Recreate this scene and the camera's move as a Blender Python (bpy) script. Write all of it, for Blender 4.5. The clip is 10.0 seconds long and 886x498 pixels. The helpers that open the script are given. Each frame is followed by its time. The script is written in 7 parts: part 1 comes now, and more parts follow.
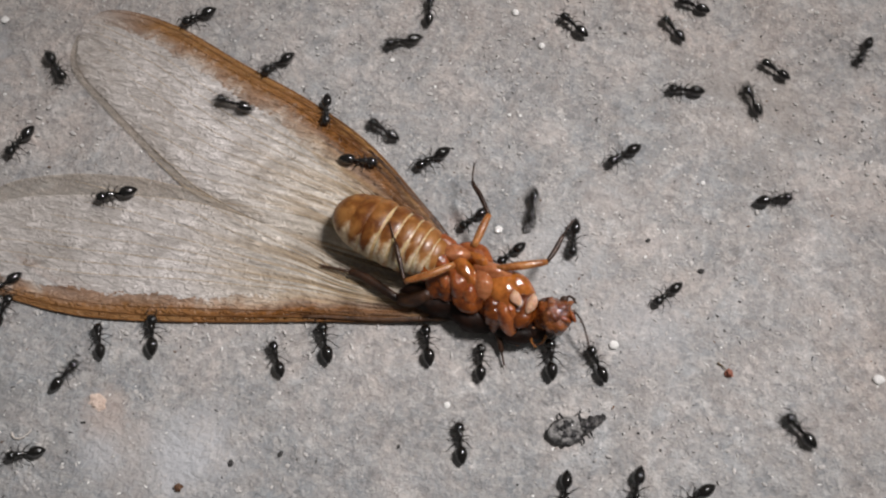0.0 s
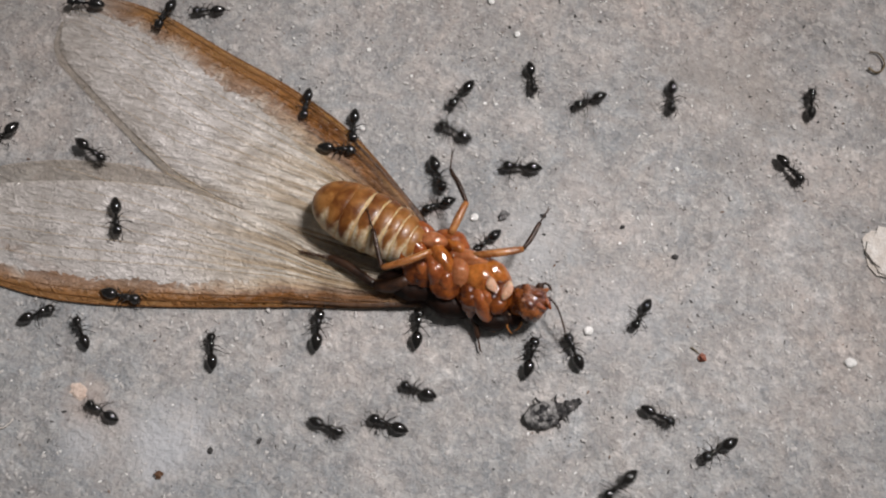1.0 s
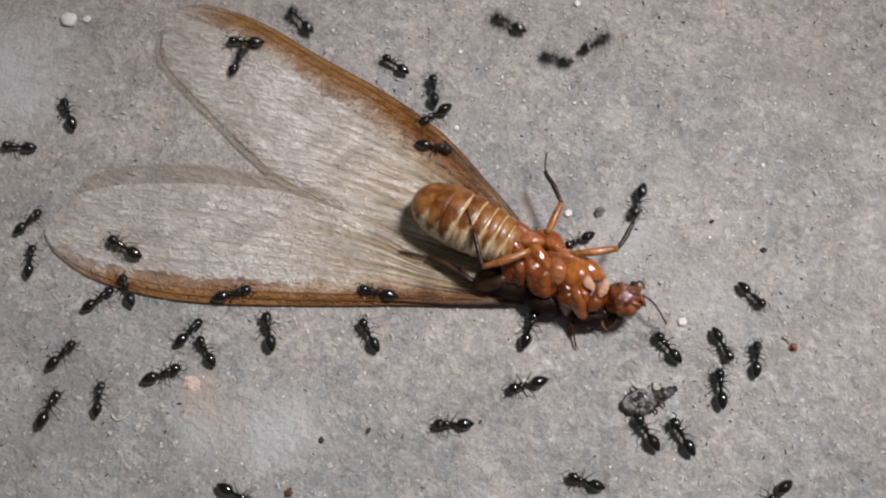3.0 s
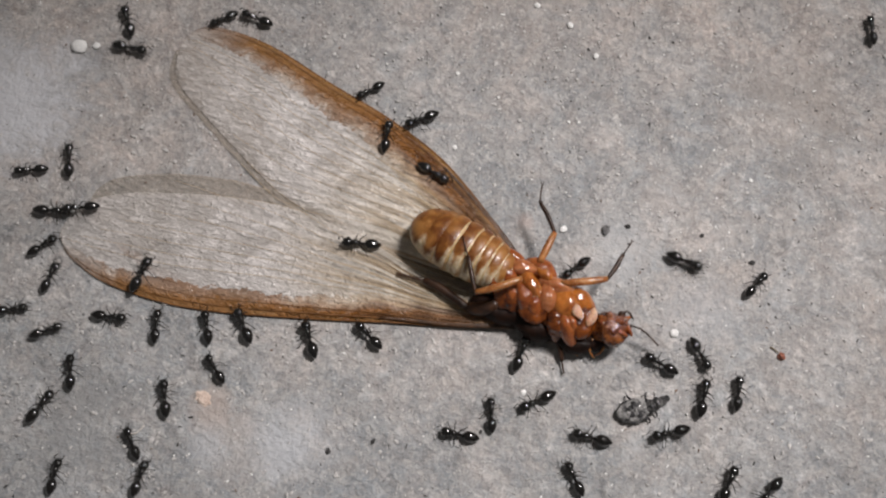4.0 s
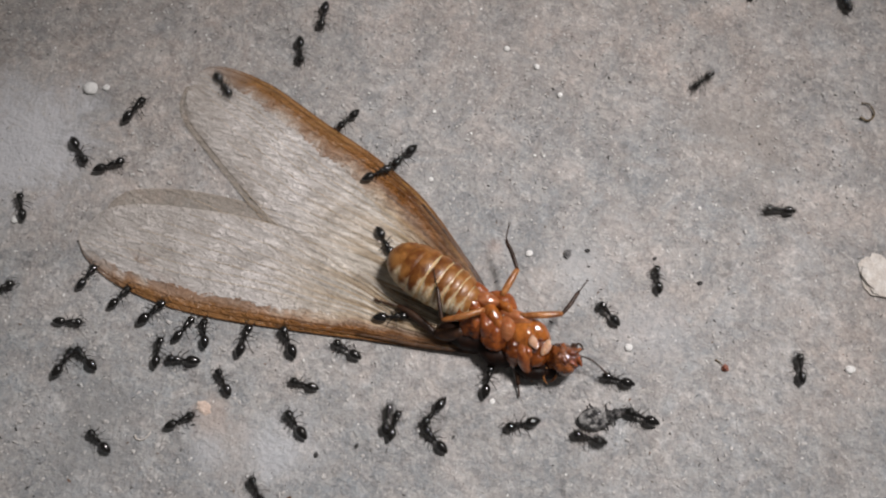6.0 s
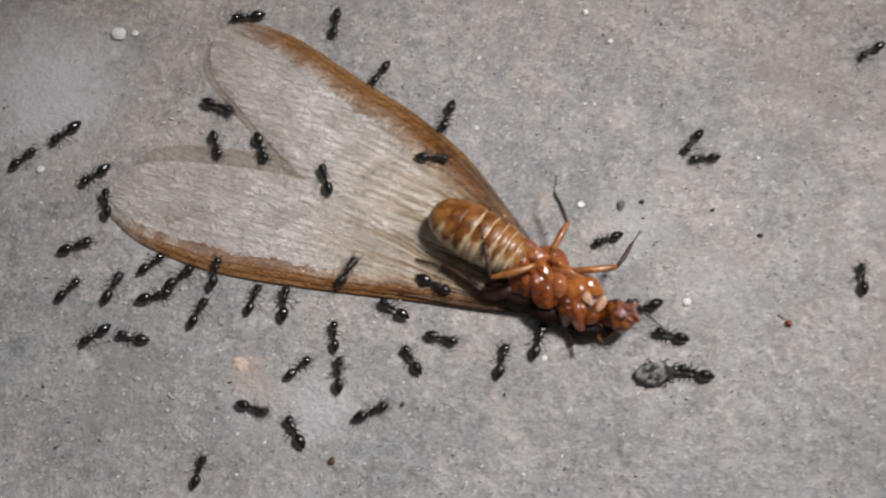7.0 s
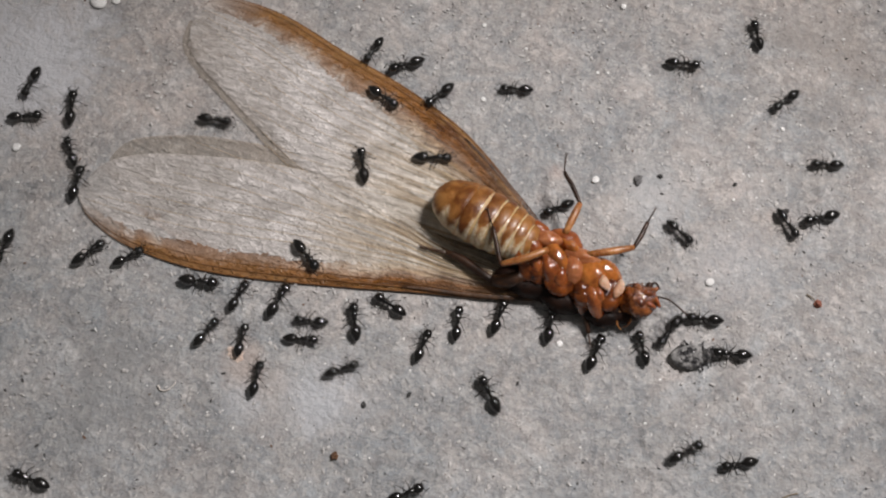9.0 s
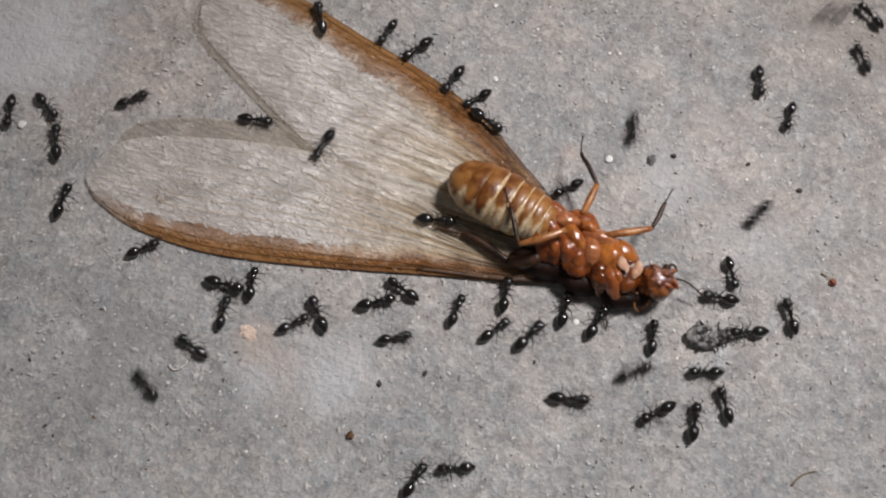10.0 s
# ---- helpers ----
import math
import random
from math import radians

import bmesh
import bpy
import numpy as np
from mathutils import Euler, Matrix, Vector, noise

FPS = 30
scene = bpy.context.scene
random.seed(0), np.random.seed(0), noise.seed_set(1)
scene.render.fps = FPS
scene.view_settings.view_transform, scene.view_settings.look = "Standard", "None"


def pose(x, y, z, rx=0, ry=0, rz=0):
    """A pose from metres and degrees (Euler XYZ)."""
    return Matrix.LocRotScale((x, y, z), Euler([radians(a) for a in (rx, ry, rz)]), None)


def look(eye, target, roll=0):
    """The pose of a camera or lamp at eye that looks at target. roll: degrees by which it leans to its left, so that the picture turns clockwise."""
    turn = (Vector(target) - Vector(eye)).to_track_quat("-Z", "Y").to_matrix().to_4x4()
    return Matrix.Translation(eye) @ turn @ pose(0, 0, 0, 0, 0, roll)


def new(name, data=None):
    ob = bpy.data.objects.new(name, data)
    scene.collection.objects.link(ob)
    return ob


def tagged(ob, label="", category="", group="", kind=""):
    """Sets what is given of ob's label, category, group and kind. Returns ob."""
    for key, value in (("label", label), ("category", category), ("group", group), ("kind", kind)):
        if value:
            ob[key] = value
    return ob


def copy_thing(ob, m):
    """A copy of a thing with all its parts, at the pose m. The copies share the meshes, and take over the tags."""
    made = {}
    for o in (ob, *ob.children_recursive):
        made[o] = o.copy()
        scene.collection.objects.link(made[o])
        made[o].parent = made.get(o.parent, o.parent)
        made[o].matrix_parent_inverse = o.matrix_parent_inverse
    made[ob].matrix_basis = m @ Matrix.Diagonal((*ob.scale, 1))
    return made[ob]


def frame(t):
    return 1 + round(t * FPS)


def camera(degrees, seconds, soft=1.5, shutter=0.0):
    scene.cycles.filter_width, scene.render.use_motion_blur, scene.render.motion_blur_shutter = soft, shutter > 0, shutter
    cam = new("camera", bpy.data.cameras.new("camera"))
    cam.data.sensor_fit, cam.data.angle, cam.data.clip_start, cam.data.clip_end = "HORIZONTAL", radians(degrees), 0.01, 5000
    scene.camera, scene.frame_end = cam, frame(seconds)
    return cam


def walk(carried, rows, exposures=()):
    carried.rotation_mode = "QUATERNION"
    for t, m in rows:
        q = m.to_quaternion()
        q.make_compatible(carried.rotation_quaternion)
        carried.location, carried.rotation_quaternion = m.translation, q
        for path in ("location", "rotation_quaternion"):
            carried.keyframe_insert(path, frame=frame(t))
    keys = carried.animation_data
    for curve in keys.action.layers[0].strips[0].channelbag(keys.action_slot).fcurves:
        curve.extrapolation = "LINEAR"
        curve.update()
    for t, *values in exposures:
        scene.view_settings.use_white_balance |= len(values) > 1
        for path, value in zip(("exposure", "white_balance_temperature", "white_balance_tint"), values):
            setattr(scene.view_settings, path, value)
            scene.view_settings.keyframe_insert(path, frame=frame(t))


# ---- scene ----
# ---- camera ----
MM = 0.001
cam = camera(42.0, 10.0, soft=2.15, shutter=0.65)


def mpose(x, y, z, rx=0.0, ry=0.0, rz=0.0):
    """A pose from millimetres and degrees."""
    return pose(x * MM, y * MM, z * MM, rx, ry, rz)


walk(cam, [
    (0, mpose(4.69, -24.57, 66.03, 19.57, -1.43, 3.94)),
    (0.5, mpose(5.41, -24.59, 66.46, 19.25, -1.56, 3.74)),
    (1, mpose(5.97, -24.49, 66.83, 18.78, -1.38, 3.46)),
    (1.5, mpose(5.97, -24.77, 67.16, 18.64, -1.38, 3.57)),
    (2, mpose(2.47, -26.55, 66.96, 18.80, -1.58, 3.11)),
    (2.5, mpose(0.35, -26.06, 67.81, 18.86, -1.19, 3.29)),
    (4, mpose(0.19, -25.79, 71.71, 18.85, -0.81, 2.53)),
    (4.5, mpose(-0.13, -25.37, 74.16, 18.56, -0.92, 2.56)),
    (5, mpose(1.52, -25.92, 75.82, 18.37, -0.57, 2.48)),
    (5.2, mpose(1.49, -25.15, 77.20, 18.23, -0.52, 2.40)),
    (6.3, mpose(2.12, -27.95, 79.90, 19.21, -0.71, 2.34)),
    (6.5, mpose(1.11, -28.43, 78.51, 19.13, -0.88, 2.28)),
    (7, mpose(-1.31, -29.18, 74.82, 19.13, -0.71, 2.32)),
    (7.5, mpose(-4.10, -29.43, 71.55, 19.62, -0.83, 2.39)),
    (8, mpose(-4.05, -28.17, 69.93, 17.99, -1.37, 1.60)),
    (8.5, mpose(-4.27, -27.76, 69.59, 17.92, -1.64, 1.37)),
    (9, mpose(-2.92, -28.03, 69.94, 18.47, -1.40, 1.51)),
    (9.5, mpose(-4.34, -29.26, 68.77, 19.03, -2.17, 0.97)),
    (10, mpose(-5.81, -30.27, 68.30, 19.43, -2.95, 0.98)),
])

# ---- light: the beam of a hand torch, a dim night room around ----
world = bpy.data.worlds.new("night_room")
scene.world = world
world.use_nodes = True
world.node_tree.nodes["Background"].inputs[0].default_value = (1.0, 0.97, 0.94, 1)
world.node_tree.nodes["Background"].inputs[1].default_value = 0.095
LAMP_AZ, LAMP_EL, LAMP_D = radians(36), radians(60), 0.25
BEAM_AT = Vector((0.006, -0.007, 0))
lamp_data = bpy.data.lights.new("hand_torch", "SPOT")
lamp_data.shadow_soft_size, lamp_data.energy = 0.026, 2.80
lamp_data.spot_size, lamp_data.spot_blend = radians(26.8), 1.0
lamp_data.color = (1.0, 0.94, 0.925)
lamp = new("hand_torch", lamp_data)
lamp_way = Vector((math.cos(LAMP_AZ) * math.cos(LAMP_EL), math.sin(LAMP_AZ) * math.cos(LAMP_EL), math.sin(LAMP_EL)))
lamp.matrix_world = look(BEAM_AT + lamp_way * LAMP_D, BEAM_AT)


# ---- materials ----
def material(name, rough=0.5, base=(0.5, 0.5, 0.5), spec=0.5):
    m = bpy.data.materials.new(name)
    m.use_nodes = True
    n, l = m.node_tree.nodes, m.node_tree.links
    b = n["Principled BSDF"]
    b.inputs["Base Color"].default_value = (*base, 1)
    b.inputs["Roughness"].default_value = rough
    b.inputs["Specular IOR Level"].default_value = spec
    return m, n, l, b


def node(n, kind, **values):
    nd = n.new(kind)
    for k, v in values.items():
        nd.inputs[k.replace("_", " ")].default_value = v
    return nd


def coords(n, l, scale, uv=False):
    """Object (or UV) coordinates, scaled."""
    tc, mp = n.new("ShaderNodeTexCoord"), n.new("ShaderNodeMapping")
    mp.inputs["Scale"].default_value = scale if isinstance(scale, tuple) else (scale,) * 3
    l.new(tc.outputs["UV" if uv else "Object"], mp.inputs["Vector"])
    return mp.outputs["Vector"]


def noise_tex(n, l, vec, scale, detail=4.0, rough=0.55, distort=0.0):
    t = node(n, "ShaderNodeTexNoise", Scale=scale, Detail=detail, Roughness=rough, Distortion=distort)
    l.new(vec, t.inputs["Vector"])
    return t.outputs["Fac"]


def ramp(n, l, fac, *stops):
    r = n.new("ShaderNodeValToRGB")
    els = r.color_ramp.elements
    while len(els) < len(stops):
        els.new(0.5)
    for e, (p, c) in zip(els, stops):
        e.position = p
        e.color = (*c, 1) if isinstance(c, tuple) else (c, c, c, 1)
    l.new(fac, r.inputs["Fac"])
    return r.outputs["Color"]


def mix(n, l, fac, a, b, blend="MIX"):
    m = n.new("ShaderNodeMix")
    m.data_type, m.blend_type = "RGBA", blend
    for sock, v in ((m.inputs["Factor"], fac), (m.inputs["A"], a), (m.inputs["B"], b)):
        if isinstance(v, (int, float)) and sock.name == "Factor":
            sock.default_value = v
        elif isinstance(v, tuple):
            sock.default_value = (*v, 1)
        else:
            l.new(v, sock)
    return m.outputs["Result"]


def calc(n, l, op, a, b=0.0):
    m = n.new("ShaderNodeMath")
    m.operation = op
    for k, v in enumerate((a, b)):
        if isinstance(v, (int, float)):
            m.inputs[k].default_value = v
        else:
            l.new(v, m.inputs[k])
    return m.outputs[0]


def bump(n, l, b, height, strength, dist):
    bp = node(n, "ShaderNodeBump", Strength=strength, Distance=dist)
    l.new(height, bp.inputs["Height"])
    l.new(bp.outputs["Normal"], b.inputs["Normal"])


def concrete():
    m, n, l, b = material("concrete", 0.8, spec=0.35)
    v = coords(n, l, 1000.0)                       # millimetres
    broad = noise_tex(n, l, v, 0.045, 3, 0.5)
    mid = noise_tex(n, l, v, 0.30, 5, 0.62, 0.8)
    fine = noise_tex(n, l, v, 1.3, 6, 0.65)
    grit = noise_tex(n, l, v, 4.5, 3, 0.6)
    # the base colour drifts browner towards the far side, bluer towards the near one
    where = n.new("ShaderNodeSeparateXYZ")
    l.new(v, where.inputs[0])
    drift = calc(n, l, "MAXIMUM", calc(n, l, "MINIMUM", calc(n, l, "MULTIPLY", where.outputs["Y"], 0.006), 0.12), -0.12)
    broad = calc(n, l, "ADD", calc(n, l, "ADD", calc(n, l, "MULTIPLY", broad, 0.6), 0.2), drift)
    col = ramp(n, l, broad, (0.36, (0.345, 0.362, 0.372)), (0.50, (0.392, 0.385, 0.378)), (0.62, (0.42, 0.375, 0.345)))
    col = mix(n, l, 0.75, col, ramp(n, l, mid, (0.36, 0.64), (0.5, 1.0), (0.64, 1.32)), "MULTIPLY")
    col = mix(n, l, 0.8, col, ramp(n, l, fine, (0.36, 0.70), (0.5, 1.0), (0.64, 1.25)), "MULTIPLY")
    col = mix(n, l, 0.42, col, ramp(n, l, grit, (0.34, 0.70), (0.45, 0.98), (0.58, 1.0), (0.70, 1.35)), "MULTIPLY")
    fleck = noise_tex(n, l, v, 2.4, 2, 0.5, 0.6)
    col = mix(n, l, 0.8, col, ramp(n, l, fleck, (0.36, 0.84), (0.50, 0.99), (0.60, 1.08), (0.70, 1.40)), "MULTIPLY")
    patch = noise_tex(n, l, v, 0.11, 4, 0.6, 1.0)
    col = mix(n, l, 0.9, col, ramp(n, l, patch, (0.36, (0.72, 0.76, 0.79)), (0.5, (1.0, 1.0, 1.0)), (0.62, (1.20, 1.19, 1.19))), "MULTIPLY")
    hue = noise_tex(n, l, v, 0.32, 4, 0.65, 0.8)
    col = mix(n, l, 0.65, col, ramp(n, l, hue, (0.36, (0.90, 1.0, 1.08)), (0.5, (1.0, 1.0, 1.0)), (0.64, (1.10, 0.985, 0.92))), "MULTIPLY")
    # mixed sand grains: grey, pinkish, bluish, tan
    for size, amount in ((2.0, 0.34), (5.5, 0.28)):
        wob = n.new("ShaderNodeVectorMath")
        wob.operation = "MULTIPLY_ADD"
        tn = node(n, "ShaderNodeTexNoise", Scale=1.6, Detail=3.0)
        l.new(v, tn.inputs["Vector"])
        l.new(tn.outputs["Color"], wob.inputs[0])
        wob.inputs[1].default_value = (0.9, 0.9, 0.9)
        l.new(v, wob.inputs[2])
        cell = node(n, "ShaderNodeTexVoronoi", Scale=size)
        l.new(wob.outputs[0], cell.inputs["Vector"])
        pick = n.new("ShaderNodeSeparateColor")
        l.new(cell.outputs["Color"], pick.inputs[0])
        tone = ramp(n, l, pick.outputs[0], (0.0, (0.16, 0.155, 0.155)), (0.22, (0.31, 0.32, 0.33)), (0.45, (0.40, 0.37, 0.355)), (0.65, (0.36, 0.37, 0.37)), (0.85, (0.48, 0.45, 0.42)), (1.0, (0.75, 0.73, 0.70)))
        col = mix(n, l, amount, col, tone)
    # dark grains
    vo = node(n, "ShaderNodeTexVoronoi", Scale=0.55)
    l.new(v, vo.inputs["Vector"])
    pick = calc(n, l, "GREATER_THAN", noise_tex(n, l, v, 0.35, 2), 0.54)
    spot = calc(n, l, "MULTIPLY", calc(n, l, "LESS_THAN", vo.outputs["Distance"], 0.05), pick)
    col = mix(n, l, calc(n, l, "MULTIPLY", spot, 0.75), col, (0.06, 0.06, 0.065))
    # pale chalky smears and a rust-pink one, each at its own place
    for cx, cy, rad, tint, amount in STAINS:
        at = n.new("ShaderNodeVectorMath")
        at.operation = "DISTANCE"
        l.new(v, at.inputs[0])
        at.inputs[1].default_value = (cx, cy, 0)
        d = calc(n, l, "ADD", at.outputs["Value"], calc(n, l, "MULTIPLY", calc(n, l, "SUBTRACT", mid, 0.5), rad * 1.8))
        d = calc(n, l, "ADD", d, calc(n, l, "MULTIPLY", calc(n, l, "SUBTRACT", fine, 0.5), rad * 1.3))
        f = ramp(n, l, calc(n, l, "DIVIDE", d, rad), (0.30, 1.0), (1.0, 0.0))
        col = mix(n, l, calc(n, l, "MULTIPLY", f, amount), col, tint)
    l.new(col, b.inputs["Base Color"])
    h = calc(n, l, "ADD", calc(n, l, "MULTIPLY", fine, 0.8), calc(n, l, "MULTIPLY", grit, 0.40))
    h = calc(n, l, "ADD", h, calc(n, l, "ADD", calc(n, l, "MULTIPLY", mid, 1.6), calc(n, l, "MULTIPLY", fleck, 0.7)))
    bump(n, l, b, h, 1.0, 0.00018)
    return m


# place in millimetres, radius, colour, strength
STAINS = [(-8.8, -14.4, 3.4, (0.60, 0.62, 0.65), 0.62), (-30.5, 7.5, 7.0, (0.66, 0.67, 0.70), 0.75), (-14.0, -12.6, 1.7, (0.58, 0.47, 0.41), 0.42), (-13.6, -14.8, 1.6, (0.55, 0.56, 0.58), 0.5),
          (-12.4, -13.7, 1.7, (0.52, 0.45, 0.41), 0.32), (-11.8, -15.8, 1.6, (0.50, 0.45, 0.42), 0.32), (11.5, -0.6, 3.2, (0.52, 0.53, 0.54), 0.5), (17.0, -5.0, 3.5, (0.50, 0.51, 0.53), 0.4),
          (5.5, 0.8, 0.9, (0.50, 0.40, 0.36), 0.5), (14.5, 3.0, 2.0, (0.48, 0.43, 0.40), 0.35), (24.0, 10.0, 5.0, (0.34, 0.31, 0.285), 0.5), (-22.0, -14.0, 5.0, (0.28, 0.285, 0.285), 0.5),
          (9.1, -1.45, 0.7, (0.55, 0.54, 0.53), 0.5), (10.3, -1.27, 0.7, (0.57, 0.56, 0.55), 0.55), (11.5, -1.0, 0.6, (0.57, 0.56, 0.55), 0.5), (12.7, -0.66, 0.6, (0.55, 0.54, 0.53), 0.45), (14.2, -0.45, 0.7, (0.54, 0.53, 0.52), 0.4)]


def chitin(name, dark, pale, rough, scale=1200.0, spec=0.5, bumpy=0.15, coat=0.0, sss=0.0, sharp=0.16):
    """Insect shell: two tones, streaky, glossy."""
    m, n, l, b = material(name, rough, spec=spec)
    v = coords(n, l, scale)
    a, f = noise_tex(n, l, v, 1.1, 4, 0.6, 0.4), noise_tex(n, l, v, 7.0, 3, 0.6)
    col = ramp(n, l, a, (0.5 - sharp, dark), (0.5 + sharp, pale))
    col = mix(n, l, 0.5, col, ramp(n, l, f, (0.3, 0.7), (0.7, 1.25)), "MULTIPLY")
    l.new(col, b.inputs["Base Color"])
    l.new(ramp(n, l, f, (0.3, rough * 0.75), (0.7, min(1.0, rough * 1.35))), b.inputs["Roughness"])
    b.inputs["Coat Weight"].default_value = coat
    b.inputs["Coat Roughness"].default_value = 0.09
    if sss:
        b.inputs["Subsurface Weight"].default_value = sss
        b.inputs["Subsurface Radius"].default_value = (0.0009, 0.0004, 0.0002)
        b.inputs["Subsurface Scale"].default_value = 1.0
    bump(n, l, b, f, bumpy, 0.00012)
    return m


def membrane(name, brown_at=0.15, tint=(0.97, 0.925, 0.895), body=0.60, slant=22.0, rippled=1.0, rust=0.0):
    """Wing skin: thin, see-through, crumpled, with a brown leading band. UVMap: x from root to tip, y from the leading to the
    trailing edge. Flow: millimetres along and across the pleats."""
    m, n, l, b = material(name, 0.20, spec=0.85)
    uv, fl = n.new("ShaderNodeUVMap"), n.new("ShaderNodeUVMap")
    uv.uv_map, fl.uv_map = "UVMap", "Flow"
    sep = n.new("ShaderNodeSeparateXYZ")
    l.new(uv.outputs[0], sep.inputs[0])
    u, w = sep.outputs["X"], sep.outputs["Y"]

    def flow(sx, sy):
        mp = n.new("ShaderNodeMapping")
        mp.inputs["Scale"].default_value = (sx, sy, 1)
        l.new(fl.outputs[0], mp.inputs["Vector"])
        return mp.outputs["Vector"]

    obj = coords(n, l, 1000.0)
    blot, fine = noise_tex(n, l, obj, 0.42, 5, 0.68, 0.7), noise_tex(n, l, obj, 2.2, 5, 0.65, 0.8)
    streak = noise_tex(n, l, flow(0.10, 1.35), 1.0, 2, 0.5, 0.5)
    turned = n.new("ShaderNodeMapping")               # ripples run aslant to the wing, all one way
    turned.inputs["Rotation"].default_value = (0, 0, radians(slant))
    l.new(obj, turned.inputs["Vector"])

    def aslant(sx, sy):
        mp = n.new("ShaderNodeMapping")
        mp.inputs["Scale"].default_value = (sx, sy, 1)
        l.new(turned.outputs["Vector"], mp.inputs["Vector"])
        return mp.outputs["Vector"]

    ripple = noise_tex(n, l, aslant(0.48, 2.2), 1.0, 3, 0.55, 0.9)
    crackle = noise_tex(n, l, aslant(0.75, 1.5), 1.9, 3, 0.6, 1.3)
    wave = node(n, "ShaderNodeTexWave", Scale=0.62, Distortion=7.0, Detail=2.0, Detail_Scale=1.0, Detail_Roughness=0.5)
    wave.bands_direction = "Y"
    l.new(aslant(0.35, 1.0), wave.inputs["Vector"])
    crease = calc(n, l, "ADD", calc(n, l, "MULTIPLY", ripple, 0.50 * rippled), calc(n, l, "MULTIPLY", crackle, 1.0 - 0.50 * rippled - 0.10 * rippled ** 2))
    crease = calc(n, l, "ADD", crease, calc(n, l, "MULTIPLY", wave.outputs["Fac"], 0.10 * rippled ** 2))
    ridge = ramp(n, l, crease, (0.41, 0.0), (0.52, 0.40), (0.61, 1.0))
    near = ramp(n, l, u, (0.22, 1.0), (0.54, 0.0))
    edge = calc(n, l, "ADD", w, calc(n, l, "MULTIPLY", calc(n, l, "SUBTRACT", blot, 0.5), 0.26))
    edge = calc(n, l, "ADD", edge, calc(n, l, "MULTIPLY", calc(n, l, "SUBTRACT", fine, 0.5), 0.10))
    edge = calc(n, l, "ADD", edge, calc(n, l, "MULTIPLY", calc(n, l, "SUBTRACT", streak, 0.5), 0.05))
    edge = calc(n, l, "MULTIPLY", edge, ramp(n, l, u, (0.05, 0.24), (0.30, 0.58), (0.50, 1.0)))      # broader towards the root
    band = ramp(n, l, calc(n, l, "DIVIDE", edge, brown_at), (0.38, 1.0), (0.62, 0.78), (0.98, 0.30), (1.55, 0.0))
    band = calc(n, l, "MULTIPLY", band, ramp(n, l, u, (0.02, 0.90), (0.35, 1.0)))
    band = calc(n, l, "MULTIPLY", band, ramp(n, l, u, (0.82, 1.0), (0.95, 0.35)))
    gold = calc(n, l, "MULTIPLY", calc(n, l, "MULTIPLY", near, ramp(n, l, w, (0.15, 0.0), (0.40, 1.0))), ramp(n, l, streak, (0.47, 0.0), (0.58, 0.85)))
    # fold crests coloured whiter, a painted highlight on top of the bump
    col = mix(n, l, 0.9, tint, ramp(n, l, ridge, (0.05, 0.89), (0.80, 1.07)), "MULTIPLY")
    col = mix(n, l, calc(n, l, "MULTIPLY", near, 0.75), col, (0.97, 0.88, 0.72))
    col = mix(n, l, gold, col, (0.47, 0.31, 0.14))
    rim = calc(n, l, "MAXIMUM", ramp(n, l, w, (0.93, 0.0), (0.985, 0.38)), ramp(n, l, u, (0.965, 0.0), (0.99, 0.38)))
    col = mix(n, l, rim, col, (0.32, 0.265, 0.21))
    place = calc(n, l, "ADD", calc(n, l, "DIVIDE", edge, brown_at), calc(n, l, "MULTIPLY", calc(n, l, "SUBTRACT", streak, 0.5), 0.3))
    brown = ramp(n, l, place, (0.05, (0.27, 0.140, 0.044)), (0.20, (0.105, 0.040, 0.010)), (0.40, (0.24, 0.094, 0.020)), (0.58, (0.16, 0.064, 0.016)), (0.75, (0.37, 0.205, 0.070)), (0.95, (0.60, 0.48, 0.31)))
    # darker and lighter lines that run along the leading edge
    along = n.new("ShaderNodeMapping")
    along.inputs["Scale"].default_value = (7.0, 60.0, 1)
    l.new(uv.outputs[0], along.inputs["Vector"])
    line = noise_tex(n, l, along.outputs["Vector"], 1.0, 3, 0.6, 0.4)
    brown = mix(n, l, 0.9, brown, ramp(n, l, line, (0.36, 0.55), (0.50, 1.0), (0.64, 1.42)), "MULTIPLY")
    olive = ramp(n, l, u, (0.35, 0.0), (0.55, 0.45), (0.88, 0.7))
    brown = mix(n, l, olive, brown, (0.43, 0.235, 0.092))
    # rusty blotches inside the band, towards the tip
    stain = ramp(n, l, noise_tex(n, l, obj, 0.55, 5, 0.7, 1.2), (0.43 - rust, 0.0), (0.57 - rust, 0.85))
    stain = calc(n, l, "MULTIPLY", stain, ramp(n, l, calc(n, l, "DIVIDE", edge, brown_at), (0.5, 0.5), (1.0, 1.0), (2.0 + 10 * rust, 0.0)))
    stain = calc(n, l, "MULTIPLY", stain, ramp(n, l, u, (0.35, 0.2), (0.50, 1.0), (0.85, 1.0), (0.95, 0.0)))
    col = mix(n, l, band, col, brown)
    col = mix(n, l, stain, col, (0.33, 0.158, 0.066))
    l.new(col, b.inputs["Base Color"])
    l.new(calc(n, l, "SUBTRACT", 0.85, calc(n, l, "MULTIPLY", band, 0.55)), b.inputs["Specular IOR Level"])
    h = calc(n, l, "ADD", calc(n, l, "MULTIPLY", ridge, 1.35), calc(n, l, "MULTIPLY", fine, 0.5))
    h = calc(n, l, "ADD", h, calc(n, l, "MULTIPLY", calc(n, l, "MULTIPLY", streak, near), 2.6))
    bump(n, l, b, h, 1.0, 0.00009)
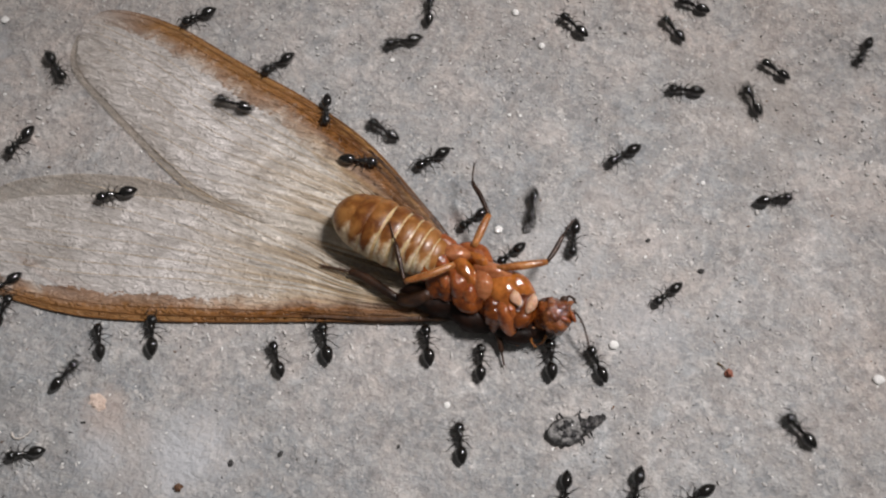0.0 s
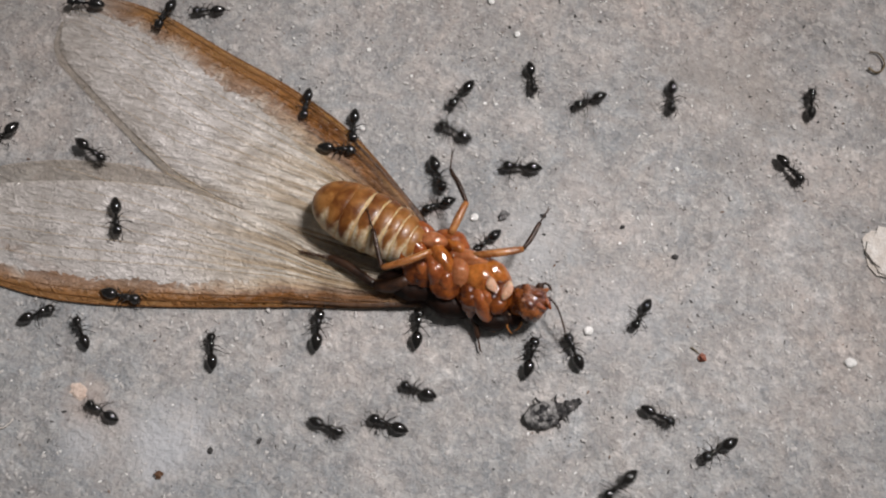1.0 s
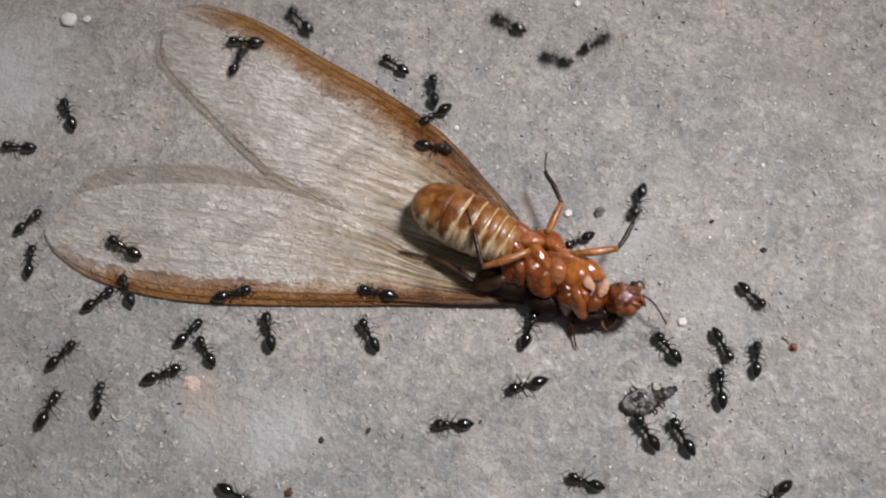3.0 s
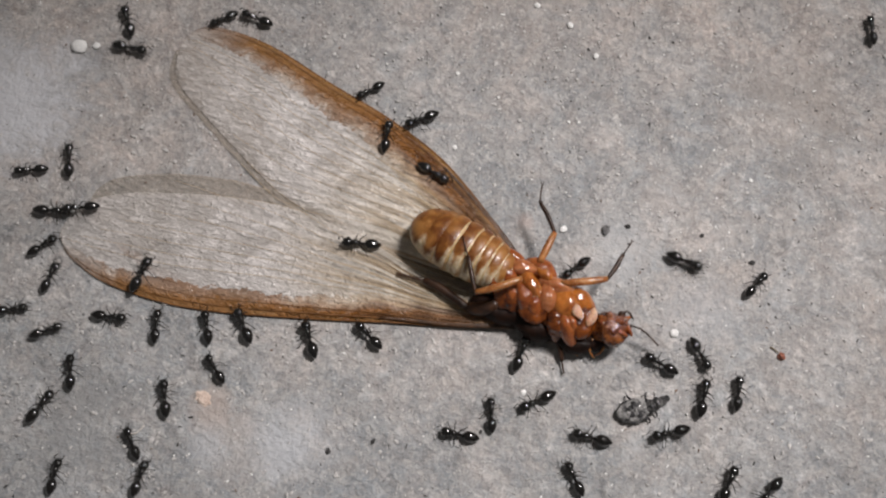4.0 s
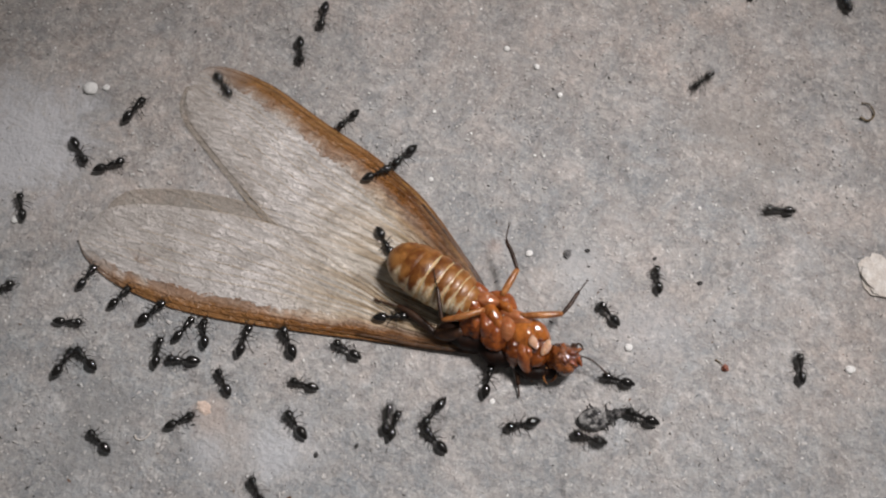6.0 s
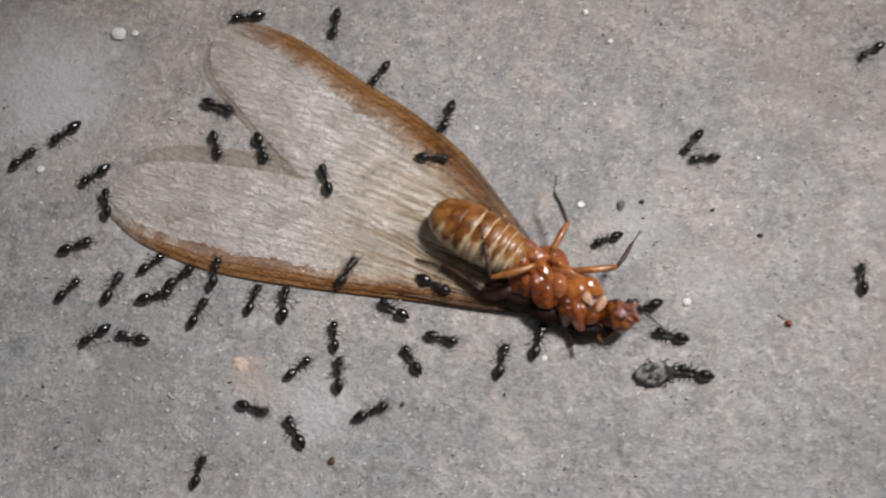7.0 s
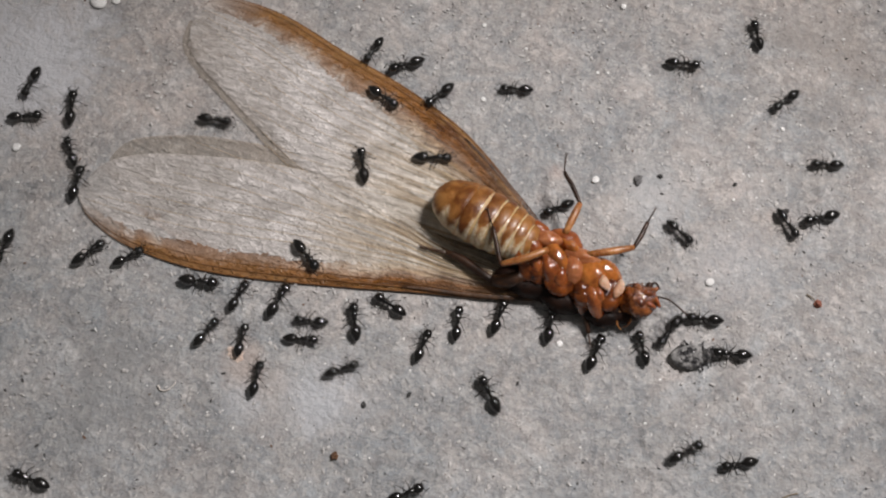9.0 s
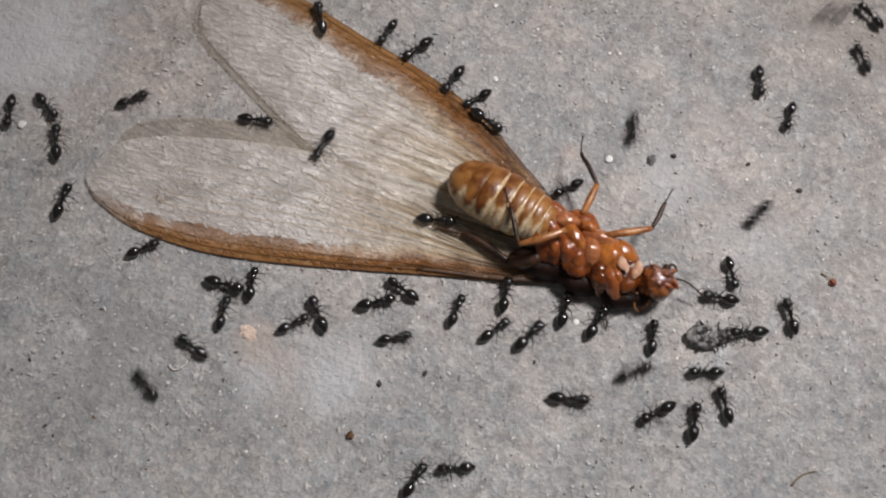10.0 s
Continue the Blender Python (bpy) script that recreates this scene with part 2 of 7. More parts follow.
    clear, blend = n.new("ShaderNodeBsdfTransparent"), n.new("ShaderNodeMixShader")
    clear.inputs["Color"].default_value = (0.93, 0.91, 0.88, 1)
    seen = calc(n, l, "MULTIPLY", ramp(n, l, blot, (0.35, 0.62), (0.50, 1.0), (0.65, 1.30)), ramp(n, l, u, (0.30, body * 1.12), (0.65, body * 1.08), (0.95, body * 0.72)))
    seen = calc(n, l, "ADD", seen, calc(n, l, "MULTIPLY", band, 0.38))
    # crests also more opaque, to strengthen that painted highlight
    seen = calc(n, l, "ADD", seen, calc(n, l, "MULTIPLY", calc(n, l, "SUBTRACT", ridge, 0.4), 0.18))
    seen = calc(n, l, "ADD", seen, calc(n, l, "MULTIPLY", rim, 0.5))
    seen = calc(n, l, "MINIMUM", calc(n, l, "MAXIMUM", seen, 0.12), 0.97)
    l.new(seen, blend.inputs["Fac"])
    l.new(clear.outputs[0], blend.inputs[1])
    l.new(b.outputs[0], blend.inputs[2])
    l.new(blend.outputs[0], n["Material Output"].inputs["Surface"])
    return m


def belly():
    """Belly plates: brown over the middle, fading raggedly to cream towards the flank. UV: x round the belly, y along it."""
    m, n, l, b = material("belly_plate", 0.38, spec=0.45)
    tc, sep = n.new("ShaderNodeTexCoord"), n.new("ShaderNodeSeparateXYZ")
    l.new(tc.outputs["UV"], sep.inputs[0])
    v = coords(n, l, 1000.0)
    a, f = noise_tex(n, l, v, 0.9, 3, 0.55, 0.5), noise_tex(n, l, v, 4.5, 3, 0.6)
    brown = ramp(n, l, a, (0.36, (0.13, 0.038, 0.006)), (0.50, (0.235, 0.090, 0.019)), (0.66, (0.37, 0.168, 0.046)))
    g = calc(n, l, "ADD", sep.outputs["X"], calc(n, l, "MULTIPLY", calc(n, l, "SUBTRACT", a, 0.5), 0.32))
    g = calc(n, l, "ADD", g, calc(n, l, "MULTIPLY", calc(n, l, "ABSOLUTE", calc(n, l, "SUBTRACT", sep.outputs["Y"], 0.45)), 0.28))
    fade = ramp(n, l, g, (0.80, 0.0), (0.90, 0.75), (1.04, 1.0))
    col = mix(n, l, fade, brown, ramp(n, l, f, (0.35, (0.66, 0.50, 0.29)), (0.65, (0.82, 0.72, 0.54))))
    col = mix(n, l, 0.35, col, ramp(n, l, f, (0.3, 0.75), (0.7, 1.2)), "MULTIPLY")
    l.new(col, b.inputs["Base Color"])
    b.inputs["Coat Weight"].default_value = 0.15
    b.inputs["Coat Roughness"].default_value = 0.12
    b.inputs["Subsurface Weight"].default_value = 0.12
    b.inputs["Subsurface Radius"].default_value = (0.0006, 0.0003, 0.00015)
    b.inputs["Subsurface Scale"].default_value = 1.0
    bump(n, l, b, f, 0.25, 0.00012)
    return m


CONCRETE = concrete()
ANT_SHELL = chitin("ant_shell", (0.002, 0.002, 0.0017), (0.008, 0.006, 0.005), 0.19, 1500, 0.65, 0.04, 0.6)
ANT_LEG = chitin("ant_leg", (0.006, 0.0045, 0.0035), (0.020, 0.013, 0.009), 0.35, 1500, 0.4, 0.05)
AMBER = chitin("amber_shell", (0.15, 0.028, 0.004), (0.42, 0.122, 0.026), 0.18, 1200, 0.6, 0.3, 1.0, 0.22, 0.20)
RUST = chitin("rust_shell", (0.05, 0.010, 0.002), (0.34, 0.105, 0.022), 0.22, 1700, 0.55, 0.5, 0.8, 0.08, 0.13)
PLATE = belly()
CREAM = chitin("abdomen_skin", (0.56, 0.34, 0.14), (0.74, 0.54, 0.32), 0.32, 700, 0.45, 0.2, 0.1, 0.3)
ROSY = chitin("rosy_shell", (0.28, 0.075, 0.018), (0.54, 0.22, 0.095), 0.16, 1100, 0.6, 0.16, 1.0, 0.22, 0.19)
# rust darkened to paint shade between thorax plates and low on the flank
DEEP_SHADE_RUST = chitin("deep_shade_rust", (0.05, 0.009, 0.001), (0.24, 0.062, 0.009), 0.20, 1000, 0.5, 0.2, 0.5, 0.08)
GOLDEN = chitin("golden_shell", (0.20, 0.050, 0.005), (0.50, 0.165, 0.028), 0.16, 1200, 0.6, 0.16, 1.0, 0.22, 0.20)
PALE = chitin("pale_skin", (0.50, 0.26, 0.15), (0.70, 0.46, 0.34), 0.40, 1300, 0.35, 0.4, 0.0, 0.35)
LEG_AMBER = chitin("leg_amber", (0.22, 0.072, 0.016), (0.50, 0.225, 0.075), 0.26, 1200, 0.5, 0.2, 0.2, 0.2)
# dark back shell, taken near black to include the shadow under the thorax
BACK_SHADE_DARK = chitin("back_shade_dark", (0.004, 0.002, 0.0015), (0.022, 0.008, 0.004), 0.5, 1200, 0.2, 0.4)
LEG_DARK = chitin("leg_dark", (0.018, 0.009, 0.006), (0.065, 0.028, 0.013), 0.35, 1500, 0.45, 0.2)
VEIN_BROWN = chitin("vein_brown", (0.095, 0.038, 0.010), (0.25, 0.108, 0.030), 0.32, 700, 0.45, 0.3)
ROOT_DARK = chitin("wing_root_dark", (0.030, 0.015, 0.008), (0.12, 0.058, 0.026), 0.35, 900, 0.4, 0.4)
VEIN_PALE = chitin("vein_pale", (0.40, 0.28, 0.15), (0.60, 0.50, 0.37), 0.4, 700, 0.4, 0.2)
MEMBRANE = [membrane("upper_wing_membrane", 0.265, body=0.58, slant=15.0, rippled=0.80), membrane("lower_wing_membrane", 0.20, body=0.555, slant=17.0, rippled=0.60, rust=0.07)]
HIND_MEMBRANE = membrane("hind_wing_membrane", 0.09, (0.60, 0.54, 0.47), 0.34)
HUSK = chitin("husk", (0.025, 0.025, 0.027), (0.36, 0.355, 0.345), 0.4, 1700, 0.5, 0.8, 0.2, 0.0, 0.09)
HUSK_DARK = chitin("husk_dark", (0.008, 0.008, 0.010), (0.045, 0.044, 0.046), 0.4, 2000, 0.4, 0.6)
HUSK_GREY = chitin("husk_grey", (0.012, 0.012, 0.014), (0.16, 0.155, 0.15), 0.38, 2600, 0.5, 0.9, 0.2, 0.0, 0.10)
QUARTZ = chitin("quartz", (0.88, 0.88, 0.86), (0.95, 0.95, 0.93), 0.14, 2000, 0.9, 0.5)
DARK_GRIT = chitin("dark_grit", (0.035, 0.035, 0.037), (0.12, 0.115, 0.11), 0.7, 2500, 0.3, 0.6)
GREY_PEBBLE = chitin("grey_pebble", (0.13, 0.13, 0.135), (0.27, 0.265, 0.26), 0.5, 2500, 0.4, 0.6)
PALE_GRIT = chitin("pale_grit", (0.46, 0.45, 0.44), (0.68, 0.66, 0.64), 0.6, 1500, 0.4, 0.5)
RED_GRIT = chitin("red_grit", (0.20, 0.055, 0.030), (0.46, 0.20, 0.14), 0.5, 2500, 0.4, 0.6)
BROWN_GRIT = chitin("brown_grit", (0.09, 0.045, 0.024), (0.26, 0.145, 0.085), 0.6, 2500, 0.3, 0.6)
CHIP = chitin("pale_chip", (0.62, 0.56, 0.50), (0.82, 0.79, 0.75), 0.6, 900, 0.4, 0.7)
PINK_CHIP = chitin("pink_chip", (0.60, 0.46, 0.38), (0.81, 0.69, 0.60), 0.6, 900, 0.4, 0.7)
STRAW = chitin("straw", (0.11, 0.08, 0.045), (0.26, 0.20, 0.12), 0.55, 900, 0.4, 0.5)


# ---- mesh helpers (all in millimetres) ----
def part(name, bm, mat, parent=None, label="", smooth=True):
    """Links a bmesh, built in millimetres, as one object, under parent if given."""
    for v in bm.verts:
        v.co *= MM
    me = bpy.data.meshes.new(name)
    bm.to_mesh(me)
    bm.free()
    if smooth:
        me.polygons.foreach_set("use_smooth", [True] * len(me.polygons))
    me.materials.append(mat)
    ob = new(name, me)
    if parent:
        ob.parent = parent
    if label:
        ob["label"] = label
    return ob


def blob(bm, at, size, turn=(0, 0, 0), seg=14, rings=9, rough=0.0, seed=0):
    """An ellipsoid with half-axes size, uneven by rough."""
    m = pose(*at, *turn) @ Matrix.Diagonal((*size, 1))
    made = bmesh.ops.create_uvsphere(bm, u_segments=seg, v_segments=rings, radius=1)["verts"]
    for v in made:
        if rough:
            q = v.co + Vector((seed * 3.1, seed * 1.7, 0))
            v.co *= 1 + rough * (noise.noise(q * 1.7) + 0.55 * noise.noise(q * 4.3))
        v.co = m @ v.co
    return made


def loft(bm, rings, n=8, flat=1.0):
    """A skin over rings (x, y, z, radius), the ends closed; flat: height over width."""
    pts = [Vector(r[:3]) for r in rings]
    loops = []
    for i, p in enumerate(pts):
        d = (pts[min(i + 1, len(pts) - 1)] - pts[max(i - 1, 0)]).normalized()
        side = d.cross(Vector((0, 0, 1)))
        side = side.normalized() if side.length > 0.05 else d.cross(Vector((0, 1, 0))).normalized()
        up = side.cross(d).normalized()
        r = rings[i][3]
        loops.append([bm.verts.new(p + side * r * math.cos(2 * math.pi * k / n) + up * r * flat * math.sin(2 * math.pi * k / n)) for k in range(n)])
    for a, b in zip(loops, loops[1:]):
        for k in range(n):
            bm.faces.new((a[k], a[(k + 1) % n], b[(k + 1) % n], b[k]))
    bm.faces.new(loops[0][::-1])
    bm.faces.new(loops[-1])


def spline(pts, count):
    """count points, evenly spread along a smooth curve through pts."""
    P = [Vector((*p, 0)[:3]) for p in pts]
    dense = []
    for i in range(len(P) - 1):
        a, b, c, d = P[max(i - 1, 0)], P[i], P[i + 1], P[min(i + 2, len(P) - 1)]
        for k in range(16):
            t = k / 16
            dense.append(0.5 * (2 * b + (c - a) * t + (2 * a - 5 * b + 4 * c - d) * t * t + (3 * b - a - 3 * c + d) * t ** 3))
    dense.append(P[-1])
    run = [0.0]
    for a, b in zip(dense, dense[1:]):
        run.append(run[-1] + (b - a).length)
    out, j = [], 0
    for k in range(count):
        s = run[-1] * k / (count - 1)
        while j < len(dense) - 2 and run[j + 1] < s:
            j += 1
        f = (s - run[j]) / max(run[j + 1] - run[j], 1e-9)
        out.append(dense[j].lerp(dense[j + 1], min(max(f, 0), 1)))
    return out


def thing(name, label, category, group="", kind=""):
    return tagged(new(name), label, category, group, kind)


# ---- floor ----
def build_ground():
    fine_x, fine_y = [i * 0.5 for i in range(-84, 85)], [i * 0.5 for i in range(-60, 61)]
    far = [60, 100, 200, 500, 1500]
    xs = [-f for f in far[::-1]] + fine_x + far
    ys = [-f for f in far[::-1]] + fine_y + far
    bm = bmesh.new()
    grid = []
    for y in ys:
        row = []
        for x in xs:
            z = 0.10 * noise.noise(Vector((x * 0.12, y * 0.12, 3))) + 0.045 * noise.noise(Vector((x * 0.9, y * 0.9, 7)))
            row.append(bm.verts.new((x, y, z - 0.05 if abs(x) < 45 and abs(y) < 32 else -0.05)))
        grid.append(row)
    for a, b in zip(grid, grid[1:]):
        for k in range(len(xs) - 1):
            bm.faces.new((a[k], a[k + 1], b[k + 1], b[k]))
    tagged(part("floor", bm, CONCRETE), "worn grey concrete floor with chalky smears and grit", "floor", kind="structure")


build_ground()


# ---- the winged termite, lying belly up ----
def build_wing(body, name, lead, trail, z0, lift, seed, label, fore=True):
    """lead and trail: leading and trailing edge from root to tip, sharing the tip."""
    nu, nv = 150, 70
    a, b = spline(lead, nu), spline(trail, nu)

    def across(u, w):
        """Place across the pleats: they fan out from the root and run off over the trailing edge."""
        return w - 0.42 * u ** 1.4 + 0.03 * noise.noise(Vector((u * 6, w * 5, seed)))

    def at(u, w):
        i = min(int(u * (nu - 1)), nu - 2)
        f = u * (nu - 1) - i
        p, q = a[i].lerp(a[i + 1], f), b[i].lerp(b[i + 1], f)
        p = p.lerp(q, w)
        z = z0 + lift * (1 - u) ** 3
        if fore:
            c = across(u, w)
            near = max(0.0, 1 - u / 0.55)
            pleat = math.sin(c * 2 * math.pi * 13 + 2 * noise.noise(Vector((u * 4, c * 6, seed)))) * (0.004 + 0.085 * near)
            pleat += 0.020 * noise.noise(Vector((p.x * 0.35 - p.y * 0.15, p.x * 0.6 + p.y * 1.7, seed + 2))) + 0.020 * noise.noise(Vector((p.x * 1.9, p.y * 1.9, seed + 4)))
            z += pleat * min(1.0, max(0.0, w - 0.12) * 6) * min(1.0, (1 - w) * 6 + 0.1)
            z += 0.07 * math.exp(-((w - 0.04) / 0.05) ** 2)
            z = max(z, 0.19)
            z = 0.06 + (z - 0.06) * min(1.0, 0.15 + w * 8, 0.3 + (1 - w) * 9)
        else:
            z = min(z + 0.02 * noise.noise(Vector((u * 9, w * 9, seed))), 0.13 + lift * (1 - u) ** 3)
        return Vector((p.x, p.y, z))

    wing = new(name)
    wing.parent = body
    wing["label"] = label
    bm = bmesh.new()
    uvl, fll = bm.loops.layers.uv.new("UVMap"), bm.loops.layers.uv.new("Flow")
    grid = [[bm.verts.new(at(i / (nu - 1), j / (nv - 1))) for j in range(nv)] for i in range(nu - 1)]
    for i in range(nu - 2):
        for j in range(nv - 1):
            fc = bm.faces.new((grid[i][j], grid[i + 1][j], grid[i + 1][j + 1], grid[i][j + 1]))
            for lp, (p, q) in zip(fc.loops, ((i, j), (i + 1, j), (i + 1, j + 1), (i, j + 1))):
                u, w = p / (nu - 1), q / (nv - 1)
                lp[uvl].uv = (u, w)
                lp[fll].uv = (u * 31 + seed, across(u, w) * 9)
    part("membrane", bm, MEMBRANE[seed > 20] if fore else HIND_MEMBRANE, wing, "clear whitish crumpled wing skin")
    # stout leading veins
    stout = ((0.004, 0.070, 0.97), (0.050, 0.075, 0.93), (0.105, 0.045, 0.80)) if fore else ((0.004, 0.05, 0.95),)
    for w, r, end in stout:
        bm = bmesh.new()
        rows = []
        for i in range(60):
            u = end * i / 59
            p = at(u, w * (0.4 + 0.6 * min(1, u * 3)))
            rows.append((p.x, p.y, p.z, r * (1.25 - 0.85 * i / 59)))
        loft(bm, rows, 6, 0.6)
        part("leading_vein", bm, VEIN_BROWN, wing)
    if fore:
        bm = bmesh.new()
        rows = []
        for i in range(24):
            u = 0.30 * i / 23
            p = at(u, 0.05)
            rows.append((p.x, p.y, p.z + 0.02, 0.34 - 0.25 * i / 23))
        loft(bm, rows, 8, 0.28)
        part("wing_root", bm, ROOT_DARK, wing, "dark brown wing root")
    # thin veins that branch towards the trailing edge
    for k in range(8 if fore else 4):
        veins = 8 if fore else 4
        bm = bmesh.new()
        w0, w1 = 0.34 + 0.30 * k / veins, 0.22 + 0.95 * (k + 1) / veins
        u0, u1 = 0.02, 0.96 - 0.42 * (k / veins) ** 1.2
        rows = []
        for i in range(60):
            t = i / 59
            u, w = u0 + (u1 - u0) * t, min(1.0, w0 + (w1 - w0) * t ** 1.5)
            p = at(u, w)
            rows.append((p.x, p.y, p.z, 0.034 - 0.020 * t))
        loft(bm, rows, 5)
        part("vein", bm, VEIN_PALE, wing)
    return wing


def leg(body, name, upper, lower, r, label, dark=True):
    """upper: hip to knee; lower: knee to claw."""
    ob = new(name)
    ob.parent = body
    ob["label"] = label
    bm = bmesh.new()
    pts = spline(upper, 9)
    loft(bm, [(*p, r * (0.75 + 0.55 * math.sin(math.pi * (0.15 + 0.75 * i / 8)))) for i, p in enumerate(pts)], 9, 0.85)
    part("femur", bm, LEG_AMBER if dark else LEG_DARK, ob)
    pts = spline(lower, 16)
    bm = bmesh.new()
    loft(bm, [(*p, r * (0.60 + 0.24 * math.sin(math.pi * i / 10))) for i, p in enumerate(pts[:11])], 8)
    rnd = random.Random(len(name))
    for p in pts[2:11]:
        for _ in range(3):
            q = p + Vector((rnd.uniform(-1, 1), rnd.uniform(-1, 1), rnd.uniform(-0.5, 1))).normalized() * r * 1.0
            loft(bm, [(*p, 0.022), (*q, 0.006)], 3)
    part("tibia", bm, LEG_DARK, ob)
    bm = bmesh.new()
    for i, p in enumerate(pts[10:]):
        blob(bm, p, (r * 0.36, r * 0.30, r * 0.30), (0, 0, 40), 8, 6)
    e, d = pts[-1], (pts[-1] - pts[-3]).normalized()
    s = d.cross(Vector((0, 0, 1)))
    for k in (-1, 1):
        loft(bm, [(*e, r * 0.16), (*(e + d * 0.16 + s * 0.10 * k), r * 0.10), (*(e + d * 0.26 + s * 0.03 * k), 0.01)], 4)
    loft(bm, [(*p, r * 0.24) for p in pts[10:]], 6)
    part("tarsus", bm, LEG_DARK, ob)
    return ob


def wrinkle(bm, seed, depth=0.036):
    """Uneven, slightly folded surface."""
    for v in bm.verts:
        q = v.co + Vector((seed * 2.3, 0, seed * 1.1))
        v.co += Vector((noise.noise(q * 1.8), noise.noise(q * 1.8 + Vector((9, 0, 0))), noise.noise(q * 1.8 + Vector((0, 9, 0))))) * depth * 1.6
        v.co.z += depth * noise.noise(q * 5.0)


def build_termite():
    body = thing("winged_termite", "dead amber-brown winged termite lying belly up on concrete", "insect")
    # abdomen: a cream sack, its axis from tip to waist, with brown belly plates
    tip, waist = Vector((-1.85, -0.47, 1.62)), Vector((4.4, -4.08, 2.0))
    ax = (waist - tip).normalized()
    side = Vector((0, 0, 1)).cross(ax).normalized()      # towards the far flank
    up = ax.cross(side)
    span = (waist - tip).length

    def girth(t):
        return 1.88 * (max(0.0, 1 - abs((t - 0.42) / 0.62 if t > 0.42 else (t - 0.42) / 0.46) ** 2.4)) ** 0.5

    def skin(t, ang, grow=0.0):
        r = girth(t) + grow
        return tip + ax * (t * span) + side * (r * math.cos(ang)) + up * (r * 0.80 * math.sin(ang))

    bm = bmesh.new()
    loops = []
    for i in range(34):
        t = 0.0 - 0.035 + 1.02 * i / 33
        pleat = 0.05 * math.sin(t * 8.0 * 2 * math.pi)
        loops.append([bm.verts.new(skin(max(t, -0.03), 2 * math.pi * k / 28, pleat - 0.05)) for k in range(28)])
    for a, b in zip(loops, loops[1:]):
        for k in range(28):
            bm.faces.new((a[k], b[k], b[(k + 1) % 28], a[(k + 1) % 28]))
    bm.faces.new(loops[0])
    bm.faces.new(loops[-1][::-1])
    abdomen = part("abdomen", bm, CREAM, body, "swollen cream abdomen with brown belly plates")
    edges = [-0.02, 0.17, 0.30, 0.44, 0.57, 0.68, 0.78, 0.88, 0.97]
    gaps = (0.003, 0.003, 0.007, 0.019, 0.017, 0.016, 0.014, 0.012, 0.010)
    for s in range(8):
        bm = bmesh.new()
        t0, t1 = edges[s] + gaps[s], edges[s + 1] - gaps[s + 1]
        a0, a1 = radians(-70), radians(176)
        uvl = bm.loops.layers.uv.new("UVMap")
        reach = (1.15, 1.13, 1.09, 1.05, 1.03, 1.02, 1.05, 1.14)[s]
        grid = []
        for i in range(8):
            f = i / 7
            t = t0 + (t1 - t0) * f
            row = []
            for k in range(22):
                g = k / 21
                inset = 0.016 * math.sin(math.pi * g)
                edge_wave = 0.012 * noise.noise(Vector((s * 5, g * 6, f)))
                ang = a0 + (a1 - a0) * g
                ang -= 0.10 * abs(f - 0.4) * (1 if g > 0.5 else -1)
                lift = 0.07 * math.sin(math.pi * min(1, max(0, f))) ** 0.5 * min(1, 6 * g, 6 * (1 - g)) - 0.02
                row.append(bm.verts.new(skin(t + edge_wave + inset * (f - 0.5), ang, lift + 0.03)))
            grid.append(row)
        for i in range(7):
            for k in range(21):
                fc = bm.faces.new((grid[i][k], grid[i][k + 1], grid[i + 1][k + 1], grid[i + 1][k]))
                for lp, (p, q) in zip(fc.loops, ((i, k), (i, k + 1), (i + 1, k + 1), (i + 1, k))):
                    lp[uvl].uv = (q / 21 / reach, p / 7)
        part("belly_plate", bm, PLATE, abdomen)
    # thorax: three segments of lumpy plates
    thorax = new("thorax")
    thorax.parent = body
    thorax["label"] = "glossy amber thorax with pale joints"
    lumps = [((4.5, -4.7, 1.55), (1.25, 1.70, 0.85), -30), ((6.0, -5.5, 1.6), (1.25, 1.75, 0.85), -28), ((7.5, -6.3, 1.6), (1.20, 1.65, 0.80), -28), ((8.7, -6.9, 1.6), (0.95, 1.20, 0.80), -28)]
    for i, (c, s, a) in enumerate(lumps):
        bm = bmesh.new()
        blob(bm, c, s, (0, 0, a), 40, 26, 0.10, i)
        wrinkle(bm, i + 40, 0.07)
        # dark core, so that the gaps between the lobes read as shaded creases
        part("thorax_segment", bm, DEEP_SHADE_RUST, thorax)

    def lobe(name, a, b, wide, tall, z, mat, seed, over=0.25, drop=0.0, taper=0.0):
        """A rounded plate that lies along a-b, wider towards b by taper, its far end sunk by drop."""
        a, b = Vector((*a, 0)), Vector((*b, 0))
        d, mid = b - a, (a + b) / 2
        bm = bmesh.new()
        made = bmesh.ops.create_uvsphere(bm, u_segments=32, v_segments=20, radius=1)["verts"]
        place = pose(mid.x, mid.y, z, 0, 0, math.degrees(math.atan2(d.y, d.x)))
        for v in made:
            thin = (1 - 0.40 * abs(v.co.x) ** 2.2) * (1 + taper * v.co.x)
            bow = 0.09 * (1 - v.co.x ** 2) * (1 if seed % 2 else -1)
            v.co = place @ Vector((v.co.x * (d.length / 2 + over), v.co.y * 0.97 * wide * thin + bow, v.co.z * tall * thin - drop * max(0.0, v.co.x + 0.2) ** 1.5))
        wrinkle(bm, seed)
        part(name, bm, mat, thorax)

    # hind, middle and fore coxae, with the plates between them
    lobe("coxa", (2.75, -3.30), (3.25, -5.00), 0.62, 0.62, 2.10, AMBER, 1, 0.30, 0.25, 0.15)
    lobe("coxa", (3.25, -3.00), (4.50, -4.70), 0.62, 0.58, 2.32, AMBER, 2, 0.40, 0.15, 0.15)
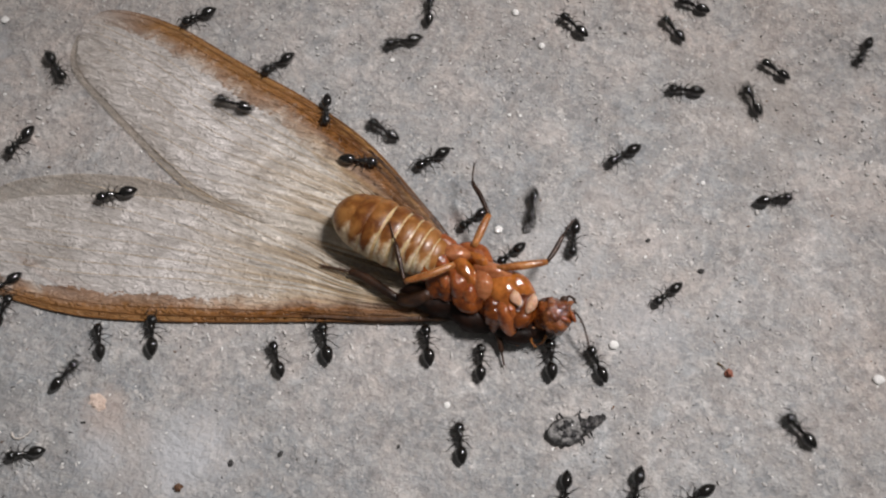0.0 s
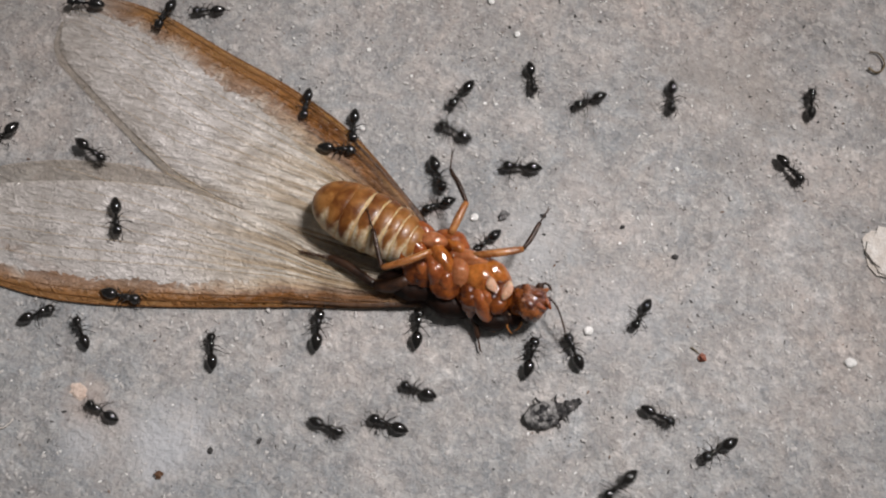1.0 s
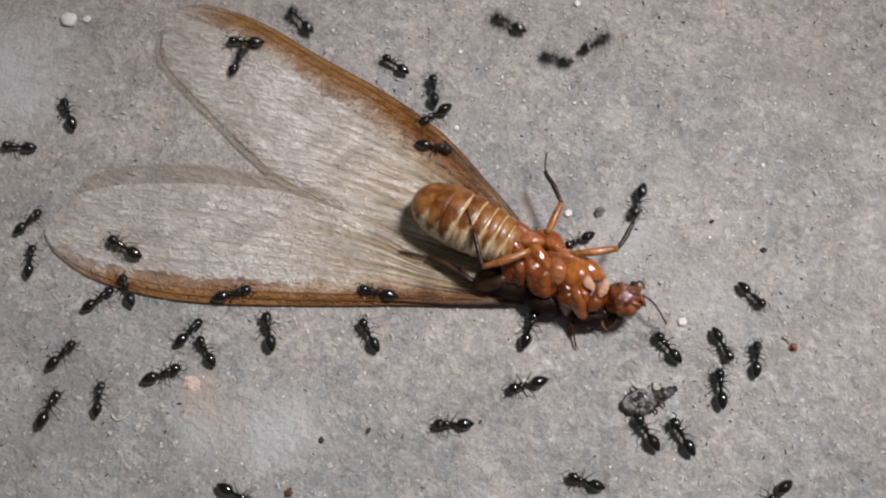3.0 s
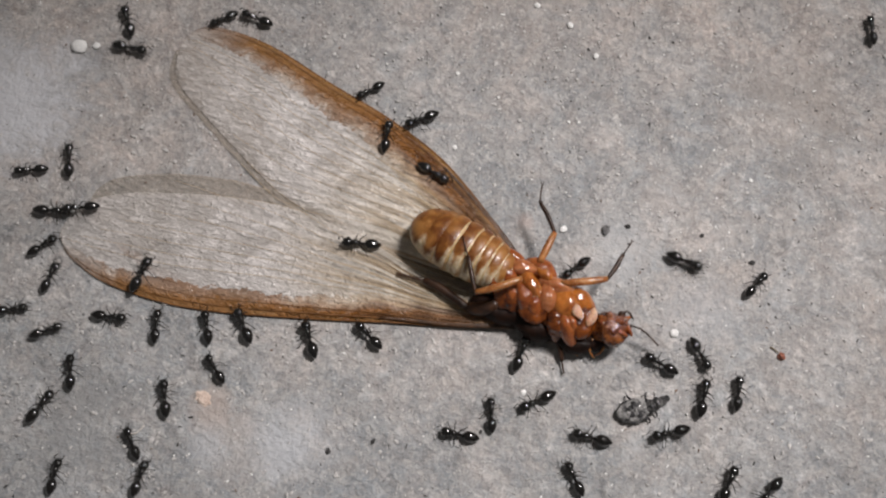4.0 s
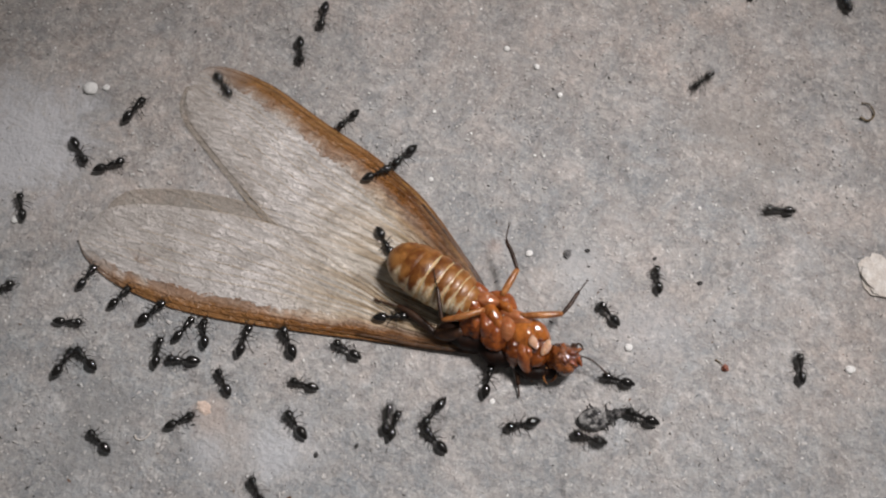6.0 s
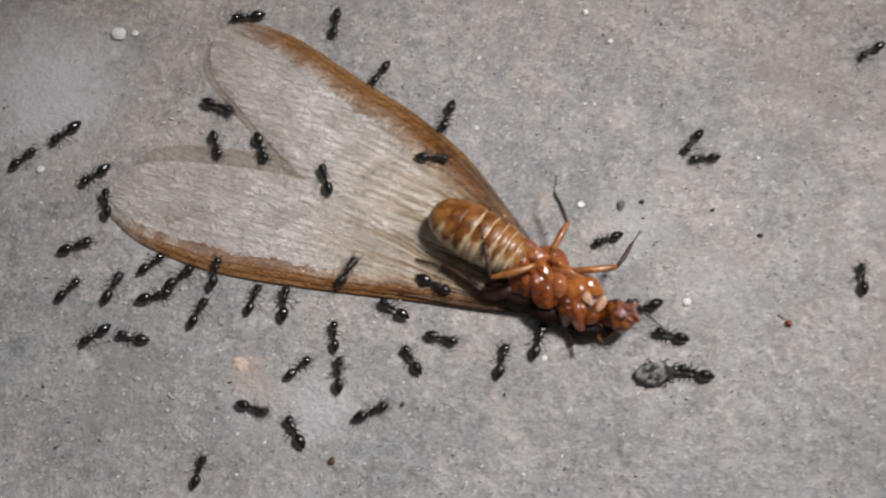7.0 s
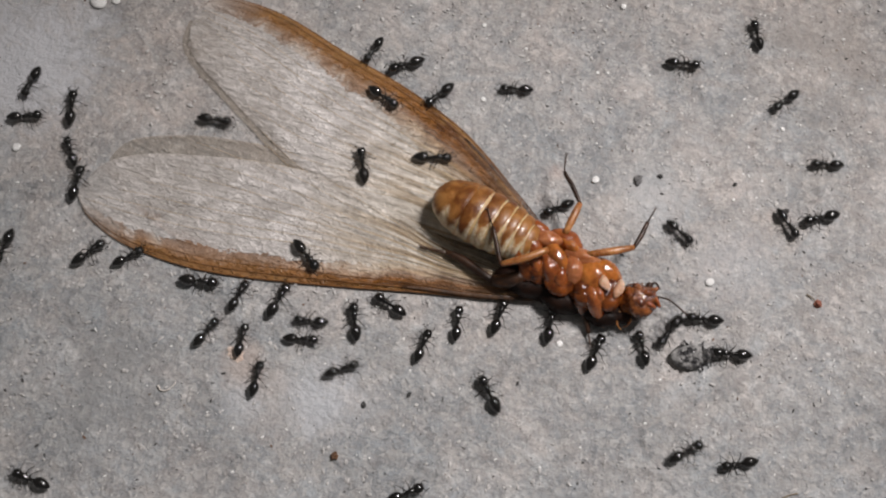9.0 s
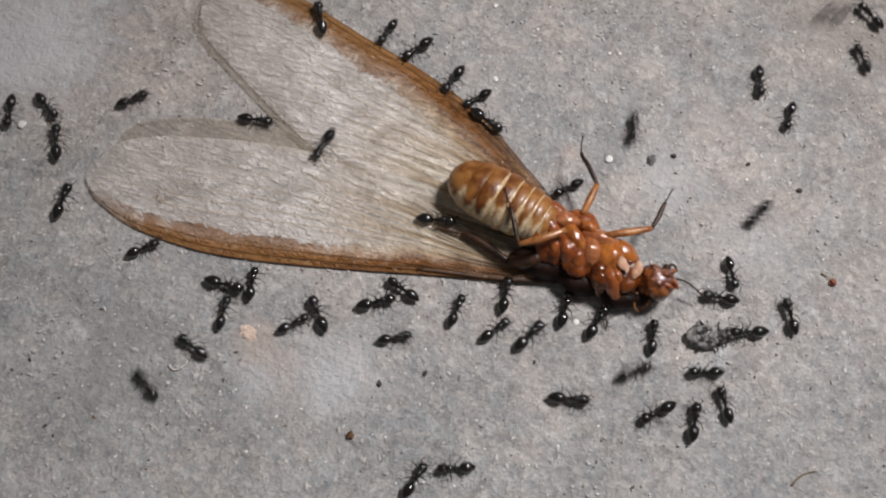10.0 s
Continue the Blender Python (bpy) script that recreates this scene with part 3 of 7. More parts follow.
    lobe("coxa", (3.50, -2.60), (5.00, -3.45), 0.62, 0.60, 2.05, AMBER, 19, 0.40)
    lobe("coxa", (5.35, -3.15), (6.90, -4.20), 0.74, 0.66, 1.95, AMBER, 7, 0.28)
    lobe("coxa", (4.60, -4.40), (5.45, -6.75), 0.66, 0.68, 2.12, AMBER, 3, 0.30, 1.05, 0.20)
    lobe("coxa", (6.45, -4.55), (6.38, -6.90), 0.68, 0.70, 2.16, ROSY, 5, 0.35, 1.00, 0.15)
    # dark rust puts the shade of the lower flank into this lobe's colour
    lobe("coxa", (6.95, -5.90), (7.25, -7.90), 0.62, 0.66, 1.85, DEEP_SHADE_RUST, 6, 0.30, 1.05, 0.10)
    lobe("coxa", (7.45, -6.40), (8.10, -8.25), 0.58, 0.60, 1.95, AMBER, 10, 0.35, 0.85, 0.0)
    lobe("belly_shield", (4.15, -3.40), (5.75, -3.75), 0.56, 0.50, 2.40, ROSY, 8, 0.25)
    lobe("belly_shield", (4.95, -3.80), (6.20, -5.80), 0.60, 0.62, 2.24, GOLDEN, 4, 0.40, 0.20, -0.15)
    lobe("belly_shield", (6.20, -4.40), (8.00, -5.00), 0.60, 0.56, 2.20, ROSY, 12, 0.30)
    lobe("belly_shield", (6.95, -4.95), (8.40, -7.25), 0.98, 0.74, 2.00, GOLDEN, 9, 0.40, 0.35, -0.10)
    lobe("belly_shield", (7.60, -5.00), (9.30, -6.25), 0.80, 0.70, 1.82, GOLDEN, 13, 0.30, 0.20)
    # low plate, also coloured dark for the flank's shade
    lobe("belly_shield", (3.55, -5.20), (4.85, -6.15), 0.62, 0.56, 1.55, DEEP_SHADE_RUST, 11, 0.30, 0.30)
    lobe("coxa", (3.95, -4.55), (4.45, -6.05), 0.42, 0.50, 2.05, AMBER, 21, 0.25, 0.55, 0.15)
    lobe("coxa", (5.70, -5.20), (5.85, -6.95), 0.46, 0.55, 2.10, AMBER, 22, 0.25, 0.80, 0.15)
    lobe("belly_shield", (5.85, -3.75), (6.70, -4.55), 0.36, 0.40, 2.42, GOLDEN, 23, 0.20)
    lobe("belly_shield", (7.75, -6.55), (8.45, -7.75), 0.40, 0.45, 2.12, AMBER, 24, 0.20, 0.55)
    lobe("joint_skin", (8.19, -6.05), (8.54, -6.98), 0.32, 0.16, 2.60, PALE, 14, 0.06)
    lobe("joint_skin", (9.35, -6.26), (8.90, -7.31), 0.33, 0.22, 2.34, PALE, 15, 0.06)
    lobe("joint_skin", (8.9, -5.75), (9.3, -6.2), 0.22, 0.25, 1.6, PALE, 16, 0.05)
    # dark wing roots and back plates below the flank, enlarged and blackened to paint its shadow
    for c, s, a in (((3.7, -6.0, 0.85), (2.1, 0.90, 0.75), -18), ((5.8, -7.0, 0.85), (1.6, 0.95, 0.75), -25), ((8.2, -7.95, 0.8), (1.3, 0.80, 0.6), -22), ((9.6, -7.95, 0.8), (0.9, 0.65, 0.55), -10)):
        bm = bmesh.new()
        blob(bm, c, s, (0, 0, a), 16, 10, 0.2, 6)
        part("back_plate", bm, BACK_SHADE_DARK, thorax, "dark brown back plate, blackened for the shade under the thorax")
    # head with mouthparts
    head = new("head")
    head.parent = body
    head["label"] = "rust-brown head with jaws and a thin feeler"
    bm = bmesh.new()
    blob(bm, (10.55, -7.35, 1.5), (1.15, 1.10, 0.95), (0, 0, -25), 26, 18, 0.22, 3)
    part("skull", bm, RUST, head)
    for i, (c, s, a) in enumerate((((11.3, -6.95, 2.15), (0.50, 0.17, 0.2), 35), ((11.5, -7.45, 2.0), (0.52, 0.16, 0.2), -62), ((10.9, -7.1, 2.35), (0.42, 0.20, 0.2), -15), ((10.4, -6.75, 2.2), (0.45, 0.24, 0.22), -40),
                                   ((11.0, -7.75, 2.2), (0.50, 0.18, 0.2), -30), ((10.4, -7.6, 2.3), (0.42, 0.22, 0.2), -55), ((10.8, -8.2, 1.85), (0.48, 0.18, 0.2), 10), ((10.0, -7.1, 2.1), (0.40, 0.30, 0.25), -20))):
        bm = bmesh.new()
        blob(bm, c, s, (0, 0, a), 12, 8, 0.2, 7 + i)
        part("mouthpart", bm, (RUST, AMBER, DEEP_SHADE_RUST)[i % 3], head)
    for c in ((11.2, -6.45, 1.7), (10.3, -8.35, 1.3)):
        bm = bmesh.new()
        blob(bm, c, (0.26, 0.26, 0.24), (0, 0, 0), 12, 9)
        part("eye", bm, LEG_DARK, head)
    feelers = []
    for pts in (((11.75, -7.1, 1.6), (12.4, -7.25, 1.45), (13.0, -7.6, 1.2), (13.6, -8.05, 0.9)), ((11.2, -6.6, 1.9), (11.45, -6.3, 1.9), (11.7, -6.35, 1.75), (11.85, -6.6, 1.6))):
        bm = bmesh.new()
        base = Vector(pts[0])
        for p in spline(pts, 15):
            blob(bm, p - base, (0.085, 0.075, 0.075), (0, 0, -30), 7, 5)
        feelers.append(part("antenna", bm, LEG_DARK, head))
        feelers[-1].location = base * MM
    for pts in (((9.4, -7.9, 1.2), (9.2, -8.6, 0.9), (9.5, -9.0, 0.7)), ((10.2, -8.2, 1.1), (9.9, -8.7, 0.8), (9.6, -8.8, 0.6)), ((8.5, -7.8, 1.2), (8.2, -8.6, 0.7), (8.5, -8.8, 0.4))):
        bm = bmesh.new()
        loft(bm, [(*p, 0.11 - 0.012 * i) for i, p in enumerate(spline(pts, 7))], 7)
        part("palp", bm, LEG_AMBER, head)
    # legs
    legs = [leg(body, "leg", ((6.0, -3.3, 2.5), (6.5, -2.3, 2.6), (7.0, -1.3, 2.5)), ((7.0, -1.3, 2.5), (6.55, 0.0, 2.4), (6.15, 0.9, 2.3), (6.3, 2.1, 2.2)), 0.195, "raised amber leg with a dark shin"),
            leg(body, "leg", ((7.3, -4.7, 2.6), (8.8, -4.6, 2.7), (10.25, -4.35, 2.5)), ((10.25, -4.35, 2.5), (10.8, -3.6, 2.5), (11.2, -2.9, 2.45), (11.9, -1.85, 2.4)), 0.195, "raised amber leg with a dark shin"),
            leg(body, "leg", ((4.8, -4.6, 3.2), (3.3, -5.2, 3.3), (1.9, -5.5, 3.1)), ((1.9, -5.5, 3.1), (1.65, -4.3, 3.3), (1.5, -3.5, 3.4), (1.15, -2.1, 3.4)), 0.185, "amber leg folded across the belly"),
            leg(body, "leg", ((3.4, -5.7, 1.5), (2.4, -6.0, 1.2), (1.5, -5.9, 1.0)), ((1.5, -5.9, 1.0), (0.3, -5.0, 0.9), (-0.9, -4.2, 0.8), (-2.9, -3.6, 0.6)), 0.37, "dark leg trailing over the wing", False),
            leg(body, "leg", ((6.4, -6.7, 1.3), (6.8, -7.4, 0.9), (7.1, -7.9, 0.8)), ((7.1, -7.9, 0.8), (7.4, -8.5, 0.5), (7.5, -9.1, 0.3), (7.6, -9.8, 0.2)), 0.22, "dark leg resting on the concrete", False)]
    # wings
    up_lead = [(5.2, -3.6), (4.4, -1.6), (2.8, 0.9), (-0.1, 4.6), (-3.7, 7.6), (-7.9, 10.3), (-12.1, 13.1), (-15.5, 14.4), (-17.4, 14.3), (-18.3, 13.2)]
    up_trail = [(5.0, -4.4), (2.0, -3.9), (-1.8, -2.6), (-6.5, -0.6), (-10.4, 1.7), (-12.3, 3.4), (-14.3, 5.5), (-16.3, 7.7), (-18.1, 9.8), (-18.7, 11.4), (-18.3, 13.2)]
    low_lead = [(5.6, -6.7), (4.9, -6.9), (0.8, -6.8), (-2.9, -6.45), (-6.7, -6.2), (-10.4, -5.9), (-14.2, -5.5), (-17.3, -4.95), (-20.0, -4.1), (-22.45, -2.95), (-24.4, -1.25), (-25.0, 0.1)]
    low_trail = [(5.0, -5.6), (2.0, -4.6), (-1.6, -2.8), (-4.0, -1.1), (-7.1, 0.4), (-10.3, 1.7), (-13.9, 2.45), (-17.0, 2.75), (-20.5, 2.9), (-23.1, 2.4), (-24.5, 1.2), (-25.0, 0.1)]
    wings = [build_wing(body, "fore_wing", up_lead, up_trail, 0.24, 0.5, 11, "long clear wing with a brown leading edge, lying flat"),
             build_wing(body, "fore_wing", low_lead, low_trail, 0.24, 0.4, 23, "long clear wing with a brown leading edge, lying flat"),
             build_wing(body, "hind_wing", [(x * 0.985 - 0.1, y * 0.985 - 0.5) for x, y in up_lead], [(x - 0.35, y - 0.25) for x, y in up_trail], 0.06, 0.3, 31, "clear hind wing under the fore wing", False),
             build_wing(body, "hind_wing", [(x * 0.96, y + 0.5) for x, y in low_lead[:7]] + [(-16.6, -3.9), (-19.2, -2.5), (-21.5, -0.6), (-23.3, 1.6)], [(5.0, -5.2), (1.5, -3.6), (-3.0, -0.4), (-8.8, 2.0), (-12.0, 3.1), (-14.4, 3.8), (-18.0, 4.25), (-21.5, 4.0), (-23.0, 2.9), (-23.3, 1.6)], 0.06, 0.25, 47, "clear hind wing under the fore wing", False)]
    return body, legs, wings, feelers


TERMITE, TERMITE_LEGS, TERMITE_WINGS, TERMITE_FEELERS = build_termite()


# ---- ants ----
def build_ant():
    ant = thing("ant", "small glossy black ant on the concrete", "ant", "ants")
    bm = bmesh.new()
    blob(bm, (1.00, 0, 0.52), (0.40, 0.36, 0.27), (0, 14, 0), 16, 11)
    head = part("head", bm, ANT_SHELL, ant)
    for k in (-1, 1):
        bm = bmesh.new()
        loft(bm, [(1.22, 0.10 * k, 0.56, 0.038), (1.40, 0.34 * k, 0.66, 0.033), (1.44, 0.38 * k, 0.64, 0.030), (1.62, 0.30 * k, 0.42, 0.032), (1.76, 0.26 * k, 0.28, 0.038)], 5)
        part("antenna", bm, ANT_LEG, ant)
        bm = bmesh.new()
        loft(bm, [(1.26, 0.13 * k, 0.42, 0.06), (1.38, 0.12 * k, 0.36, 0.05), (1.44, 0.03 * k, 0.33, 0.015)], 5)
        part("jaw", bm, ANT_LEG, head)
    bm = bmesh.new()
    loft(bm, [(0.76, 0, 0.50, 0.09), (0.66, 0, 0.54, 0.18), (0.48, 0, 0.58, 0.255), (0.30, 0, 0.57, 0.23), (0.14, 0, 0.52, 0.17), (0.0, 0, 0.50, 0.19), (-0.10, 0, 0.42, 0.13), (-0.16, 0, 0.38, 0.06)], 10)
    part("thorax", bm, ANT_SHELL, ant)
    bm = bmesh.new()
    blob(bm, (-0.20, 0, 0.45), (0.09, 0.14, 0.14), (0, 0, 0), 10, 7)
    blob(bm, (-0.33, 0, 0.43), (0.085, 0.15, 0.13), (0, 0, 0), 10, 7)
    part("waist", bm, ANT_SHELL, ant)
    bm = bmesh.new()
    prof = [(-0.33, 0.07), (-0.38, 0.18), (-0.50, 0.30), (-0.69, 0.385), (-0.91, 0.405), (-0.94, 0.398), (-1.16, 0.365), (-1.36, 0.285), (-1.39, 0.268), (-1.57, 0.160), (-1.69, 0.04)]
    loft(bm, [(x, 0, 0.47 - 0.05 * abs(x + 0.85), r) for x, r in prof], 16, 0.88)
    part("gaster", bm, ANT_SHELL, ant)
    spread = [((0.56, 0.12), (0.84, 0.42), (1.00, 0.74)), ((0.34, 0.13), (0.34, 0.52), (0.26, 0.88)), ((0.08, 0.12), (-0.24, 0.48), (-0.56, 0.84))]
    for k in (-1, 1):
        for j, (a, b, c) in enumerate(spread):
            bm = bmesh.new()
            s = 1.0 if (j + (k > 0)) % 2 else 0.92
            rows = [(a[0], a[1] * k, 0.42, 0.042), ((a[0] + b[0]) / 2, (a[1] + b[1]) / 2 * k * s, 0.58, 0.034), (b[0], b[1] * k * s, 0.60, 0.024),
                    ((b[0] + c[0]) / 2, (b[1] + c[1]) / 2 * k * s, 0.30, 0.019), (c[0], c[1] * k * s, 0.04, 0.014), (c[0] * 1.06 + 0.06, c[1] * k * s * 1.16, 0.012, 0.009)]
            hip = Vector((a[0], a[1] * k, 0.42))
            loft(bm, [(*(Vector(r[:3]) - hip), r[3] * 1.35) for r in rows], 5)
            limb = part("leg", bm, ANT_LEG, ant)
            limb.location = hip * MM
            limb["beat"] = 0 if (j + (k > 0)) % 2 else 1
            limb["flank"] = k
    return ant


ANT = build_ant()
ANTS = [ANT] + [copy_thing(ANT, pose(0, 0, 0)) for _ in range(80 - 1)]
ANT_SIZES = random.Random(5)
for ob in ANTS:
    k = ANT_SIZES.uniform(0.78, 0.92)
    ob.scale = (k * 0.91, k, k)


# ---- dried husk of another insect ----
def build_husk():
    husk = thing("insect_husk", "dried grey flaking husk of a small insect", "insect husk")
    bm = bmesh.new()
    blob(bm, (-0.55, 0, 0.27), (1.10, 0.80, 0.28), (0, 0, 8), 26, 14, 0.22, 2)
    shell = part("body", bm, HUSK, husk)
    rnd = random.Random(3)
    for i in range(16):
        bm = bmesh.new()
        a, r = rnd.uniform(0, 6.28), rnd.uniform(0.2, 0.85)
        blob(bm, (-0.55 + 1.0 * r * math.cos(a), 0.75 * r * math.sin(a), 0.55 - 0.28 * r * r), (rnd.uniform(0.14, 0.32), rnd.uniform(0.10, 0.2), 0.07), (rnd.uniform(-20, 20), rnd.uniform(-20, 20), rnd.uniform(0, 180)), 8, 5, 0.4, i)
        part("flake", bm, HUSK if i % 2 else HUSK_DARK, shell)
    bm = bmesh.new()
    for c, size, turn, seed in (((0.55, 0.14, 0.30), (0.40, 0.46, 0.26), 15, 4), ((1.02, 0.28, 0.28), (0.36, 0.38, 0.25), 18, 5), ((1.42, 0.40, 0.25), (0.32, 0.28, 0.20), 20, 6), ((1.70, 0.50, 0.22), (0.16, 0.20, 0.13), 20, 7)):
        blob(bm, c, size, (0, 0, turn), 16, 10, 0.30, seed)
    part("head", bm, HUSK_GREY, husk, "dark grey wrinkled head")
    for pts in (((0.35, 0.35, 0.4), (0.30, 0.85, 0.4), (0.45, 1.05, 0.2)), ((0.7, -0.1, 0.25), (0.85, -0.35, 0.2), (0.85, -0.5, 0.1)), ((-0.6, 0.7, 0.35), (-0.8, 1.0, 0.25), (-0.75, 1.1, 0.1)), ((0.2, -0.5, 0.2), (0.35, -0.7, 0.18), (0.3, -0.85, 0.08))):
        bm = bmesh.new()
        loft(bm, [(*p, 0.10 - 0.012 * i) for i, p in enumerate(spline(pts, 6))], 6)
        part("leg", bm, HUSK_DARK, husk)
    return husk


HUSK_THING = build_husk()


# ---- grit and crumbs ----
def crumb(name, label, category, at, size, mat, seed, turn=0.0, group="", rough=0.55):
    bm = bmesh.new()
    blob(bm, (0, 0, 0), size, (0, 0, 0), 14, 9, rough, seed)
    ob = part(name, bm, mat, smooth=rough < 0.3)
    ob.matrix_world = mpose(at[0], at[1], size[2] * 0.55 - 0.03, 0, 0, turn)
    return tagged(ob, label, category, group)


# bright quartz grains that stand out
for k, (x, y, r) in enumerate([(15.24, -6.27, 0.30), (8.02, 0.49, 0.27), (10.16, 13.44, 0.22), (8.34, 15.79, 0.24), (5.99, 17.26, 0.24), (30.9, -7.2, 0.36), (8.3, 8.3, 0.13), (0.57, 11.6, 0.16),
                               (0.59, 6.03, 0.19), (-25.76, 12.33, 0.58), (-24.6, 12.45, 0.28), (-29.8, 1.4, 0.30), (5.6, -10.6, 0.22), (20.6, 4.6, 0.16), (9.0, 8.3, 0.12)]):
    crumb("quartz_grain", "bright white quartz grain set in the concrete", "grain", (x, y), (r, r * 0.90, r * 0.36), QUARTZ, k, k * 37.0, "quartz grains", 0.22)
PEBBLE = crumb("pebble", "small grey pebble on the concrete", "pebble", (9.81, 0.74), (0.34, 0.26, 0.20), GREY_PEBBLE, 31, 20)
for k, (x, y, r) in enumerate([(20.44, -1.24, 0.20), (-3.67, -14.11, 0.17), (-6.4, -14.85, 0.20), (12.3, 0.9, 0.18), (17.2, 0.5, 0.14), (3.0, -13.2, 0.14)]):
    crumb("dark_grain", "dark grain of grit on the concrete", "grain", (x, y), (r, r * 0.7, r * 0.5), DARK_GRIT, 40 + k, k * 51.0, "dark grains")
crumb("brown_crumb", "red-brown crumb on the concrete", "crumb", (22.03, -7.48), (0.27, 0.25, 0.18), RED_GRIT, 51, 30)
CRUMB = crumb("brown_crumb", "dark brown crumb on the concrete", "crumb", (-8.0, -17.99), (0.25, 0.20, 0.16), BROWN_GRIT, 52, 70)
crumb("pale_chip", "pale chip of plaster on the concrete", "chip", (33.6, -0.2), (1.3, 1.7, 0.20), CHIP, 61, 15)
crumb("pink_chip", "pinkish crumb on the concrete", "crumb", (-14.5, -11.9), (0.55, 0.38, 0.09), PINK_CHIP, 62, -40)


def fibre(label, pts, r, mat):
    bm = bmesh.new()
    run = spline(pts, 18)
    loft(bm, [(*p, r * (1.0 - 0.03 * i)) for i, p in enumerate(run)], 6)
    tagged(part("fibre", bm, mat), label, "fibre")


fibre("pale curled fibre lying on the concrete", ((-19.0, -14.0, 0.06), (-18.8, -14.3, 0.06), (-18.4, -14.3, 0.07), (-18.05, -14.0, 0.12), (-17.9, -13.75, 0.1)), 0.07, CHIP)
fibre("bent brown plant fibre lying on the concrete", ((18.3, -20.3, 0.06), (18.8, -19.8, 0.08), (19.4, -19.5, 0.10), (19.9, -19.4, 0.06)), 0.07, STRAW)
fibre("curled brown plant fibre lying on the concrete", ((33.1, 12.6, 0.1), (33.7, 12.3, 0.12), (34.2, 12.9, 0.12), (33.9, 13.7, 0.1), (33.3, 13.8, 0.08)), 0.09, STRAW)
fibre("short dark stalk beside a brown crumb", ((21.35, -6.9, 0.05), (21.6, -7.05, 0.07), (21.85, -7.3, 0.1)), 0.06, STRAW)


def scatter(name, label, count, sizes, mat, seed, area=(-38, 38, -27, 27), stretch=1.6):
    """Uncountable tiny grains lying all over the floor."""
    rnd = random.Random(seed)
    ball = bmesh.new()
    bmesh.ops.create_icosphere(ball, subdivisions=1, radius=1)
    base, faces0 = [v.co.copy() for v in ball.verts], [[v.index for v in f.verts] for f in ball.faces]
    ball.free()
    verts, faces = [], []
    for i in range(count):
        r = rnd.uniform(*sizes) * rnd.uniform(0.6, 1.2)
        x, y = rnd.uniform(area[0], area[1]), rnd.uniform(area[2], area[3])
        sx, sy, a = rnd.uniform(0.7, stretch), rnd.uniform(0.5, 1.0), rnd.uniform(0, 3.1)
        off = len(verts)
        for co in base:
            p = Vector((co.x * sx, co.y * sy, co.z * 0.5)) * (r * rnd.uniform(0.7, 1.25))
            verts.append(((p.x * math.cos(a) - p.y * math.sin(a) + x) * MM, (p.x * math.sin(a) + p.y * math.cos(a) + y) * MM, (p.z + r * 0.15 - 0.04) * MM))
        faces += [[off + k for k in f] for f in faces0]
    me = bpy.data.meshes.new(name)
    me.from_pydata(verts, [], faces)
    me.materials.append(mat)
    tagged(new(name, me), label, "grit", kind="stuff")


scatter("dark_grit", "tiny dark grains of grit on the concrete", 1500, (0.025, 0.08), DARK_GRIT, 21, stretch=2.4)
scatter("bright_grit", "tiny glinting quartz grains in the concrete", 1200, (0.03, 0.105), QUARTZ, 22)
scatter("pale_grit", "tiny pale grey chips set in the concrete", 3600, (0.05, 0.17), PALE_GRIT, 24)
scatter("brown_grit", "tiny brown crumbs on the concrete", 300, (0.03, 0.07), BROWN_GRIT, 23, stretch=2.2)


# ---- what moves ----
def trail(rows):
    """Rows of seconds, x, y, z in millimetres and heading in degrees."""
    return [(t, mpose(x, y, z, 0, 0, a)) for t, x, y, z, a in rows]


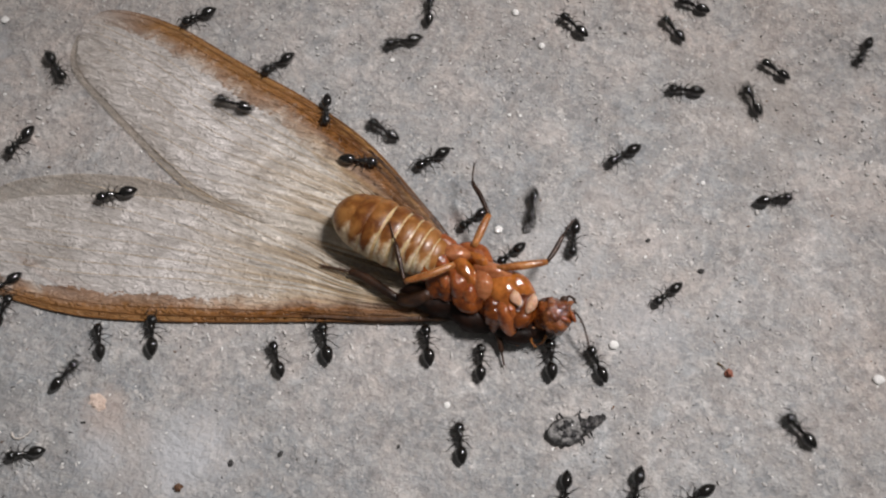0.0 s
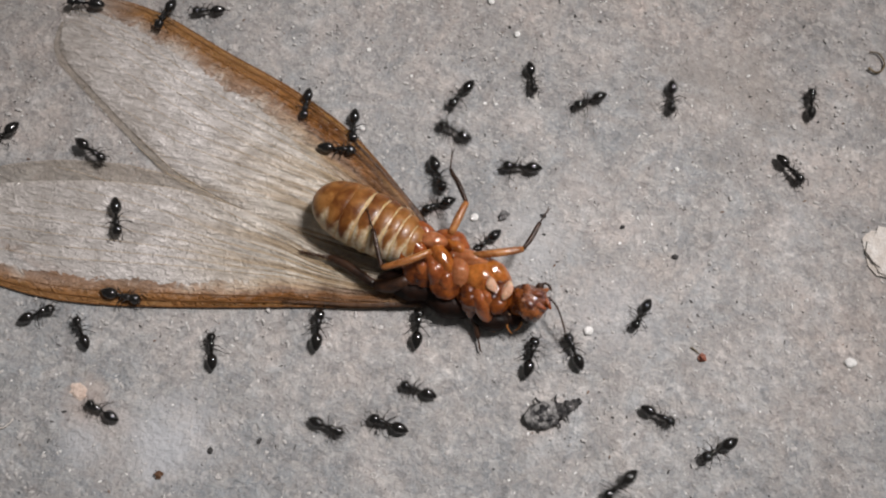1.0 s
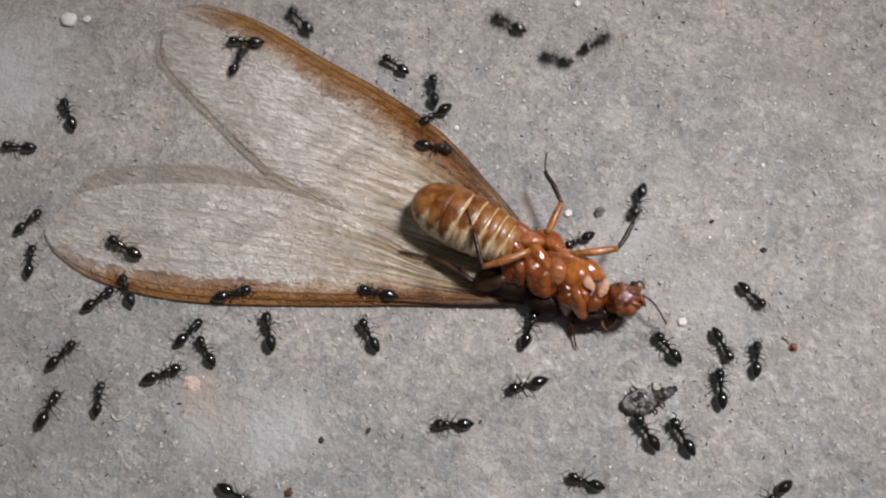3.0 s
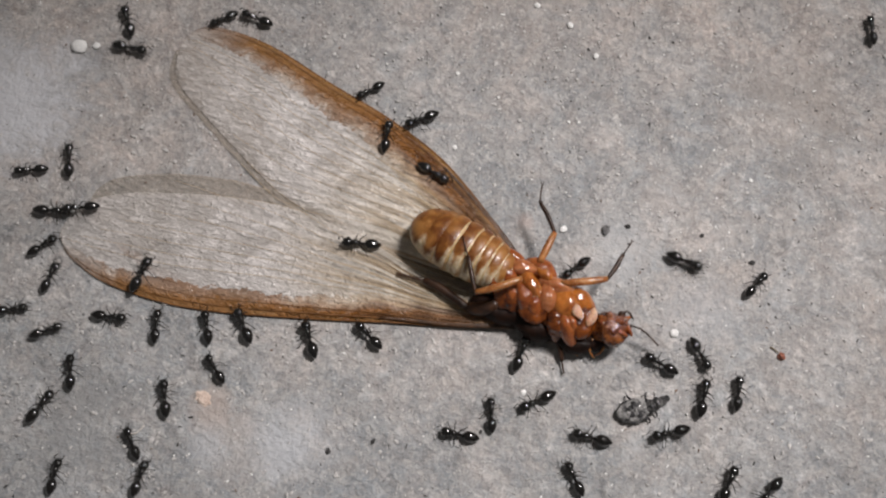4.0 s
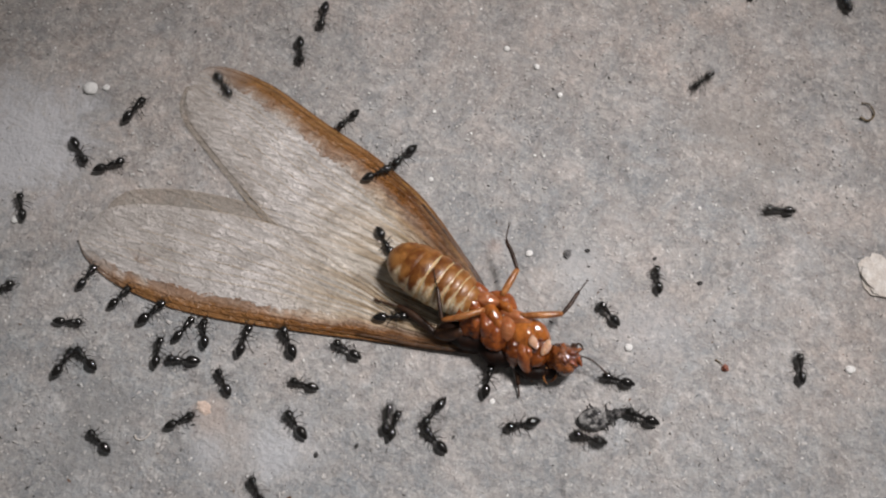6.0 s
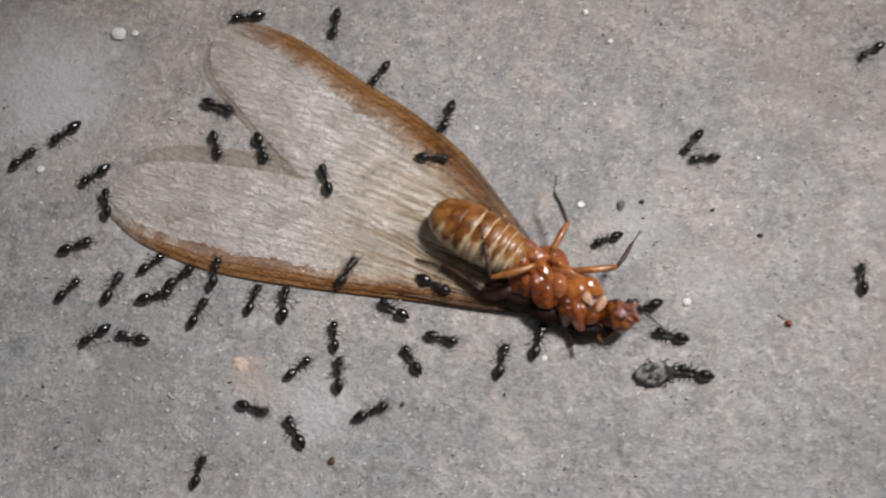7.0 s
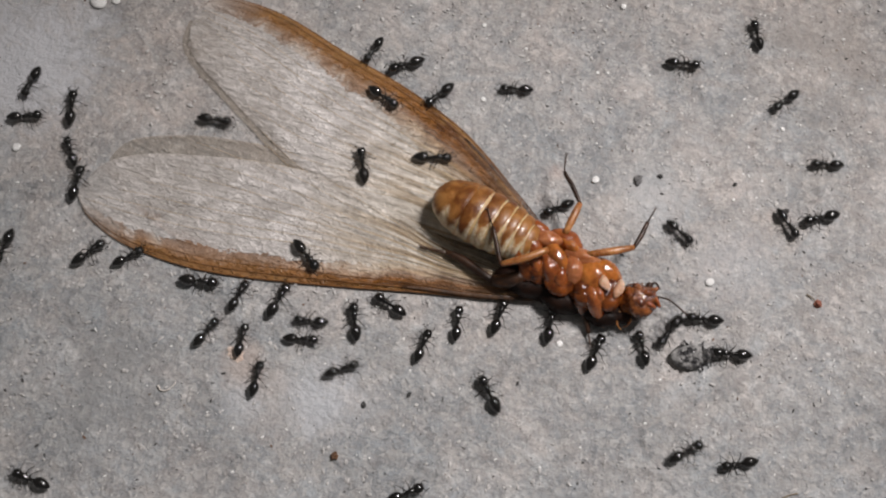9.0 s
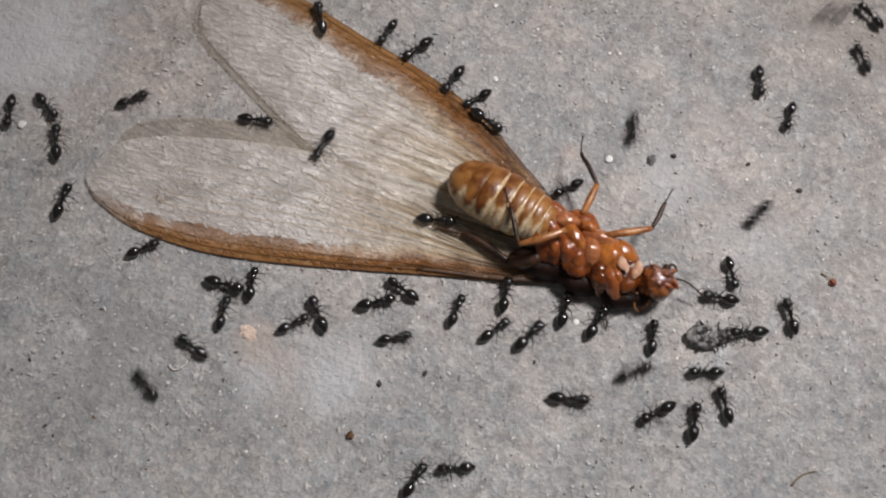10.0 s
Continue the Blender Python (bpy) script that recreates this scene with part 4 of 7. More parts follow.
def motions():
    def march(ant, rows):
        """The ant's way, and its legs beating in two threes, one stride for every 2 mm of it."""
        walk(ant, trail(rows))
        gone, beats = 0.0, []
        for (t0, x0, y0, _, a0), (t1, x1, y1, _, a1) in zip(rows, rows[1:]):
            d = math.hypot(x1 - x0, y1 - y0) + abs(a1 - a0) * 0.008
            speed = d / max(t1 - t0, 0.01)
            if speed > 1.2 and max(abs(x0), abs(x1)) < 42 and max(abs(y0), abs(y1)) < 30:
                k = 0
                while t0 + k / 15 < t1 - 0.02:
                    beats.append((t0 + k / 15, (gone + d * (k / 15) / (t1 - t0)) / 2.0, min(1.0, speed / 4)))
                    k += 1
            gone += d
        for limb in ant.children:
            if "beat" not in limb or len(beats) < 2:
                continue
            hip, side, first = limb.location.copy(), limb["flank"], limb["beat"]
            swings = [(0, pose(*hip))] if beats[0][0] > 0.05 else []
            for t, phase, force in beats:
                wave = math.sin(2 * math.pi * (phase + 0.5 * first))
                lift = max(0.0, math.cos(2 * math.pi * (phase + 0.5 * first)))
                swings.append((t, pose(*hip, side * 7 * lift * force, 0, side * 20 * wave * force)))
            swings.append((10, pose(*hip)))
            walk(limb, swings)

    march(ANTS[0], [(0, -12.2, 13.5, 0, -148), (0.5, -12.4, 13.4, 0, -147), (1, -12.7, 12.8, 0.27, -112), (1.5, -12.6, 12.5, 0.27, -109), (2, -12.7, 11.6, 0.27, -91), (2.5, -13.8, 11.0, 0.27, -150), (4, -13.7, 15.0, 0, -201), (4.5, -14.3, 21.3, 0, -249), (4.9, -16.5, 24.6, 0, -292), (5.3, -18.8, 27.9, 0, -335), (5.4, -14.7, 25.5, 0, -376), (5.5, -10.6, 23.0, 0, -417), (6.5, -9.9, 14.1, 0, -449), (7, -10.0, 13.8, 0, -455), (7.5, -10.1, 13.7, 0, -455), (7.73, -10.2, 15.3, 0, -531), (8, -10.3, 17.0, 0, -607), (8.8, -14.4, 23.9, 0, -599), (10, -14.4, 23.9, 0, -599)])
    march(ANTS[1], [(0, -20.6, 9.2, 0, -52), (0.5, -18.8, 5.5, 0, -25), (1, -15.9, 3.0, 0.27, -33), (1.5, -14.1, 3.1, 0, 12), (2, -13.7, 3.0, 0.27, 16), (2.5, -13.8, 3.3, 0, 36), (3.5, -15.5, 19.7, 0, 106), (4.3, -20.4, 26.0, 0, 124), (4.43, -20.9, 27.1, 0, 68), (4.57, -21.3, 28.1, 0, 12), (4.7, -21.8, 29.1, 0, -45), (5.5, -17.0, 22.7, 0, -75), (6.5, -15.2, 5.1, 0, -34), (7, -14.5, 3.6, 0, -68), (7.5, -15.3, 2.8, 0.27, -33), (8, -15.5, 3.8, 0, 38), (8.5, -16.4, 15.1, 0, 112), (9.3, -22.3, 20.5, 0, 137), (10, -22.3, 20.5, 0, 137)])
    march(ANTS[2], [(0, -21.9, 3.8, 0, -121), (0.5, -21.6, 3.4, 0, -113), (1, -21.7, 3.7, 0, -132), (1.5, -24.6, 3.5, 0, -185), (2.3, -32.5, 4.6, 0, -146), (2.67, -31.3, 2.2, 0, -90), (3, -30.2, -0.3, 0, -33), (4, -25.6, 0.0, 0, -0), (4.17, -28.0, -0.1, 0, -60), (4.33, -30.4, -0.2, 0, -119), (4.5, -32.8, -0.3, 0, -178), (4.9, -36.8, -0.4, 0, -130), (5.3, -40.8, -0.4, 0, -81), (5.5, -32.2, -4.2, 0, -15), (6, -29.9, -4.1, 0, 33), (6.5, -27.6, -4.0, 0, 81), (7, -26.4, -4.2, 0, 25), (7.5, -24.2, -4.5, 0, 65), (8, -24.5, -3.3, 0, 69), (8.5, -24.8, -2.2, 0, 82), (9, -25.5, -1.0, 0, 80), (9.5, -26.4, -3.5, 0, 56), (10, -26.5, -3.8, 0, 75)])
    march(ANTS[3], [(0, -15.4, 0.7, 0.27, -162), (0.267, -14.8, -0.5, 0.27, -118), (0.5, -14.3, -1.6, 0.27, -73), (1, -13.7, -1.3, 0.27, -78), (1.5, -16.6, -3.6, 0.27, -117), (2, -18.8, -4.6, 0.27, -90), (2.5, -19.8, -3.5, 0.27, -162), (3.27, -19.5, -3.8, 0.27, -226), (4, -19.2, -4.1, 0.27, -291), (4.5, -19.3, -4.2, 0, -288), (5, -18.6, -4.4, 0, -314), (6.5, -18.9, -5.7, 0, -316), (7, -19.1, -6.1, 0, -317), (7.5, -19.7, -6.3, 0, -303), (8, -17.6, -6.3, 0, -336), (8.5, -17.1, -6.5, 0, -342), (9, -17.0, -7.4, 0, -365), (9.5, -16.4, -7.7, 0, -355), (10, -16.0, -9.0, 0, -374)])
    march(ANTS[4], [(0, -6.7, 10.5, 0, -140), (0.5, -3.2, 10.7, 0, -190), (1, -3.9, 17.9, 0, -261), (1.27, -4.4, 20.5, 0, -207), (1.53, -5.0, 23.1, 0, -154), (1.8, -5.6, 25.7, 0, -100), (2, -6.2, 4.9, 0.27, -166), (2.5, -9.7, 7.0, 0.27, -196), (3.5, -10.8, 20.0, 0, -256), (4.3, -14.6, 27.0, 0, -265), (4.5, -13.1, 28.8, 0, -330), (4.7, -11.6, 30.6, 0, -394), (5.5, -8.8, 23.1, 0, -436), (6.5, -8.4, 18.2, 0, -510), (6.73, -8.6, 20.0, 0, -562), (7, -8.7, 21.8, 0, -614), (7.8, -11.6, 29.3, 0, -608), (10, -11.6, 29.3, 0, -608)])
    march(ANTS[5], [(0, -9.1, 7.4, 0.27, 165), (0.5, -15.3, 6.9, 0.27, 190), (1, -16.8, 16.9, 0, 115), (1.8, -22.5, 22.6, 0, 160), (2, -25.8, 22.0, 0, 214), (2.2, -29.2, 21.4, 0, 267), (3, -22.8, 16.7, 0, 308), (4, -22.1, 12.2, 0, 349), (4.5, -20.4, 10.6, 0, 400), (5, -21.9, 11.0, 0, 418), (6.5, -22.1, 9.6, 0, 410), (7, -17.8, 6.7, 0, 342), (7.5, -15.0, 4.4, 0, 305), (8, -11.3, 1.5, 0.27, 329), (8.5, -9.5, -0.5, 0.27, 301), (9, -10.4, -5.6, 0.27, 310), (9.5, -4.6, -4.1, 0.27, 374), (10, -3.1, -4.4, 0.27, 356)])
    march(ANTS[6], [(0, -3.2, 7.4, 0.27, -87), (0.5, -3.1, 7.1, 0.27, -90), (1, -3.0, 7.1, 0.27, -95), (1.5, -3.0, 6.2, 0.27, -107), (2, -2.1, 8.4, 0, -156), (2.27, -2.5, 9.4, 0, -197), (2.5, -2.9, 10.4, 0, -237), (3.27, -4.2, 10.1, 0, -191), (4, -5.4, 9.8, 0, -146), (4.5, -5.8, 10.6, 0, -144), (5, -6.0, 10.5, 0, -144), (6.5, -5.9, 10.4, 0, -126), (7, -6.5, 9.9, 0, -122), (7.5, -6.7, 9.5, 0, -121), (8, -6.6, 9.7, 0, -128), (8.5, -6.6, 9.5, 0, -126), (9, -6.9, 9.2, 0, -120), (9.5, -6.9, 9.2, 0, -124), (10, -6.7, 9.0, 0, -120)])
    march(ANTS[7], [(0, 0.4, 6.5, 0, 149), (0.5, -0.5, 9.2, 0, 163), (0.733, -0.2, 7.6, 0, 217), (1, 0.1, 5.9, 0, 271), (1.17, -0.2, 9.9, 0, 212), (1.33, -0.6, 13.8, 0, 153), (1.5, -0.9, 17.8, 0, 94), (1.73, -0.9, 16.9, 0, 170), (2, -0.7, 12.0, 0, 126), (2.5, -0.0, 9.5, 0, 100), (4, -4.0, 6.4, 0.27, 84), (4.5, -3.5, 6.6, 0.27, 66), (5, -3.4, 6.6, 0.27, 39), (6.5, -3.3, 4.8, 0.27, 18), (7, -2.4, 3.3, 0.27, -2), (7.5, -0.9, 4.0, 0.27, -23), (7.73, 0.3, 4.3, 0, -81), (8, 1.6, 4.5, 0, -140), (8.5, 8.4, 1.4, 0, -127), (8.73, 8.6, 9.2, 0, -203), (9, 8.7, 17.0, 0, -280), (9.8, 12.4, 24.1, 0, -297), (10, 12.4, 24.1, 0, -297)])
    march(ANTS[8], [(0, 3.6, 4.7, 0, -144), (0.5, 3.2, 4.6, 0, -142), (1, 5.6, 3.0, 0, -69), (1.5, 8.1, 2.6, 0, -34), (2, 11.6, 2.4, 0, -61), (2.5, 10.9, 2.4, 0, -137), (3.27, 13.4, 0.4, 0, -79), (4, 16.0, -1.5, 0, -22), (4.5, 32.7, -0.7, 0, 2), (5.3, 40.7, -0.8, 0, -20), (6.5, 38.5, -1.4, 0, -98), (7.7, 36.4, -2.0, 0, -177), (8.5, 28.4, -1.6, 0, -181), (9, 22.5, -1.8, 0, -165), (9.17, 24.7, -1.7, 0, -110), (9.33, 26.9, -1.7, 0, -56), (9.5, 29.2, -1.6, 0, -1), (10, 37.2, -2.0, 0, -3)])
    march(ANTS[9], [(0, -0.8, 4.1, 0.27, -4), (0.5, -0.8, 4.4, 0.27, 2), (1, -0.7, 4.2, 0.27, -4), (1.5, -0.6, 4.3, 0.27, -8), (2, -0.7, 4.4, 0.27, -7), (2.5, -0.7, 4.4, 0.27, -0), (4, -0.7, 3.8, 0.27, -31), (4.5, -0.3, 3.6, 0.27, -27), (5, -0.4, 3.5, 0.27, -35), (6.5, -5.7, -0.2, 0.27, -112), (6.73, -7.7, 0.6, 0.27, -181), (7, -9.8, 1.4, 0.27, -251), (7.5, -13.3, 5.7, 0.27, -182), (7.73, -12.2, 6.3, 0.27, -254), (8, -11.1, 6.9, 0.27, -326), (8.5, -8.0, 8.3, 0.27, -333), (9, -6.0, 5.6, 0.27, -395), (9.5, -6.4, 5.2, 0.27, -431), (10, -10.5, 0.5, 0.27, -478)])
    march(ANTS[10], [(0, 1.1, 12.8, 0, -162), (0.5, -3.0, 12.8, 0, -161), (0.733, -3.2, 15.4, 0, -211), (1, -3.4, 17.9, 0, -261), (1.8, -4.9, 25.8, 0, -276), (2.5, -3.7, 27.1, 0, -347), (3.2, -2.4, 28.4, 0, -419), (4, -1.7, 20.5, 0, -446), (4.17, -1.7, 18.9, 0, -387), (4.33, -1.6, 17.3, 0, -329), (4.5, -1.5, 15.8, 0, -270), (5, -1.8, 22.0, 0, -266), (5.8, -2.5, 30.0, 0, -222), (6.27, -4.3, 28.0, 0, -160), (6.7, -6.2, 25.9, 0, -99), (7.5, -4.3, 18.2, 0, -82), (8, -4.1, 11.6, 0, -91), (8.5, -2.6, 8.4, 0, -165), (9, -4.7, 8.2, 0, -160), (9.5, -4.8, 7.7, 0, -127), (10, -4.7, 7.8, 0, -140)])
    march(ANTS[11], [(0, 2.7, 15.3, 0, 90), (0.5, 2.4, 18.8, 0, 86), (1.3, 3.5, 26.8, 0, 68), (3.27, 3.8, 25.7, 0, 14), (5.23, 4.1, 24.7, 0, -39), (7.2, 4.4, 23.7, 0, -93), (8, 3.0, 15.8, 0, -97), (8.27, 3.0, 13.9, 0, -148), (8.5, 3.0, 12.1, 0, -199), (9, 3.0, 16.7, 0, -276), (9.8, 4.3, 24.6, 0, -280), (10, 4.3, 24.6, 0, -280)])
    march(ANTS[12], [(0, 12.1, 15.0, 0, 140), (0.5, 13.7, 14.4, 0, 115), (0.733, 14.3, 11.6, 0, 161), (1, 14.9, 8.8, 0, 207), (1.5, 13.5, 4.7, 0, 240), (2, 13.8, -1.4, 0, 305), (2.5, 17.8, -7.7, 0, 299), (4, 16.8, -7.7, 0, 298), (4.5, 16.6, -19.0, 0, 286), (5.3, 21.8, -25.0, 0, 291), (6.5, 21.2, -27.1, 0, 225), (7.7, 20.6, -29.3, 0, 159), (8.5, 16.0, -22.7, 0, 111), (8.73, 16.2, -20.3, 0, 151), (9, 16.3, -17.8, 0, 192), (9.5, 15.2, -17.7, 0, 177), (10, 14.5, -15.5, 0, 104)])
    march(ANTS[13], [(0, 18.6, 15.3, 0, 130), (0.5, 18.5, 20.2, 0, 63), (1.3, 24.0, 26.1, 0, 13), (4.5, 24.8, 23.9, 0, -51), (7.7, 25.6, 21.8, 0, -115), (8.5, 19.5, 16.6, 0, -122), (8.73, 19.3, 14.0, 0, -191), (9, 19.2, 11.5, 0, -260), (9.5, 19.4, 12.2, 0, -277), (10, 19.7, 16.1, 0, -274)])
    march(ANTS[14], [(0, 19.4, 10.8, 0, -180), (0.5, 21.7, 11.5, 0, -163), (1, 20.2, 9.4, 0, -92), (1.27, 17.5, 8.2, 0, -152), (1.5, 14.9, 7.1, 0, -212), (2, 14.9, 2.2, 0, -287), (2.5, 15.0, 18.9, 0, -283), (3.3, 20.0, 25.1, 0, -323), (5.5, 19.9, 23.7, 0, -403), (7.7, 19.7, 22.4, 0, -483), (8.5, 14.4, 16.4, 0, -473), (8.73, 14.3, 12.7, 0, -419), (9, 14.1, 9.0, 0, -365), (9.5, 18.1, 9.0, 0, -397), (9.73, 18.4, 12.5, 0, -336), (10, 18.7, 16.0, 0, -274)])
    march(ANTS[15], [(0, 23.7, 10.5, 0, 116), (0.5, 23.9, 20.6, 0, 68), (1.3, 29.9, 25.8, 0, 2), (5, 31.8, 23.4, 0, -53), (8.7, 33.7, 21.0, 0, -109), (9.5, 26.9, 16.7, 0, -129), (9.73, 26.6, 14.3, 0, -180), (10, 26.4, 11.9, 0, -231)])
    march(ANTS[16], [(0, 25.2, 12.8, 0, 146), (0.5, 23.5, 15.8, 0, 205), (0.733, 23.5, 17.9, 0, 131), (1, 23.5, 20.0, 0, 56), (1.8, 29.6, 25.1, 0, 7), (4.5, 31.5, 23.1, 0, -52), (7.2, 33.4, 21.1, 0, -110), (8, 26.6, 16.8, 0, -131), (8.5, 26.3, 12.9, 0, -149), (8.73, 26.5, 15.3, 0, -228), (9, 26.7, 17.7, 0, -307), (9.27, 28.9, 19.2, 0, -364), (9.53, 31.2, 20.7, 0, -420), (9.8, 33.4, 22.2, 0, -476), (10, 23.9, 12.0, 0, -539)])
    march(ANTS[17], [(0, 31.1, 14.6, 0, -117), (0.267, 33.7, 14.8, 0, -51), (0.5, 36.4, 15.0, 0, 15), (1.3, 43.8, 18.1, 0, 59), (1.73, 41.7, 19.2, 0, 123), (2.2, 39.5, 20.3, 0, 187), (3, 32.4, 16.6, 0, 201), (3.5, 31.0, 16.5, 0, 147), (4, 29.5, 16.4, 0, 94), (4.5, 34.2, 16.7, 0, 18), (4.73, 32.4, 17.4, 0, 70), (5, 29.5, 17.1, 0, 122), (6, 30.0, 25.8, 0, 65), (6.8, 36.1, 31.0, 0, 41), (10, 36.1, 31.0, 0, 41)])
    march(ANTS[18], [(0, 19.9, 17.1, 0, 161), (0.267, 19.9, 18.7, 0, 109), (0.5, 19.9, 20.3, 0, 58), (1.3, 25.5, 26.1, 0, 56), (3, 26.1, 28.3, 0, 128), (4.7, 26.7, 30.6, 0, 201), (5.5, 21.4, 24.5, 0, 256), (6.5, 20.8, 7.6, 0, 187), (7, 15.9, 5.5, 0, 233), (7.5, 13.7, -0.5, 0, 224), (8, 17.1, -6.5, 0, 242), (8.5, 19.6, -11.2, 0, 311), (9, 28.5, -10.9, 0, 351), (9.8, 36.0, -13.8, 0, 339), (10, 36.0, -13.8, 0, 339)])
    march(ANTS[19], [(0, 15.5, 5.9, 0, -145), (0.5, 14.4, 4.1, 0, -130), (1, 10.7, 3.9, 0, -180), (1.5, 8.7, 4.2, 0, -159), (2, 5.2, 7.1, 0, -142), (2.5, 3.8, 6.8, 0, -144), (3, 3.7, 13.8, 0, -208), (3.5, 3.5, 20.8, 0, -272), (4.3, 4.8, 28.6, 0, -262), (4.37, 4.3, 26.5, 0, -206), (4.43, 3.8, 24.4, 0, -150), (4.5, 3.2, 22.2, 0, -94), (4.73, 3.4, 16.3, 0, -144), (5, 3.6, 10.4, 0, -194), (6, 3.1, 24.5, 0, -271), (6.8, 4.1, 32.4, 0, -277), (10, 4.1, 32.4, 0, -277)])
    march(ANTS[20], [(0, 10.0, 2.0, 0, -93), (0.5, 8.0, 9.8, 0, -47), (1, 6.7, 8.6, 0, -126), (1.5, 2.9, 7.3, 0, -135), (1.73, 2.5, 7.8, 0, -188), (2, 2.0, 8.4, 0, -241), (2.27, 1.3, 7.4, 0, -190), (2.5, 0.5, 6.3, 0, -139), (4, -1.8, 7.8, 0, -154), (4.5, -1.8, 7.7, 0, -150), (5, -1.7, 7.7, 0, -141), (6.5, -1.5, 7.4, 0, -123), (7, -1.5, 6.7, 0, -106), (7.5, -1.7, 6.1, 0, -109), (8, -2.1, 6.4, 0, -139), (8.5, -2.3, 6.3, 0, -138), (9, -2.4, 6.0, 0, -137), (9.5, -2.6, 5.7, 0, -135), (10, -2.3, 5.6, 0, -124)])
    march(ANTS[21], [(0, 6.4, 0.9, 0, -139), (0.5, 6.1, 0.9, 0, -151), (1, 5.7, 1.0, 0, -155), (1.5, 5.5, 1.0, 0, -158), (2, 6.1, 1.2, 0, -103), (2.5, 7.1, 1.2, 0, -110), (2.83, 7.0, 7.8, 0, -165), (3.17, 6.9, 14.4, 0, -220), (3.5, 6.8, 20.9, 0, -275), (4.3, 9.3, 28.5, 0, -236), (4.4, 7.6, 25.5, 0, -169), (4.5, 5.9, 22.4, 0, -103), (4.67, 5.9, 19.5, 0, -45), (4.83, 6.0, 16.6, 0, 13), (5, 6.0, 13.8, 0, 71), (6, 5.8, 24.6, 0, 85), (6.8, 7.6, 32.4, 0, 77), (10, 7.6, 32.4, 0, 77)])
    march(ANTS[22], [(0, 12.6, 0.1, 0, -94), (0.5, 14.9, -3.2, 0, -65), (1, 15.2, -18.6, 0, -76), (1.27, 16.9, -20.6, 0, -20), (1.53, 18.6, -22.7, 0, 35), (1.8, 20.2, -24.8, 0, 91), (1.87, 18.5, -22.4, 0, 36), (1.93, 16.9, -20.1, 0, -19), (2, 15.2, -17.8, 0, -74), (2.5, 15.1, -20.2, 0, -61), (2.9, 17.5, -23.4, 0, -3), (3.3, 19.9, -26.6, 0, 55), (4, 18.3, -15.7, 0, 66), (4.5, 18.4, -15.7, 0, 50), (5, 19.7, -14.4, 0, 52), (5.5, 19.7, -17.3, 0, -7), (6, 19.6, -20.2, 0, -65), (6.8, 25.1, -26.0, 0, -124), (6.9, 21.8, -23.9, 0, -180), (7, 18.4, -21.9, 0, -236), (7.5, 18.7, -16.3, 0, -280), (7.73, 18.5, -19.6, 0, -355), (8, 18.3, -22.9, 0, -431), (8.4, 20.8, -26.0, 0, -510), (8.8, 23.2, -29.1, 0, -589), (8.9, 18.2, -23.1, 0, -640), (9, 13.2, -17.1, 0, -691), (9.5, 12.8, -17.4, 0, -693), (10, 12.6, -16.6, 0, -640)])
    march(ANTS[23], [(0, 8.8, -1.2, 0, -137), (0.5, 8.8, -1.1, 0, -137), (1, 8.8, -1.2, 0, -136), (1.5, 8.7, -1.2, 0, -143), (2, 8.6, -1.2, 0, -143), (2.5, 8.6, -1.2, 0, -154), (4, 8.8, -2.3, 0, -140), (4.5, 8.8, -2.4, 0, -140), (4.73, 10.5, -2.9, 0, -200), (5, 12.2, -3.4, 0, -259), (6.5, 13.8, -3.9, 0, -192), (7, 9.8, -2.1, 0, -157), (7.5, 8.2, -2.4, 0, -158), (8, 6.1, -1.7, 0, -153), (8.5, 6.0, -1.9, 0, -143), (9, 5.5, -1.7, 0, -155), (9.5, 5.1, -1.7, 0, -147), (10, 5.2, -1.8, 0, -150)])
    march(ANTS[24], [(0, 25.0, 3.7, 0, 13), (0.5, 28.1, 5.5, 0, 21), (1, 27.7, 4.9, 0, -49), (1.27, 28.9, 4.9, 0, -8), (1.5, 30.1, 5.0, 0, 33), (2, 33.5, 5.3, 0, 7), (2.8, 41.4, 6.5, 0, -10), (3.27, 42.0, 5.1, 0, -81), (3.7, 42.6, 3.7, 0, -153), (4.5, 34.6, 3.0, 0, -176), (4.73, 33.2, 2.9, 0, -220), (5, 31.7, 2.8, 0, -264), (5.5, 34.7, 3.0, 0, -310), (6, 37.7, 3.1, 0, -356), (6.4, 41.7, 3.5, 0, -406), (6.8, 45.7, 3.8, 0, -456), (8.7, 37.0, -3.5, 0, -519), (9.5, 29.0, -2.8, 0, -541), (10, 17.5, -3.1, 0, -493)])
    march(ANTS[25], [(0, 18.3, -3.0, 0, -139), (0.5, 18.5, -3.5, 0, -121), (1, 18.3, -5.2, 0, -118), (1.5, 25.4, -4.1, 0, -50), (2, 32.8, -3.6, 0, -2), (2.8, 40.7, -4.5, 0, -70), (4.73, 37.9, -7.1, 0, -119), (6.7, 35.0, -9.7, 0, -167), (7.5, 27.3, -7.6, 0, -188), (8, 21.7, -7.8, 0, -262), (8.5, 21.8, -1.7, 0, -271), (8.73, 22.5, 0.2, 0, -226), (9, 23.2, 2.0, 0, -180), (9.5, 23.2, 3.9, 0, -219), (9.73, 21.6, 3.9, 0, -164), (10, 20.1, 3.9, 0, -109)])
